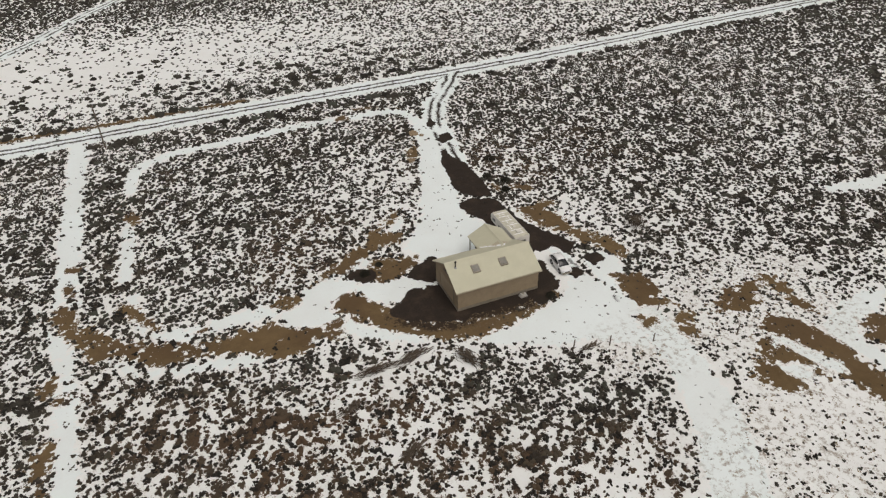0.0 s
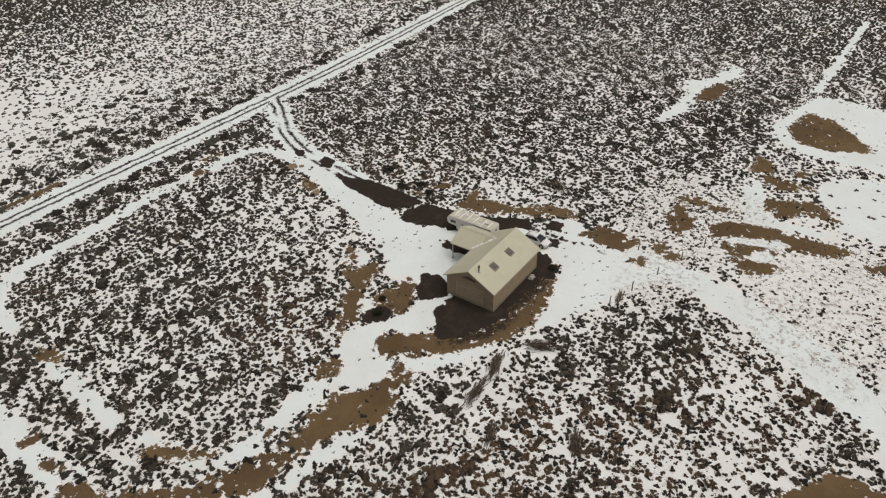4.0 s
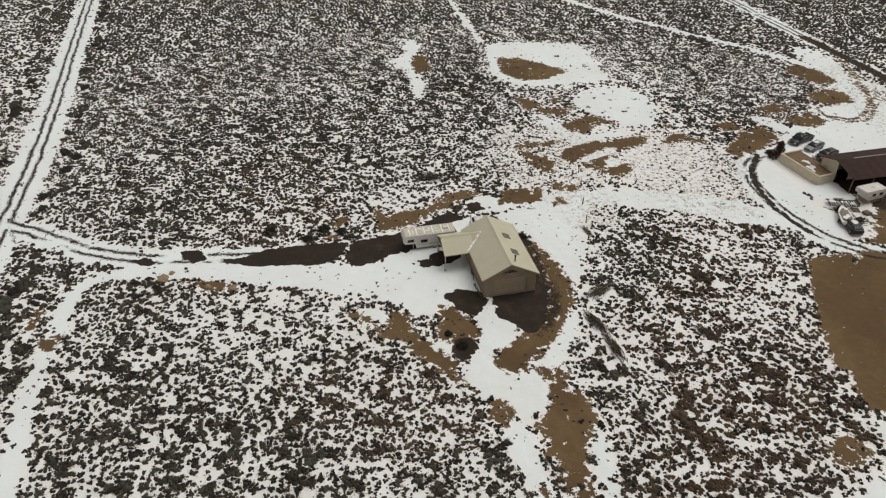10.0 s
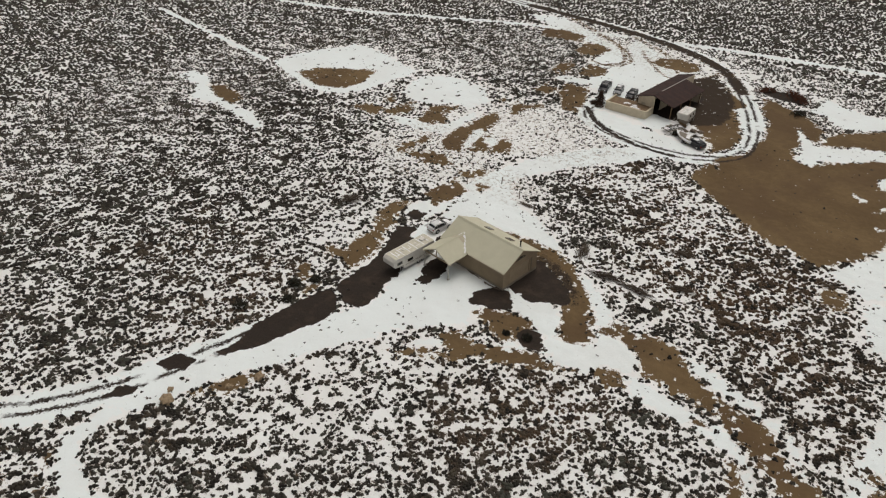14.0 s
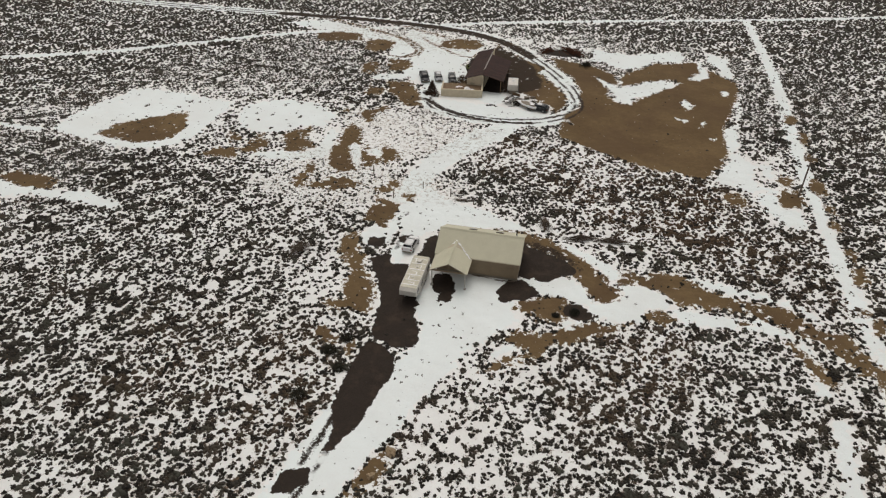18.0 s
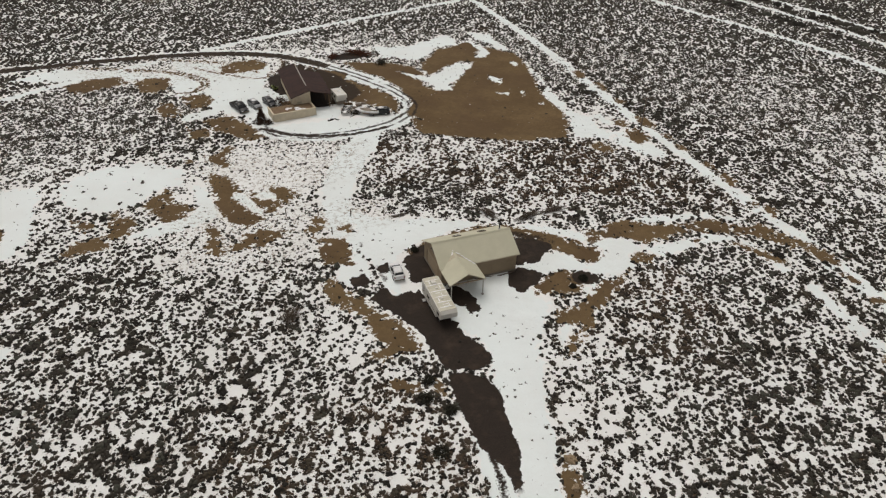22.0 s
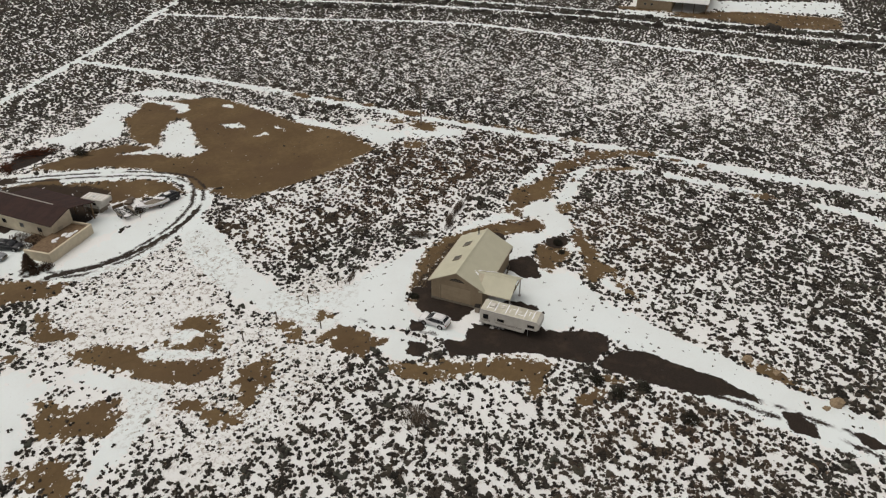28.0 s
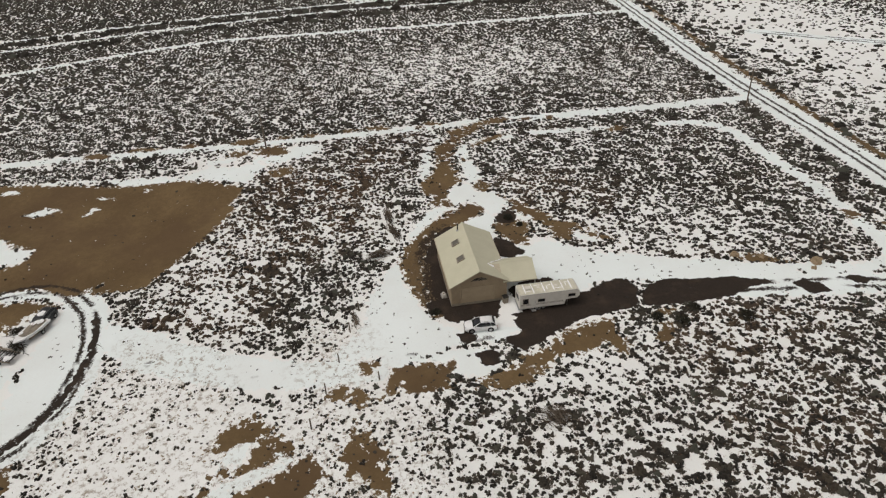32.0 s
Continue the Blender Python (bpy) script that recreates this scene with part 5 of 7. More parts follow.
def roadside_brush():
    """Taller, rounder bushes along the road, in the strip between the far lines and beyond the road."""
    rng = np.random.RandomState(67)
    xs, ys, ss = [], [], []
    for pts, off, spread, step, low, high in ((MAIN_ROAD, 6.0, 1.0, 1.7, 0.45, 1.1), (MAIN_ROAD, -6.4, 1.2, 1.9, 0.45, 1.1), (SOUTH_LINE_B, -7.0, 1.6, 1.4, 0.8, 1.6), (SOUTH_LINE_B, 5.5, 2.0, 1.5, 0.8, 1.7)):
        for (ax, ay), (bx, by) in zip(pts[:-1], pts[1:]):
            L = math.hypot(bx - ax, by - ay)
            nx, ny = -(by - ay) / L, (bx - ax) / L
            for u in np.arange(0, L, step):
                if rng.uniform() < 0.35:
                    continue
                k = off + rng.normal(0, spread)
                xs.append(ax + (bx - ax) * u / L + nx * k + rng.uniform(-1, 1))
                ys.append(ay + (by - ay) * u / L + ny * k + rng.uniform(-1, 1))
                ss.append(rng.uniform(low, high))
    for _ in range(560):
        x, away = rng.uniform(-20, 170), rng.exponential(17)
        xs.append(x)
        ys.append(-84 - away)
        ss.append(rng.uniform(0.35, 0.85))
    x, y, size = np.array(xs), np.array(ys), np.array(ss)
    w, d, s = zones_at(x, y)
    keep = (w < 0.3) & (s < 0.4) & (np.hypot(x, y) < 250) & ~((x > 172) & (x < 201) & (y > -20) & (y < 8)) & (np.hypot(x - 48.4, y + 69) > 1.6)
    ob = heap_mesh("roadside_brush", x[keep], y[keep], size[keep], rng.uniform(0, 1, int(keep.sum())), 0.0 * x[keep], rng, (4, 6, 2, 6), "brush", 0.75)
    tagged(ob, "taller dark olive bushes along the snowy road and tracks", "brush", "", "stuff")


roadside_brush()


# ---- the house ----
def house():
    h = thing("house", 0, 0, 0, 0, "tan metal-roofed house with garage doors on bare wet ground", "house")
    W, E, S, N, top = -6.05, 6.05, -3.7, 3.83, 2.85          # wall faces and plate height
    rise, ridge = 0.53, 5.16                                   # roof slope and the ridge's top
    slope = lambda y: ridge - rise * abs(y)
    t = 0.16
    part("foundation", box(W - 0.04, E + 0.04, S - 0.04, N + 0.04, -0.5, 0.10, 0.02), "stripe", h, "low dark concrete footing")
    for name, y0, y1 in (("wall", S, S + t), ("wall", N - t, N)):
        w = part(name, box(W, E, y0, y1, 0.14, top), "siding", h)
        side = -1 if y0 < 0 else 1
        for i in range(13):                                    # siding laps
            z = 0.2 + i * 0.205
            face = y0 if side < 0 else y1
            part("siding_board", prism([(face - side * 0.004, z), (face + side * 0.028, z), (face - side * 0.004, z + 0.205)], "x", W, E), "siding", w)
    for x, d0, d1, sgn in ((W, -1.9, 2.5, -1), (E, -2.1, 2.1, 1)):
        a, b = sorted((x, x - sgn * t))
        bm = prism([(S + t, 0.14), (d0, 0.14), (d0, 2.4), (S + t, 2.4)], "x", a, b)
        prism([(d1, 0.14), (N - t, 0.14), (N - t, 2.4), (d1, 2.4)], "x", a, b, bm)
        prism([(S + t, 2.4), (N - t, 2.4), (N - t, slope(N - t) - 0.14), (0, ridge - 0.14), (S + t, slope(S + t) - 0.14)], "x", a, b, bm)
        w = part("gable_wall", bm, "siding", h)
        door = part("garage_door", box(x - sgn * 0.10, x - sgn * 0.05, d0, d1, 0.1, 2.4), "door", w, "tan sectional garage door, closed")
        for i in range(4):
            part("door_panel", box(x - sgn * 0.06, x - sgn * 0.028, d0 + 0.04, d1 - 0.04, 0.13 + i * 0.565, 0.66 + i * 0.565, 0.012), "door", door)
        for y0, y1, z0, z1 in ((d0 - 0.12, d0, 0.1, 2.5), (d1, d1 + 0.12, 0.1, 2.5), (d0, d1, 2.4, 2.52)):
            part("door_trim", box(x - sgn * 0.02, x + sgn * 0.03, y0, y1, z0, z1), "door", w)
        # vent kept near-black: its colour also holds the shade below the gable roof
        vent = part("gable_vent", prism([(-1.15, 3.5), (1.15, 3.5), (0.75, 3.78), (0.3, 3.94), (-0.3, 3.94), (-0.75, 3.78)], "x", x - sgn * 0.02, x + sgn * 0.035), "dark_gap", w, "dark arched louvre under the gable, roof shade in its colour")
        for i in range(3):
            half = 1.10 - 0.16 * i ** 1.5
            part("louvre", prism([(-half, 3.56 + i * 0.13), (half, 3.56 + i * 0.13), (half, 3.578 + i * 0.13), (-half, 3.578 + i * 0.13)], "x", x, x + sgn * 0.06), "stripe", vent)
        if sgn > 0:
            part("downpipe", rod((x + 0.06, 2.55, 0.1), (x + 0.06, 2.55, 2.5), 0.05), "stripe", w, "dark downpipe")
    # roof: two slopes of standing-seam panels, and the cross gable over the carport
    roof = part("roof", prism([(-3.98, slope(3.98) - 0.16), (0, ridge - 0.16), (4.06, slope(4.06) - 0.16), (4.06, slope(4.06) - 0.03), (0, ridge - 0.03), (-3.98, slope(3.98) - 0.03)], "x", -6.38, 6.38), "trim", h, "tan fascia and roof deck")
    for sgn, out in ((1, 4.10), (-1, 4.02)):
        for i in range(28):
            x0 = -6.4 + i * 12.8 / 28
            x1 = x0 + 12.8 / 28
            bm = bmesh.new()
            z0, z1 = slope(0.0) - 0.03, slope(out) - 0.03
            prism([(0, z0), (sgn * out, z1), (sgn * out, z1 + 0.03), (0, z0 + 0.03)], "x", x0, x1 - 0.05, bm)
            prism([(0, z0), (sgn * out, z1), (sgn * out, z1 + 0.034), (0, z0 + 0.034)], "x", x1 - 0.05, x1, bm)
            part("roof_panel", bm, "roof", roof)
    part("ridge_cap", prism([(-0.22, ridge - 0.10), (0, ridge + 0.05), (0.22, ridge - 0.10), (0.22, ridge - 0.07), (0, ridge + 0.08), (-0.22, ridge - 0.07)], "x", -6.42, 6.42), "roof", roof)
    for y in (4.10, -4.02):
        s = 1 if y > 0 else -1
        g0, g1 = (-6.4, 6.4) if y > 0 else (-0.72, 6.4)
        part("gutter", prism([(y, slope(y) - 0.16), (y + s * 0.11, slope(y) - 0.16), (y + s * 0.12, slope(y) - 0.03), (y, slope(y) - 0.05)], "x", g0, g1), "trim", roof)
    # skylights
    for x in (2.48, -1.62):
        y0, y1 = 1.2, 2.25
        c = part("skylight", prism([(y0, slope(y0)), (y1, slope(y1)), (y1, slope(y1) + 0.14), (y0, slope(y0) + 0.14)], "x", x - 0.56, x + 0.56), "stripe", roof, "raised curb skylight with a dull pane")
        part("pane", prism([(y0 + 0.12, slope(y0 + 0.12) + 0.145), (y1 - 0.12, slope(y1 - 0.12) + 0.145), (y1 - 0.12, slope(y1 - 0.12) + 0.17), (y0 + 0.12, slope(y0 + 0.12) + 0.17)], "x", x - 0.45, x + 0.45), "skylight", c)
    flue = part("flue", rod((5.1, 0.9, slope(0.9) - 0.1), (5.1, 0.9, 5.6), 0.085, seg=12), "dark_gap", roof, "dark metal flue with a cap")
    part("cap", rod((5.1, 0.9, 5.57), (5.1, 0.9, 5.73), 0.17, 0.10, 12), "dark_gap", flue)
    part("flashing", rod((5.1, 0.9, slope(0.9) - 0.05), (5.1, 0.9, slope(0.9) + 0.16), 0.24, 0.1, 12), "steel", flue)
    # cross gable: ridge along y
    cx, half, end, top2 = -3.5, 2.78, -7.8, 4.25
    k = (top2 - 2.80) / half
    back = -(ridge - top2) / rise                              # where its ridge dies into the main slope
    wing = part("carport_roof", bmesh.new(), "trim", h, "tan open carport roof")
    wing.data.clear_geometry()
    bm = bmesh.new()
    for sgn in (-1, 1):
        edge = cx + sgn * half
        zz = 2.80
        foot = -(ridge - zz) / rise
        # a slab whose inner end follows the valley
        lower = [(cx, end, top2 - 0.14), (edge, end, zz - 0.14), (edge, foot, zz - 0.14), (cx, back, top2 - 0.14)]
        vs = [bm.verts.new(p) for p in lower] + [bm.verts.new((p[0], p[1], p[2] + 0.11)) for p in lower]
        for f in ((0, 1, 2, 3), (7, 6, 5, 4), (0, 4, 5, 1), (1, 5, 6, 2), (2, 6, 7, 3), (3, 7, 4, 0)):
            bm.faces.new([vs[i] for i in f])
    bmesh.ops.recalc_face_normals(bm, faces=bm.faces)
    bm.to_mesh(wing.data)
    bm.free()
    for sgn in (-1, 1):
        for i in range(10):
            y0 = end + i * 0.457
            y1 = y0 + 0.457
            bm = bmesh.new()
            for a, b, hgt in ((y0, y1 - 0.05, 0.03), (y1 - 0.05, y1, 0.034)):
                def span(y):
                    # outermost and innermost distance from the ridge at this y
                    inner = max(0.0, (top2 - (ridge + rise * min(y, 0))) / k) if y > back else 0.0
                    return inner
                pts = []
                for y in (a, b):
                    inn = min(span(y), half)
                    for d in (inn, half):
                        pts.append((cx + sgn * d, y, top2 - 0.03 - k * d))
                if abs(pts[0][0] - pts[1][0]) < 0.03 and abs(pts[2][0] - pts[3][0]) < 0.03:
                    continue
                vs = [bm.verts.new(p) for p in pts] + [bm.verts.new((p[0], p[1], p[2] + hgt)) for p in pts]
                for f in ((0, 1, 3, 2), (4, 6, 7, 5), (0, 2, 6, 4), (1, 5, 7, 3), (0, 4, 5, 1), (2, 3, 7, 6)):
                    bm.faces.new([vs[j] for j in f])
            bmesh.ops.recalc_face_normals(bm, faces=bm.faces)
            part("roof_panel", bm, "roof", wing)
    part("ridge_cap", prism([(cx - 0.2, top2 - 0.10), (cx, top2 + 0.05), (cx + 0.2, top2 - 0.10), (cx + 0.2, top2 - 0.07), (cx, top2 + 0.08), (cx - 0.2, top2 - 0.07)], "y", end - 0.02, back - 0.1), "roof", wing)
    part("king_post", box(cx - 0.05, cx + 0.05, end + 0.14, end + 0.24, 2.84, top2 - 0.16), "siding", wing)
    part("gable_soffit", prism([(cx - 2.4, 2.86), (cx + 2.4, 2.86), (cx, top2 - 0.16)], "y", end + 2.9, end + 2.96), "siding", wing)
    for x in (cx - 2.45, cx + 2.45):
        p = part("carport_post", box(x - 0.07, x + 0.07, end + 0.12, end + 0.26, 0.0, 2.82, 0.01), "post", h, "pale square carport post")
        part("post_foot", box(x - 0.16, x + 0.16, end + 0.03, end + 0.35, -0.1, 0.06, 0.02), "concrete", p)
        part("beam", box(x - 0.06, x + 0.06, end + 0.26, S - 0.02, 2.60, 2.78), "siding", h)
    part("beam", box(cx - 2.38, cx + 2.38, end + 0.13, end + 0.25, 2.66, 2.84), "siding", h)
    # a door and window in the south wall, below the carport and beyond it
    door = part("entry_door", box(-3.5, -2.6, S - 0.045, S - 0.03, 0.16, 2.2, 0.006), "door", h, "tan panelled entry door, closed")
    part("handle", rod((-2.72, S - 0.05, 1.1), (-2.72, S - 0.12, 1.1), 0.03), "steel", door)
    # the last snow lying in the valleys of the roof
    rng = random.Random(4)
    lie = math.atan2(-k / rise * half, half)
    for sgn, count in ((1, 9), (-1, 2)):
        for i in range(count):
            u = 0.04 + (0.80 * i / 8 if sgn > 0 else 0.12 * i) + rng.uniform(-0.03, 0.03)
            d = u * half
            z = top2 - k * d
            y = -(ridge - z) / rise
            bm = lump(rng.uniform(0.2, 0.45), rng.uniform(0.08, 0.19), 0.035, 0.45, i + 3, 2)
            bmesh.ops.rotate(bm, verts=bm.verts, matrix=Matrix.Rotation(sgn * lie + rng.uniform(-0.25, 0.25), 3, "Z"))
            bmesh.ops.rotate(bm, verts=bm.verts, matrix=Matrix.Rotation(sgn * 0.3, 3, "Y"))
            bmesh.ops.translate(bm, verts=bm.verts, vec=(cx + sgn * d + rng.uniform(-0.06, 0.1), y + rng.uniform(-0.06, 0.06), z + 0.03))
            part("snow_patch", bm, "snow", wing, "leftover snow in the valley")
    return h


house()


def small_yard_things():
    g = terrain
    unit = thing("cooling_unit", -3.45, 4.5, float(g(-3.45, 4.5)), 3, "low pale boxed cooling unit by the house wall", "unit")
    part("case", box(-0.42, 0.42, -0.2, 0.2, 0.05, 0.36, 0.03), "post", unit)
    part("pad", box(-0.55, 0.55, -0.38, 0.38, -0.1, 0.06, 0.01), "concrete", unit)
    part("grille", rod((0, 0, 0.35), (0, 0, 0.38), 0.14, seg=16), "stripe", unit)
    bin_ = thing("waste_bin", -6.75, -3.35, float(g(-6.75, -3.35)), 10, "dark brown plastic bin beside the garage corner", "bin")
    part("body", prism([(-0.3, 0), (0.3, 0), (0.36, 0.95), (-0.36, 0.95)], "y", -0.33, 0.33, bevel=0.03), "stripe", bin_)
    part("lid", box(-0.4, 0.4, -0.38, 0.38, 0.95, 1.03, 0.03), "dark_gap", bin_)
    rng = random.Random(8)
    for i in range(7):
        x, y = 0.2 + i * 0.85 + rng.uniform(-0.2, 0.2), -4.05 + rng.uniform(-0.2, 0.15)
        b = thing("plank", x, y, float(g(x, y)), rng.uniform(-12, 12), "weathered plank lying along the house wall", "plank", "planks by the wall")
        part("board", box(-rng.uniform(0.5, 0.9), rng.uniform(0.5, 0.9), -0.09, 0.09, 0.0, 0.07, 0.008), "dead_wood", b)
    for x, y, s in ((-0.2, -13.2, 0.35), (3.3, -10.0, 0.28), (-1.6, -12.1, 0.25), (-1.8, -14.4, 0.22), (-10.6, 6.4, 0.3), (-12.3, 5.2, 0.22)):
        c = thing("brush_tuft", x, y, float(g(x, y)), 0, "small dark leafless tuft poking through snow", "shrub", "tufts in the yard")
        bm = bmesh.new()
        for j in range(14):
            a, e = rng.uniform(0, 6.28), rng.uniform(0.3, 1.2)
            L = s * rng.uniform(0.7, 1.5)
            rod((0, 0, -0.02), (L * math.cos(a) * math.cos(e), L * math.sin(a) * math.cos(e), L * math.sin(e)), 0.03, 0.006, 4, bm)
        part("twigs", bm, "twig", c)


small_yard_things()


# ---- vehicles ----
def wheel(parent, x, y, z, r, w, name="wheel"):
    side = 1 if x > 0 else -1
    hub = part(name, rod((x - side * w / 2, y, z), (x + side * w / 2, y, z), r * 0.62, seg=16), "steel", parent)
    bm = bmesh.new()
    n = 20
    rows = []
    for k in range(n):
        a = 6.283 * k / n
        c, s = math.cos(a), math.sin(a)
        rows.append([bm.verts.new((x + dx, y + rr * c, z + rr * s)) for dx, rr in ((-w / 2, r * 0.6), (-w / 2, r * 0.93), (-w / 2 + 0.04, r), (w / 2 - 0.04, r), (w / 2, r * 0.93), (w / 2, r * 0.6))])
    for k in range(n):
        for i in range(5):
            bm.faces.new((rows[k][i], rows[k][i + 1], rows[(k + 1) % n][i + 1], rows[(k + 1) % n][i]))
    part("tyre", bm, "tyre", hub, "black rubber tyre")
    return hub


def loft(sections, bm=None):
    """Skins a row of closed outlines that have the same count of points."""
    bm = bm or bmesh.new()
    rings = [[bm.verts.new(p) for p in s] for s in sections]
    n = len(rings[0])
    for a, b in zip(rings[:-1], rings[1:]):
        for i in range(n):
            bm.faces.new((a[i], a[(i + 1) % n], b[(i + 1) % n], b[i]))
    bm.faces.new(rings[0][::-1])
    bm.faces.new(rings[-1])
    bmesh.ops.recalc_face_normals(bm, faces=bm.faces)
    return bm


def road_car(name, x, y, turn, paint, label, L=4.5, W=1.82, H=1.66, bed=False, snowy=0.0, group=""):
    """A car that faces +y before its turn: shaped body, glasshouse, wheels, lamps."""
    c = thing(name, x, y, float(terrain(x, y)), turn, label, "car", group)
    hl, hw = L / 2, W / 2

    def ring(yy, zb, zt, half, crown=0.0):
        k = half
        return [(-k * 0.94, yy, zb), (-k, yy, zb + 0.18), (-k, yy, zt - 0.16), (-k * 0.9, yy, zt - 0.02), (0, yy, zt + crown), (k * 0.9, yy, zt - 0.02), (k, yy, zt - 0.16), (k, yy, zb + 0.18), (k * 0.94, yy, zb)]
    belt = 0.98
    tail = belt if not bed else 0.96
    body = part("body", loft([ring(-hl, 0.42, tail - 0.10, hw * 0.88), ring(-hl + 0.12, 0.30, tail, hw * 0.97), ring(-hl + 0.8, 0.26, tail + 0.02, hw), ring(0.2, 0.25, belt, hw), ring(hl - 1.25, 0.26, belt - 0.03, hw, 0.02), ring(hl - 0.5, 0.28, 0.88, hw * 0.97, 0.03), ring(hl - 0.1, 0.34, 0.74, hw * 0.90, 0.02), ring(hl, 0.42, 0.64, hw * 0.82)]), paint, c)
    for p in body.data.polygons:
        p.use_smooth = True
    cab0, cab1 = (-hl + 0.06, hl - 1.05) if not bed else (-0.5, hl - 1.2)
    rear = 0.50 if not bed else 0.22
    screen = 0.92
    line = [(cab0, belt - 0.03, 0.90), (cab0 + rear * 0.55, belt + 0.62 * (H - belt), 0.93), (cab0 + rear, H - 0.10, 0.95), (cab0 + rear + 0.35, H - 0.03, 0.96), ((cab0 + cab1) / 2 - 0.1, H - 0.01, 0.97), (cab1 - screen - 0.05, H - 0.06, 0.96), (cab1 - screen * 0.5, belt + 0.52 * (H - belt), 0.93), (cab1, belt - 0.03, 0.88)]

    def hoop(yy, zt, k):
        w0, w1 = hw * k, hw * (k - 0.24 * (zt - belt + 0.05) / (H - belt))
        return [(-w0, yy, belt - 0.05), (-(w0 + w1) / 2 - 0.02, yy, (belt + zt) / 2), (-w1, yy, zt - 0.04), (-w1 * 0.8, yy, zt), (0, yy, zt + 0.012), (w1 * 0.8, yy, zt), (w1, yy, zt - 0.04), ((w0 + w1) / 2 + 0.02, yy, (belt + zt) / 2), (w0, yy, belt - 0.05)]
    glass = part("glasshouse", loft([hoop(*q) for q in line]), "glass", c, "dark tinted windows")
    shell = []
    for yy, zt, k in line[2:6]:
        w1 = hw * (k - 0.24 * (zt - belt + 0.05) / (H - belt)) + 0.03
        shell.append([(-w1, yy, zt - 0.075), (-w1 * 0.93, yy, zt - 0.01), (-w1 * 0.6, yy, zt + 0.022), (0, yy, zt + 0.032), (w1 * 0.6, yy, zt + 0.022), (w1 * 0.93, yy, zt - 0.01), (w1, yy, zt - 0.075)])
    roof = part("roof", loft(shell), paint, c)
    for q in (glass, roof):
        for p in q.data.polygons:
            p.use_smooth = True
    top_k = 0.73
    for sx in (-1, 1):
        for (y0, y1) in ((cab0 + 0.02, cab0 + rear), (cab1 - 0.04, cab1 - screen), ((cab0 + cab1) / 2 - 0.15, (cab0 + cab1) / 2 - 0.15), (cab0 + rear + 0.25, cab0 + rear + 0.35)):
            part("pillar", rod((sx * hw * 0.93, y0, belt - 0.03), (sx * hw * top_k, y1, H - 0.07), 0.038, 0.034, 6), paint, c)
        part("mirror", box(sx * hw * 1.0, sx * (hw + 0.2), cab1 - 0.45, cab1 - 0.33, 1.0, 1.14, 0.02), paint, c)
        part("headlight", box(sx * hw * 0.48, sx * hw * 0.80, hl - 0.22, hl - 0.02, 0.62, 0.76, 0.03), "lamp", c, "clear headlight")
        part("tail_light", box(sx * hw * 0.72, sx * hw * 0.93, -hl - 0.01, -hl + 0.1, 0.74, 0.95, 0.02), "red_lamp", c, "red tail light")
        part("rail", rod((sx * hw * 0.66, cab0 + rear + 0.1, H + 0.01), (sx * hw * 0.66, cab1 - 1.05, H + 0.0), 0.02, seg=6), "steel", c)
    for sx in (-1, 1):
        for yy in (hl - 0.88, -hl + 0.86):
            wheel(c, sx * (hw - 0.10), yy, 0.34, 0.34, 0.23)
            part("wheel_arch", rod((sx * (hw - 0.24), yy, 0.36), (sx * (hw + 0.006), yy, 0.36), 0.41, seg=18), "dark_gap", c)
    part("bumper", box(-hw * 0.84, hw * 0.84, hl - 0.09, hl + 0.05, 0.30, 0.50, 0.04), "stripe", c)
    part("bumper", box(-hw * 0.86, hw * 0.86, -hl - 0.06, -hl + 0.08, 0.32, 0.52, 0.04), "stripe", c)
    part("grille", box(-hw * 0.45, hw * 0.45, hl - 0.08, hl + 0.012, 0.52, 0.66, 0.02), "dark_gap", c)
    if not bed:
        part("tailgate", prism([(-hl + 0.02, 0.88), (-hl + 0.0, 1.16), (-hl + 0.17, 1.25), (-hl + 0.34, 1.02), (-hl + 0.3, 0.9)], "x", -hw * 0.86, hw * 0.86, bevel=0.02), paint, c)
    if bed:
        part("bed", box(-hw * 0.84, hw * 0.84, -hl + 0.14, -0.55, 0.93, 0.985), "dark_gap", c)
    if snowy:
        part("snow_cover", lump(hw * 0.55, 0.7 * snowy, 0.09, 0.25, 5, 2, (0, -0.35, H + 0.0)), "snow", c, "snow left on the roof")
    return c


road_car("suv", -11.45, 1.05, -4, "car_paint", "white compact suv parked on snow beside the house", 4.15, 1.75, 1.52)


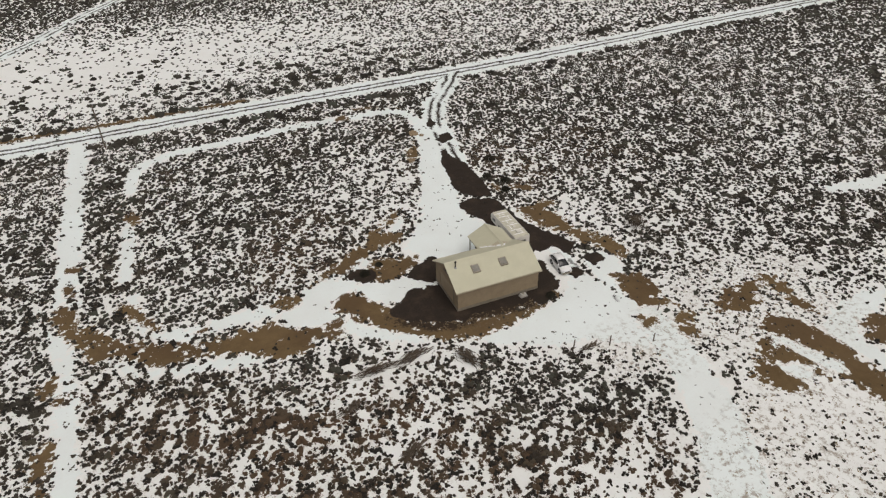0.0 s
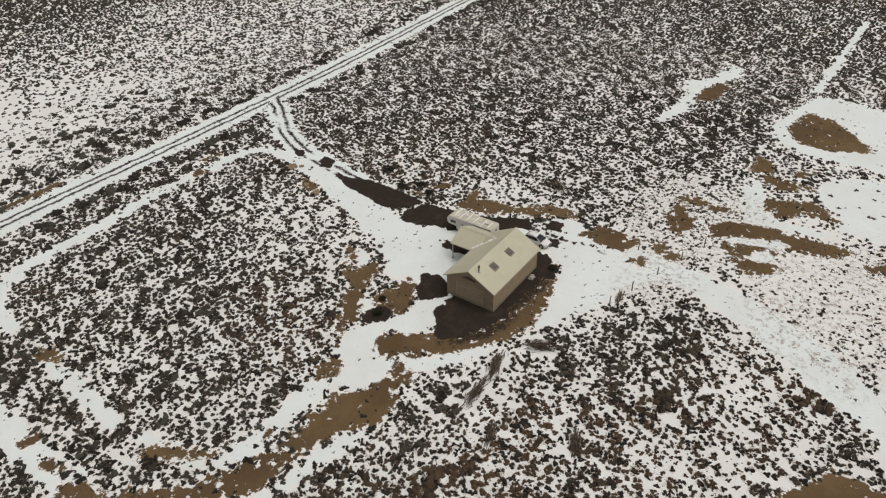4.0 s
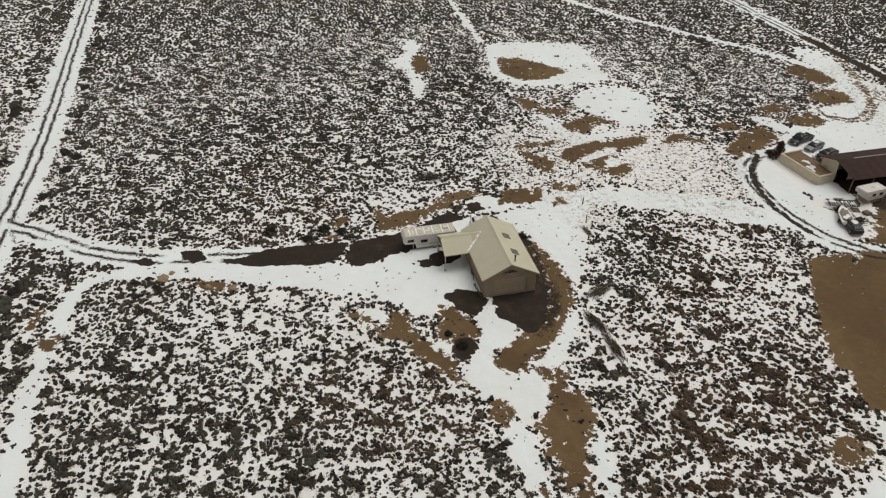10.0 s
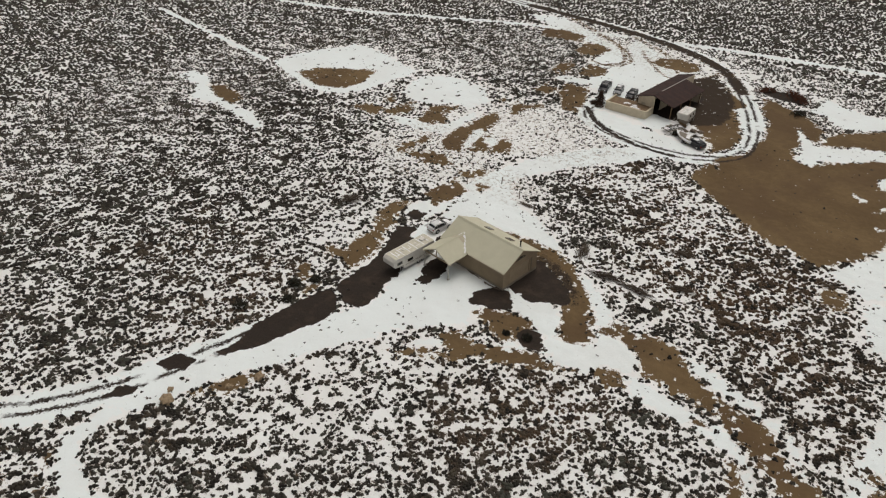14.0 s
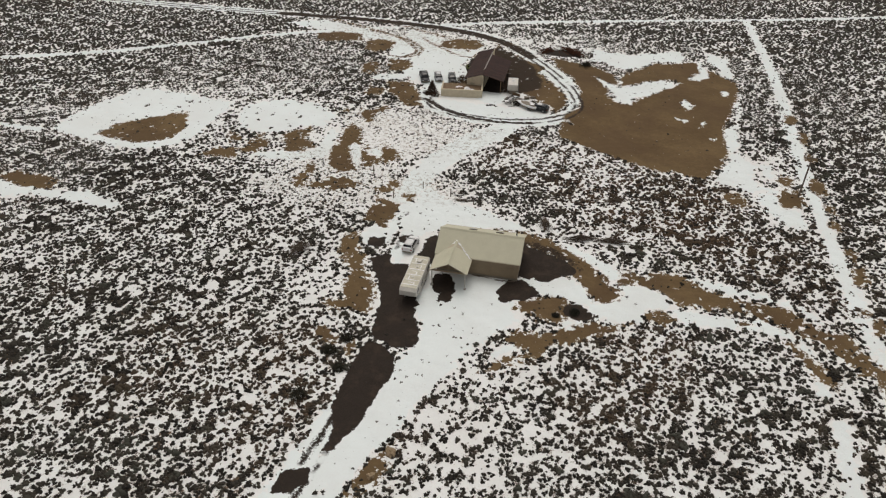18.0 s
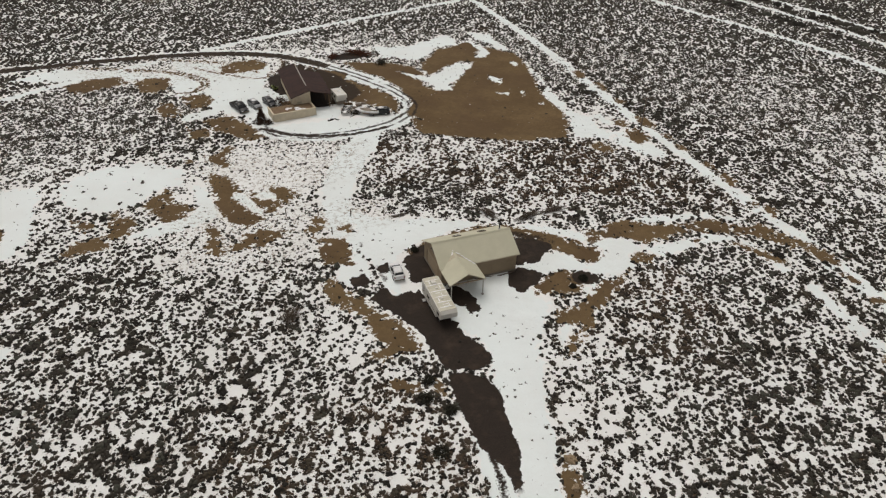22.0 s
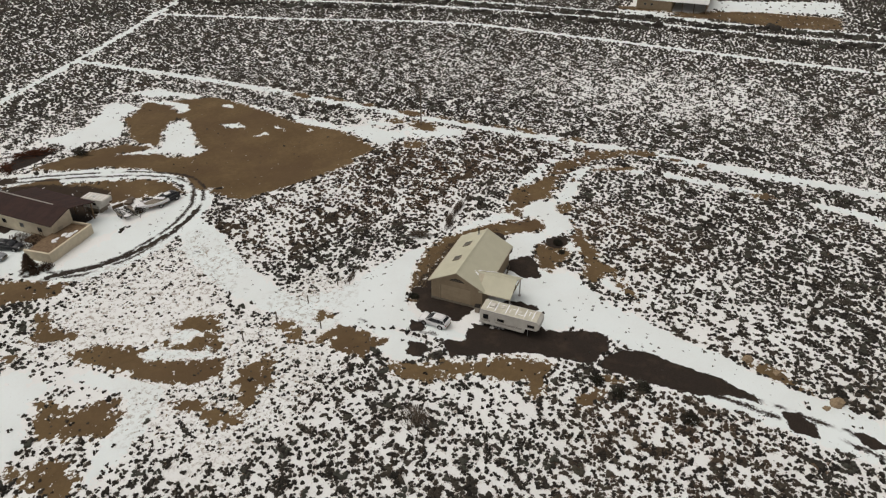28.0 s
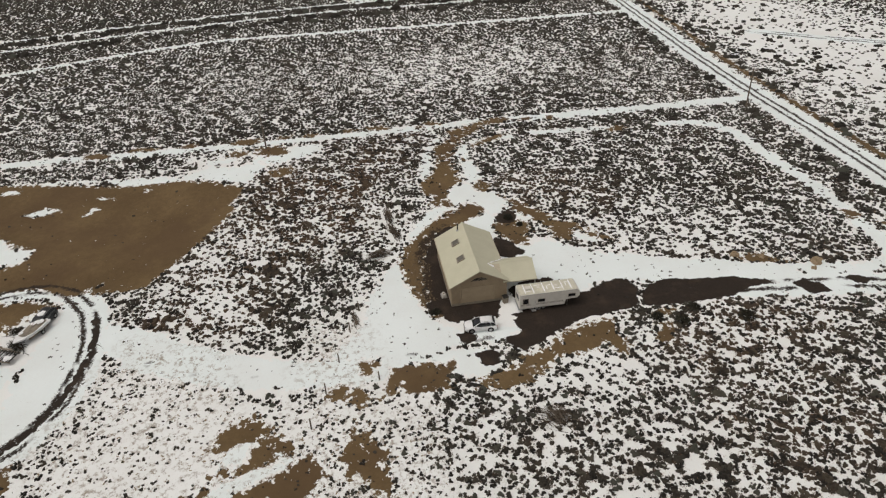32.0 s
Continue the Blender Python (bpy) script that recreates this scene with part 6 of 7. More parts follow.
def camping_trailer():
    """Fifth-wheel trailer: low rear body, raised nose to the south."""
    zg = float(terrain(-8.2, -8.6))
    c = thing("camping_trailer", -8.2, -8.6, zg, -0.5, "cream fifth-wheel camping trailer with snow ribs on its roof", "trailer")
    w, y0, y1, top, nose = 1.22, -4.15, 3.95, 2.72, -2.15
    body = part("body", prism([(y1, 0.48), (nose, 0.48), (nose - 0.15, 1.22), (y0 + 0.35, 1.30), (y0, 1.62), (y0 + 0.02, 2.35), (y0 + 0.38, top), (y1 - 0.08, top), (y1, top - 0.12)], "x", -w, w, bevel=0.035), "fibreglass", c)
    roof = part("roof", prism([(-w + 0.03, top - 0.01), (w - 0.03, top - 0.01), (w - 0.25, top + 0.06), (-w + 0.25, top + 0.06)], "y", y0 + 0.4, y1 - 0.05), "trailer_roof", c, "dusty tan rubber roof")
    rng = random.Random(3)
    for i, yy in enumerate((3.1, 2.0, 0.55, -0.75, -1.95, -3.05)):
        s = part("snow_rib", lump(1.08, 0.09, 0.05, 0.3, i + 1, 2, (rng.uniform(-0.05, 0.05), yy, top + 0.06)), "snow", roof, "thin band of snow across the roof")
    for i, (xx, yy, sx, sy) in enumerate(((-0.55, 2.55, 0.10, 0.45), (0.1, 2.5, 0.42, 0.07), (0.55, 1.3, 0.07, 0.55), (-0.2, 0.1, 0.5, 0.08), (0.3, -0.2, 0.07, 0.4), (-0.5, -1.4, 0.09, 0.5), (0.0, -2.5, 0.45, 0.08), (0.5, -2.6, 0.08, 0.35))):
        part("snow_rib", lump(sx, sy, 0.04, 0.4, i + 9, 1, (xx, yy, top + 0.06)), "snow", roof)
    for yy in (1.2, -1.2):
        part("roof_vent", box(-0.2, 0.2, yy - 0.2, yy + 0.2, top + 0.05, top + 0.17, 0.03), "fibreglass", roof)
    part("air_conditioner", box(-0.35, 0.35, 2.2, 3.0, top + 0.05, top + 0.30, 0.08), "fibreglass", roof)
    for sx in (-1, 1):
        x0, x1 = sx * w - 0.004, sx * (w + 0.02)
        wins = ((3.55, 2.75, 1.25, 2.1), (1.55, 0.55, 1.35, 1.85), (-2.55, -3.55, 1.62, 2.12)) if sx < 0 else ((3.3, 2.1, 1.3, 2.0), (-0.4, -1.5, 1.35, 1.9), (-2.5, -3.5, 1.62, 2.12))
        for a, b, z0, z1 in wins:
            f = part("window", box(min(x0, x1), max(x0, x1), b, a, z0, z1, 0.008), "stripe", c, "dark trailer window")
            part("pane", box(sx * (w + 0.012) - 0.01, sx * (w + 0.012) + 0.016, b + 0.06, a - 0.06, z0 + 0.06, z1 - 0.06), "glass", f)
        for z in (0.98, 1.12):
            part("stripe", box(min(sx * (w - 0.002), sx * (w + 0.008)), max(sx * (w - 0.002), sx * (w + 0.008)), nose + 0.2, y1 - 0.2, z, z + 0.05), "stripe", body, "dull brown stripe")
        part("corner_trim", box(min(sx * (w - 0.01), sx * (w + 0.02)), max(sx * (w - 0.01), sx * (w + 0.02)), y0 + 0.4, y1 - 0.05, top - 0.07, top - 0.02), "steel", body)
        for yy in (0.75, 1.65):
            wheel(c, sx * (w - 0.16), yy, 0.34, 0.34, 0.22)
        part("landing_leg", rod((sx * 0.85, nose - 0.45, 0.0), (sx * 0.85, nose - 0.45, 1.3), 0.055), "steel", c)
    door = part("entry_door", box(-w - 0.025, -w + 0.01, 1.75, 2.45, 0.62, 2.45, 0.01), "fibreglass", c, "cream entry door")
    part("handle", box(-w - 0.06, -w - 0.02, 1.83, 1.89, 1.35, 1.55), "steel", door)
    part("step", box(-w - 0.5, -w, 1.8, 2.4, 0.28, 0.34, 0.01), "steel", c)
    part("rear_window", box(-0.6, 0.6, y1 - 0.01, y1 + 0.02, 1.45, 2.1, 0.01), "glass", c)
    part("bumper", box(-w + 0.05, w - 0.05, y1, y1 + 0.14, 0.42, 0.54, 0.02), "steel", c)
    part("hitch_pin", rod((0, y0 + 0.75, 0.95), (0, y0 + 0.75, 1.32), 0.09), "steel", c)
    part("chassis", box(-0.9, 0.9, nose - 0.1, y1 - 0.05, 0.38, 0.50), "dark_gap", c)


camping_trailer()


# ---- the neighbour's barn and what stands round it ----
def barn():
    b = thing("barn", -11.6, 74.2, -0.42, 0, "cream barn with a dark brown metal roof and open bay", "barn")
    wl, wr, L, back, eave, ridge = 3.9, 4.8, 9.0, 4.6, 3.0, 4.3
    part("wall", box(-wl + 0.35, -wl + 0.5, -L + 0.4, L - 0.4, -0.2, eave + 0.08), "cream", b)
    part("wall", box(0.0, 0.15, -L + 3.5, L - 0.4, -0.2, ridge - 0.1), "cream", b)
    part("gable_wall", prism([(-wl + 0.5, -0.2), (0.3, -0.2), (0.3, ridge - 0.2), (0.0, ridge - 0.12), (-wl + 0.5, eave + 0.05)], "y", -L + 0.4, -L + 0.55), "cream", b, "cream gable wall")
    part("gable_wall", prism([(-wl + 0.5, -0.2), (0.0, -0.2), (0.0, ridge - 0.12), (-wl + 0.5, eave + 0.05)], "y", L - 0.55, L - 0.4), "cream", b)
    part("gable_wall", prism([(0.15, -0.2), (wr - 0.4, -0.2), (wr - 0.4, eave), (0.15, ridge - 0.15)], "y", back - 0.3, back - 0.15), "cream", b)
    for yy in (-6.0, -2.0, 2.0):
        win = part("window", box(-wl + 0.32, -wl + 0.36, yy, yy + 1.0, 1.0, 1.9), "trim", b)
        part("pane", box(-wl + 0.31, -wl + 0.318, yy + 0.08, yy + 0.92, 1.08, 1.82), "glass", win)
    for i in range(4):
        yy = -L + 0.4 + i * 4.2
        part("post", box(wr - 0.5, wr - 0.34, yy, yy + 0.16, -0.2, eave), "timber", b)
    part("beam", box(wr - 0.52, wr - 0.32, -L + 0.2, back - 0.2, eave - 0.12, eave + 0.02), "timber", b)
    for sgn, w, y1 in ((-1, wl, L), (1, wr, back)):
        roof = part("roof", prism([(0, ridge - 0.06), (sgn * (w + 0.2), eave - 0.05), (sgn * (w + 0.2), eave + 0.02), (0, ridge + 0.01)], "y", -L, y1), "barn_roof", b)
        n = int(round((y1 + L) / 0.9))
        for i in range(n):
            y0 = -L + i * (y1 + L) / n
            bm = prism([(0, ridge + 0.012), (sgn * (w + 0.22), eave + 0.02), (sgn * (w + 0.22), eave + 0.05), (0, ridge + 0.045)], "y", y0 + 0.01, y0 + 0.84)
            prism([(0, ridge + 0.012), (sgn * (w + 0.22), eave + 0.02), (sgn * (w + 0.22), eave + 0.062), (0, ridge + 0.057)], "y", y0 + 0.84, y0 + 0.9, bm)
            part("roof_panel", bm, "barn_roof", roof)
    part("ridge_cap", prism([(-0.14, ridge + 0.03), (0.14, ridge + 0.03), (0, ridge + 0.13)], "y", -L + 3.4, L - 2.6), "concrete", b, "dull grey metal ridge cap")
    part("shop_door", box(-wl + 1.2, -wl + 2.2, -L + 0.37, -L + 0.41, 0.0, 2.05), "trim", b)
    part("porch_deck", box(-wl - 1.8, -wl + 0.3, -L + 0.5, -L + 5.0, -0.1, 0.5, 0.03), "timber", b, "brown side porch")


barn()


def yard_wall():
    """Low cream enclosure in front of the barn, with a mud-brown court behind."""
    a = thing("courtyard_wall", -15.6, 61.6, -0.5, 7, "low cream wall round a brown courtyard", "wall")
    for x0, x1, y0, y1, h in ((-4.7, 4.7, -0.12, 0.12, 1.75), (-4.7, -4.46, 0.12, 4.6, 1.75), (4.46, 4.7, 0.12, 3.6, 1.75)):
        p = part("panel", box(x0, x1, y0, y1, -0.2, h, 0.02), "cream", a)
        part("coping", box(x0 - 0.05, x1 + 0.05, y0 - 0.05, y1 + 0.05, h, h + 0.09, 0.015), "cream", p)
    part("deck", box(-4.4, 4.4, 0.15, 4.4, 0.2, 1.55, 0.05), "timber", a, "brown deck behind the wall")
    rng = random.Random(12)
    for i in range(7):
        part("snow_patch", lump(rng.uniform(0.3, 0.8), rng.uniform(0.2, 0.45), 0.10, 0.35, i + 2, 2, (rng.uniform(-1.5, 3.0), rng.uniform(1.0, 2.6), 1.57)), "snow", a, "snow left on the deck")


yard_wall()
road_car("pickup", -26.4, 69.9, -160, "black_paint", "black pickup truck parked on snow near the barn", 5.9, 2.0, 1.85, True, group="cars by the barn")
road_car("hatchback", -23.0, 70.3, -160, "grey_paint", "grey hatchback dusted with snow near the barn", 4.2, 1.75, 1.5, False, 0.9, group="cars by the barn")
road_car("sedan", -19.7, 70.6, -165, "black_paint", "dark sedan parked beside the barn wall", 4.6, 1.8, 1.48, group="cars by the barn")


def camper():
    """A tall white box body with a shelf over the cab end, on its own legs."""
    c = thing("truck_camper", -4.6, 67.6, float(terrain(-4.6, 67.6)), 96, "white boxy truck camper with snow on its roof beside the barn", "camper")
    part("body", prism([(-1.7, 0.9), (1.8, 0.9), (1.9, 1.5), (1.9, 2.62), (-2.5, 2.62), (-2.6, 2.3), (-2.5, 1.75), (-1.75, 1.6)], "y", -1.15, 1.15, bevel=0.05), "fibreglass", c)
    part("base", box(-1.5, 1.5, -0.85, 0.85, 0.0, 0.9, 0.03), "stripe", c)
    for side in (-1, 1):
        for x0 in (-1.1, 0.4):
            win = part("window", box(x0, x0 + 0.75, side * 1.16 - 0.02, side * 1.16 + 0.02, 1.55, 2.1), "stripe", c)
            part("pane", box(x0 + 0.07, x0 + 0.68, side * 1.185 - 0.01, side * 1.185 + 0.01, 1.62, 2.03), "glass", win)
        for z in (1.2, 1.36):
            part("stripe", box(-1.6, 1.8, side * 1.155 - 0.006, side * 1.155 + 0.006, z, z + 0.05), "stripe", c, "dull grey stripe")
        for x0 in (-1.4, 1.5):
            part("jack_leg", rod((x0, side * 1.22, 0.0), (x0, side * 1.22, 1.5), 0.045), "steel", c)
    part("entry_door", box(1.89, 1.925, -0.3, 0.35, 0.95, 2.4, 0.01), "white_metal", c, "white entry door")
    part("roof_vent", box(-0.3, 0.2, -0.25, 0.25, 2.62, 2.76, 0.04), "white_metal", c)
    for i in range(6):
        part("snow_rib", lump(0.10, 0.95, 0.05, 0.3, i, 1, (-2.1 + i * 0.75, 0, 2.63)), "snow", c, "thin band of snow across the roof")


camper()


def boat():
    c = thing("boat", -0.2, 59.2, float(terrain(-0.2, 59.2)), 62, "old white boat on a low trailer, partly snowed in", "boat")
    secs = []
    for y, hw, zb in ((-2.6, 0.95, 0.55), (-1.0, 1.05, 0.45), (0.8, 0.95, 0.5), (2.0, 0.55, 0.7), (2.8, 0.08, 1.0)):
        secs.append([(-hw, y, 1.15), (-hw * 0.75, y, zb + 0.15), (0, y, zb), (hw * 0.75, y, zb + 0.15), (hw, y, 1.15), (0, y, 1.12)])
    part("hull", loft(secs), "car_paint", c)
    part("cover", lump(0.8, 1.9, 0.35, 0.25, 2, 2, (0, -0.4, 1.15)), "stripe", c)
    part("frame", box(-0.08, 0.08, -2.6, 3.4, 0.3, 0.42), "steel", c)
    for sx in (-1, 1):
        wheel(c, sx * 0.95, -0.9, 0.3, 0.3, 0.18)
        part("bunk", box(sx * 0.6 - 0.05, sx * 0.6 + 0.05, -2.2, 1.0, 0.4, 0.62), "timber", c)
    rng = random.Random(2)
    for i in range(4):
        part("snow_patch", lump(rng.uniform(0.2, 0.45), rng.uniform(0.3, 0.6), 0.1, 0.3, i, 1, (rng.uniform(-0.4, 0.4), rng.uniform(-1.8, 1.2), 1.45)), "snow", c)


boat()
road_car("wagon", 2.3, 58.6, 75, "black_paint", "black wagon half buried among yard clutter", 4.7, 1.82, 1.55, False, 0.9, group="cars by the barn")


def pallets():
    rng = random.Random(31)
    for k in range(3):
        x, y = -2.2 + 1.3 * k, 63.4 + 0.9 * k + rng.uniform(-0.3, 0.3)
        p = thing("pallet_stack", x, y, float(terrain(x, y)), rng.uniform(-25, 25), "stack of weathered wooden pallets on snow", "pallets", "pallet stacks")
        for j in range(2 + k % 2):
            z = 0.15 * j
            for i in range(6):
                part("slat", box(-0.55, 0.55, -0.6 + i * 0.2, -0.47 + i * 0.2, z + 0.10, z + 0.125), "dead_wood", p)
            for xx in (-0.5, 0.0, 0.5):
                part("runner", box(xx - 0.04, xx + 0.04, -0.6, 0.6, z, z + 0.10), "timber", p)


pallets()


def leafy_tree(name, x, y, h, label, material, seed):
    c = thing(name, x, y, float(terrain(x, y)), 0, label, "tree")
    rng = random.Random(seed)
    trunk = rod((0, 0, -0.1), (0.05, 0.03, h * 0.9), 0.09, 0.02, 7)
    for i in range(9):
        a, z = rng.uniform(0, 6.28), h * rng.uniform(0.15, 0.8)
        L = (h - z) * 0.38
        rod((0, 0, z), (L * math.cos(a), L * math.sin(a), z + 0.1), 0.03, 0.008, 5, trunk)
    part("trunk", trunk, "pole", c)
    bm = bmesh.new()
    for i in range(700):
        z = h * rng.uniform(0.04, 1.0)
        R = (h - z) * 0.44 + 0.05
        a, r = rng.uniform(0, 6.28), R * rng.uniform(0.35, 1.1)
        p = Vector((r * math.cos(a), r * math.sin(a), z))
        s = rng.uniform(0.14, 0.28)
        d1 = Vector((math.cos(a), math.sin(a), rng.uniform(-0.6, 0.1))).normalized() * s * 1.6
        d2 = Vector((-math.sin(a), math.cos(a), rng.uniform(-0.3, 0.3))).normalized() * s * 0.6
        bm.faces.new([bm.verts.new(q) for q in (p - d1 * 0.4 - d2, p - d1 * 0.4 + d2, p + d1)])
    part("crown", bm, material, c)


leafy_tree("small_conifer", -22.7, 62.6, 2.8, "small brown conical evergreen beside the courtyard wall", "dry_needle", 4)


# ---- posts, poles, brush heaps, rocks ----
def utility_pole(x, y, h, arm):
    z = float(terrain(x, y))
    c = thing("utility_pole", x, y, z, arm, "tall weathered wooden utility pole in the snow", "pole", "utility poles")
    part("shaft", rod((0, 0, -0.3), (0, 0, h), 0.16, 0.11, 10), "pole", c)
    a = part("crossarm", box(-1.1, 1.1, -0.06, 0.06, h - 0.55, h - 0.42), "pole", c)
    for xx in (-1.0, -0.4, 0.4, 1.0):
        part("insulator", rod((xx, 0, h - 0.42), (xx, 0, h - 0.25), 0.05, 0.04, 8), "steel", a)


utility_pole(48.4, -69.0, 8.6, 85)
utility_pole(51.4, 31.2, 8.2, 5)


def fence_posts():
    rng = random.Random(6)
    for x, y in ((-14.0, 19.2), (-8.6, 17.6), (-19.2, 20.9), (-24.3, 22.6), (-18.2, 14.6), (-4.2, 16.2)):
        c = thing("fence_post", x, y, float(terrain(x, y)), rng.uniform(0, 90), "weathered wooden fence post standing in snow", "post", "fence posts")
        part("shaft", rod((0, 0, -0.2), (rng.uniform(-0.08, 0.08), rng.uniform(-0.08, 0.08), rng.uniform(1.3, 1.75)), 0.09, 0.075, 8), "pole", c)
        part("brace", rod((0.05, 0.0, 0.1), (0.35, 0.2, 0.5), 0.03, 0.02, 5), "dead_wood", c)


fence_posts()


def brush_pile(x, y, sx, sy, h, n, seed, label, material="dead_wood", turn=None):
    rng = random.Random(seed)
    c = thing("brush_pile", x, y, float(terrain(x, y)), rng.uniform(0, 180) if turn is None else turn, label, "brush pile", "brush piles")
    bm = bmesh.new()
    for k in range(3):
        for i in range(n // 3):
            a = rng.gauss(0.0, 0.5 if turn is None else 0.22)
            px, py = rng.gauss(0, sx * 0.4), rng.gauss(0, sy * 0.35)
            L = rng.uniform(0.6, 1.7)
            z = max(0.05, h * (1 - (px / sx) ** 2 - (py / sy) ** 2) * rng.uniform(0.2, 1.0))
            d = Vector((math.cos(a), math.sin(a), rng.uniform(-0.25, 0.35))) * L / 2
            rod(Vector((px, py, z)) - d, Vector((px, py, z)) + d, rng.uniform(0.03, 0.07), 0.015, 4, bm)
    tagged(part("tangle", bm, material, c), "", "", "", "stuff")


brush_pile(19.8, 9.9, 2.9, 0.9, 0.7, 150, 1, "long grey row of cut dead branches among sagebrush", turn=6)
brush_pile(14.8, 9.6, 2.9, 0.9, 0.7, 150, 2, "long grey row of cut dead branches among sagebrush", turn=14)
brush_pile(8.5, 12.6, 2.4, 1.3, 0.9, 150, 3, "tangled brown heap of branches beside the bare ground", turn=110)
brush_pile(24.0, 14.7, 2.0, 0.8, 0.6, 100, 12, "short grey row of cut dead branches among sagebrush", turn=18)
brush_pile(19.8, 22.9, 2.2, 0.8, 0.6, 100, 13, "short grey row of cut dead branches among sagebrush", turn=25)
brush_pile(-6.0, 16.8, 2.0, 0.6, 0.3, 40, 14, "few pale sticks lying on thawed soil", turn=10)
brush_pile(-28.1, -3.8, 2.1, 1.9, 0.9, 150, 4, "low round heap of grey dead branches")
brush_pile(-2.2, 60.6, 1.8, 1.2, 0.8, 90, 8, "dark heap of scrap wood and pipes in the yard", "twig")
brush_pile(1.0, 61.4, 1.5, 1.2, 0.9, 90, 9, "dark heap of scrap wood and pipes in the yard", "twig")
brush_pile(7.2, 96.6, 5.6, 2.6, 0.9, 330, 6, "large rusty brown heap of debris and branches", "rust_brush")
brush_pile(0.6, 95.8, 3.6, 2.0, 0.7, 180, 7, "rusty brown heap of debris and branches", "rust_brush")


brush_pile(11.0, 88.2, 2.0, 1.6, 0.9, 150, 11, "low dark heap of scrap at the field edge", "twig")


def rocks():
    rng = random.Random(9)
    for x, y, s in ((-7.6, -48.0, 0.95), (-3.4, -38.1, 0.7), (-4.6, -41.5, 0.5), (-8.9, -46.8, 0.45)):
        c = thing("boulder", x, y, float(terrain(x, y)), rng.uniform(0, 360), "tan weathered boulder beside the driveway", "boulder", "boulders")
        part("stone", lump(s, s * 0.75, s * 0.6, 0.3, int(x * 3), 3, (0, 0, s * 0.12)), "rock", c)


rocks()


def rubble():
    """Loose stones and clods along the thawed ring round the house."""
    rng = np.random.RandomState(83)
    a = rng.uniform(-0.35, 2.75, 900)
    x = (10.6 + rng.normal(0, 1.3, a.size)) * np.cos(a) + 1.2
    y = (7.2 + rng.normal(0, 0.9, a.size)) * np.sin(a)
    w, d, s = zones_at(x, y)
    keep = (d > 0.35) & (w < 0.6) & (np.maximum(np.abs(x) - 6.3, np.abs(y) - 4.2) > 0)
    x, y = x[keep], y[keep]
    ob = heap_mesh("rubble", x, y, rng.uniform(0.04, 0.12, x.size), 0 * x, 0 * x, rng, (1, 6, 2, 0), "clod", 0.9)
    tagged(ob, "loose tan stones and clods along the bare ring", "rubble", "", "stuff")


rubble()


def big_shrubs():
    rng = random.Random(77)
    for x, y, s in ((14.9, -9.0, 0.75), (12.4, -10.3, 0.5), (-14.2, -21.5, 0.9), (-15.6, -24.3, 1.0), (-13.4, -27.0, 0.8), (-16.6, -32.5, 1.1), (-6.9, 6.1, 0.6), (-17.2, 71.2, 1.6), (-17.0, 68.4, 1.8), (-18.2, 66.6, 1.4), (-21.6, 60.6, 1.1), (-23.3, 61.0, 0.8)):
        c = thing("shrub", x, y, float(terrain(x, y)), rng.uniform(0, 360), "rounded dark shrub standing over thawed soil", "shrub", "shrubs by the yard")
        stems, leaves = bmesh.new(), bmesh.new()
        for i in range(12):
            a, e = rng.uniform(0, 6.283), rng.uniform(0.4, 1.4)
            rod((0, 0, -0.05), (0.8 * s * math.cos(a) * math.cos(e), 0.8 * s * math.sin(a) * math.cos(e), 0.75 * s * math.sin(e)), 0.03, 0.008, 4, stems)
        for i in range(520):
            a, e, r = rng.uniform(0, 6.283), math.asin(rng.uniform(0.0, 1.0)), s * rng.uniform(0.35, 1.0) ** 0.6 * (1 + 0.18 * math.sin(3 * i))
            q = Vector((r * math.cos(a) * math.cos(e), r * math.sin(a) * math.cos(e), 0.8 * r * math.sin(e) + 0.03))
            u = Vector((rng.gauss(0, 1), rng.gauss(0, 1), rng.gauss(0, 1))).normalized() * rng.uniform(0.07, 0.17)
            v = u.cross(Vector((rng.gauss(0, 1), rng.gauss(0, 1), 1.0))).normalized() * 0.08
            leaves.faces.new([leaves.verts.new(w) for w in (q - v, q + v, q + u * 1.7)])
        part("stems", stems, "twig", c)
        part("crown", leaves, "dry_needle" if y > 60 else "shrub", c)


big_shrubs()


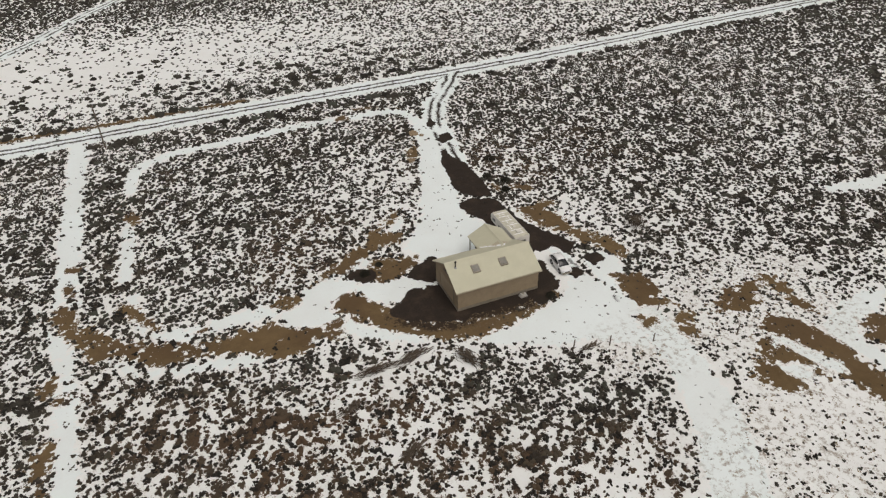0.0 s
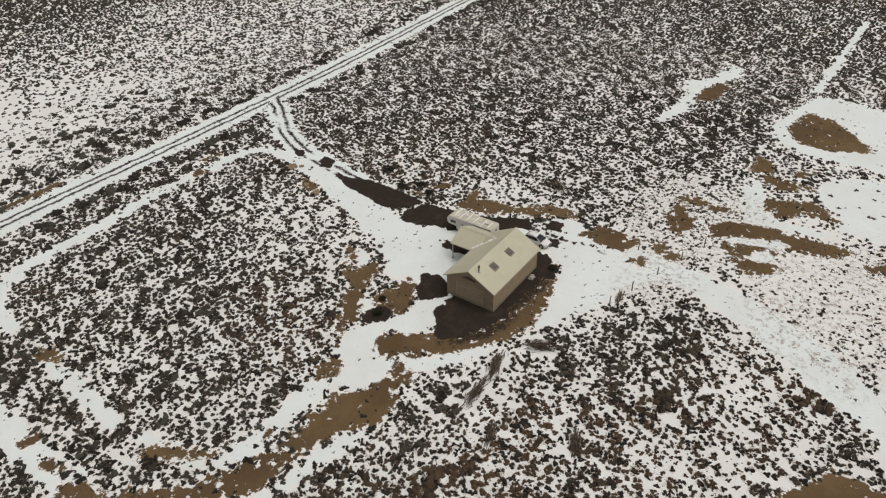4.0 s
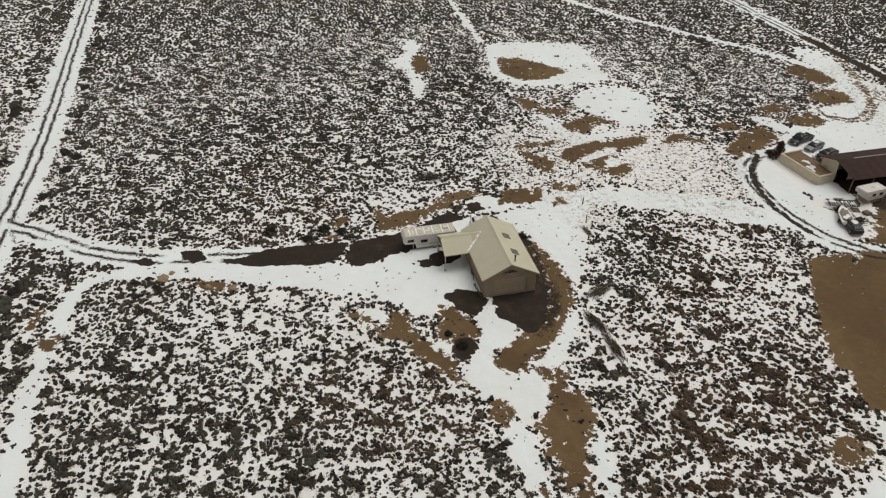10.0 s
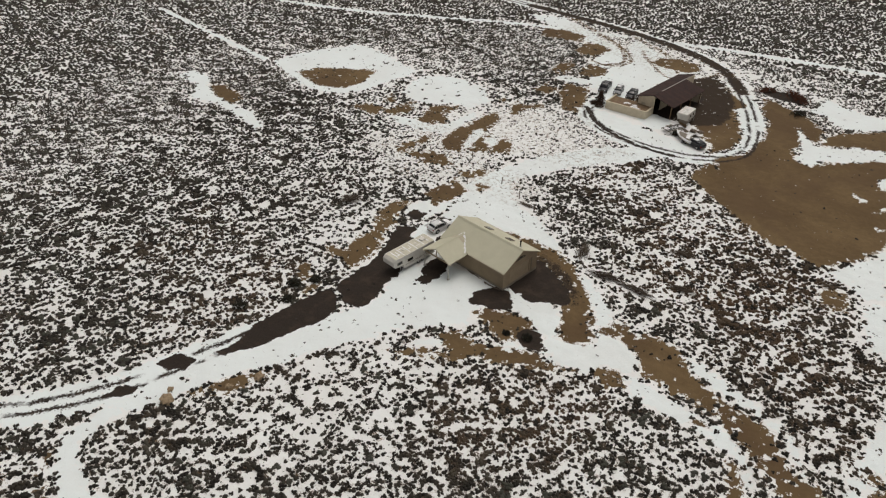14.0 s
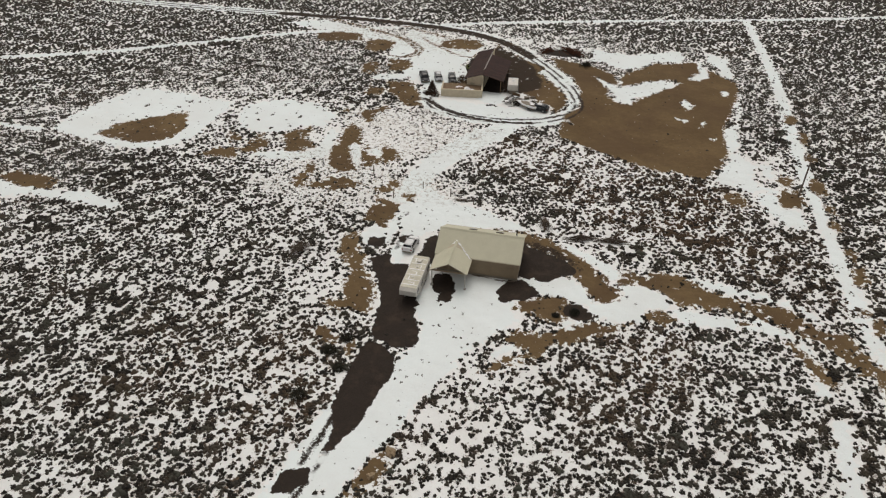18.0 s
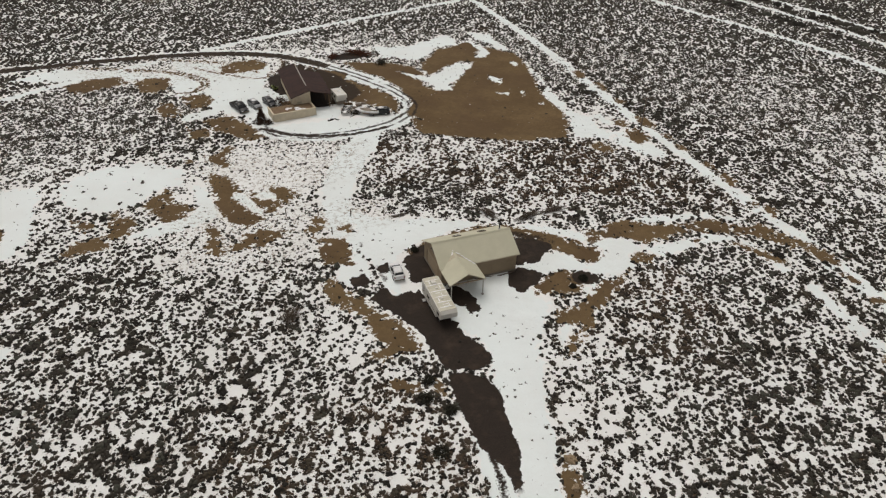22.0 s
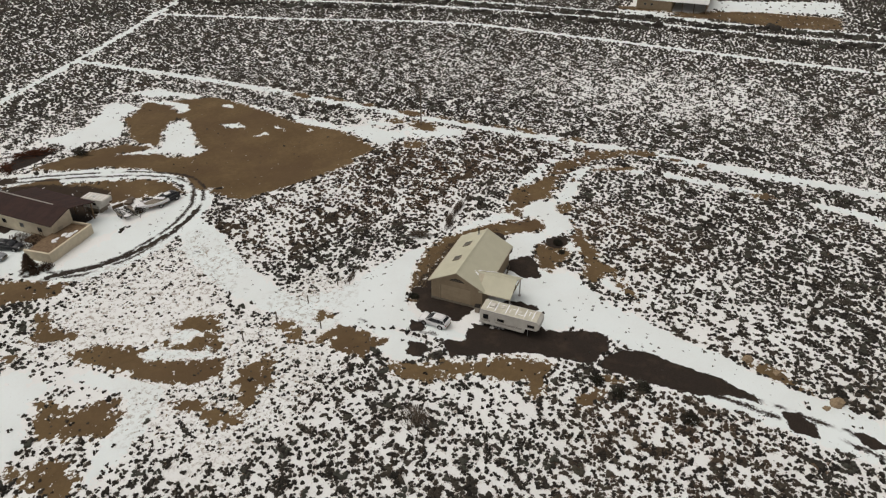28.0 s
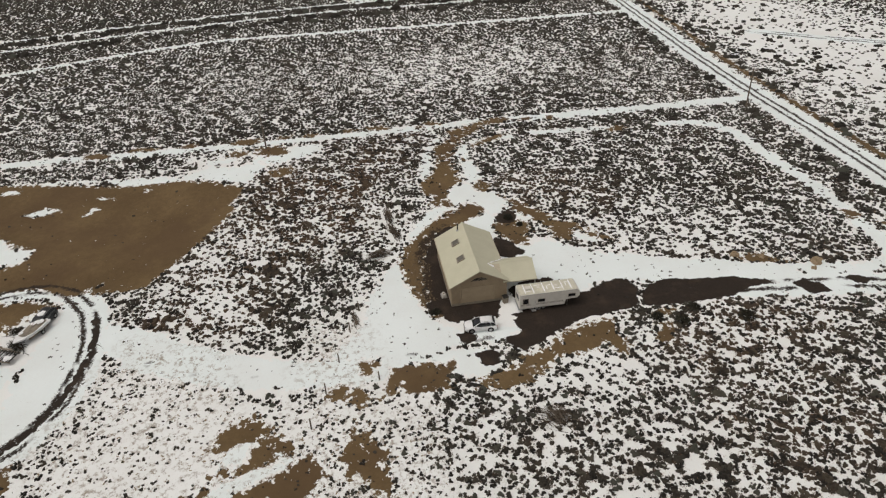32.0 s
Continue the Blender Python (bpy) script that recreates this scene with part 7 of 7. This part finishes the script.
# ---- the distant metal building ----
def far_building():
    b = thing("metal_building", 182.0, -6.5, float(terrain(182.0, -6.5)), 0, "long beige shed with a pale metal roof and open bay", "shed")
    part("wall", box(-7.0, -6.85, -0.2, 11.5, -0.2, 3.2), "siding", b)
    part("wall", box(16.85, 17.0, -11.5, 11.5, -0.2, 3.2), "siding", b)
    part("wall", box(-6.85, 16.85, 11.35, 11.5, -0.2, 3.4), "siding", b)
    part("wall", box(-6.85, 16.85, -11.5, -11.35, -0.2, 3.4), "siding", b)
    part("wall", box(-6.85, 16.85, -0.35, -0.2, -0.2, 3.4), "siding", b)
    for y in (-11.4, -7.6, -3.8):
        part("post", box(-7.0, -6.8, y, y + 0.2, -0.2, 3.2), "timber", b)
    for y in (6.0, 8.2):
        w = part("window", box(-7.04, -6.99, y, y + 0.9, 1.3, 2.1), "trim", b)
        part("pane", box(-7.06, -7.045, y + 0.07, y + 0.83, 1.37, 2.03), "glass", w)
    roof = part("roof", prism([(-7.6, 3.15), (5, 6.0), (17.6, 3.15), (17.6, 3.22), (5, 6.07), (-7.6, 3.22)], "y", -12.0, 12.0), "white_metal", b)
    for sgn in (-1, 1):
        for i in range(24):
            y0 = -12 + i
            part("roof_panel", prism([(5, 6.075), (5 + sgn * 12.62, 3.22), (5 + sgn * 12.62, 3.27), (5, 6.125)], "y", y0 + 0.03, y0 + 0.97), "white_metal", roof)


far_building()


def yard_tractor(x, y, turn):
    """A small machine parked by the barn's wall."""
    c = thing("garden_tractor", x, y, float(terrain(x, y)), turn, "small green garden tractor parked by the barn wall", "tractor")
    part("bonnet", loft([[(-0.30, 0.2, 0.45), (-0.32, 0.2, 0.85), (0, 0.2, 0.95), (0.32, 0.2, 0.85), (0.30, 0.2, 0.45)], [(-0.26, 1.1, 0.45), (-0.27, 1.1, 0.74), (0, 1.1, 0.82), (0.27, 1.1, 0.74), (0.26, 1.1, 0.45)]]), "green_paint", c)
    part("deck", box(-0.45, 0.45, -0.9, 0.2, 0.38, 0.52, 0.04), "green_paint", c)
    seat = part("seat", box(-0.24, 0.24, -0.62, -0.16, 0.52, 0.68, 0.05), "dark_gap", c, "dark padded seat")
    part("backrest", box(-0.22, 0.22, -0.74, -0.62, 0.62, 1.0, 0.05), "dark_gap", seat)
    part("steering_wheel", rod((0, 0.14, 1.0), (0, 0.17, 1.03), 0.19, seg=16), "tyre", c)
    for sx in (-1, 1):
        part("mudguard", box(sx * 0.34, sx * 0.62, -0.85, -0.05, 0.66, 0.72, 0.03), "green_paint", c)
        wheel(c, sx * 0.5, -0.45, 0.32, 0.32, 0.24)
        wheel(c, sx * 0.42, 0.85, 0.22, 0.22, 0.16)


M["green_paint"] = worn("green_paint", (0.11, 0.13, 0.03), (0.17, 0.19, 0.05), 2, 0.45)
yard_tractor(-17.4, 79.0, 20)


def flat_trailer():
    """A bare ladder-frame trailer with cross slats, left standing in the yard."""
    c = thing("flatbed_trailer", -4.1, 62.0, float(terrain(-4.1, 62.0)), -20, "dark flatbed trailer with snow lying across its gapped planks", "trailer")
    for sx in (-1, 1):
        part("rail", box(sx * 0.95 - 0.06, sx * 0.95 + 0.06, -2.5, 2.3, 0.45, 0.60, 0.01), "stripe", c)
        part("drawbar", rod((sx * 0.8, 2.3, 0.52), (0, 3.5, 0.5), 0.05), "stripe", c)
        for yy in (-0.85, 0.0):
            wheel(c, sx * 1.12, yy, 0.32, 0.32, 0.2)
        part("mudguard", box(sx * 1.02, sx * 1.30, -1.25, 0.4, 0.68, 0.72, 0.015), "stripe", c)
    rng = random.Random(12)
    for i in range(12):
        y0 = -2.4 + i * 0.4 + rng.uniform(-0.03, 0.03)
        part("plank", box(-1.0, 1.0, y0, y0 + rng.uniform(0.16, 0.24), 0.60, 0.64, 0.006), "dark_gap", c)
        if i % 3 == 1:
            part("snow_rib", lump(0.65, 0.09, 0.05, 0.35, i, 1, (rng.uniform(-0.1, 0.1), y0 + 0.1, 0.65)), "snow", c, "strip of snow across the planks")
    for i in range(3):
        part("snow_patch", lump(rng.uniform(0.25, 0.5), rng.uniform(0.2, 0.5), 0.05, 0.4, i + 21, 2, (rng.uniform(-0.5, 0.5), -1.6 + 1.5 * i, 0.64)), "snow", c, "snow left on the planks")
    part("headboard", box(-1.0, 1.0, 2.24, 2.30, 0.60, 1.15, 0.01), "timber", c)


flat_trailer()
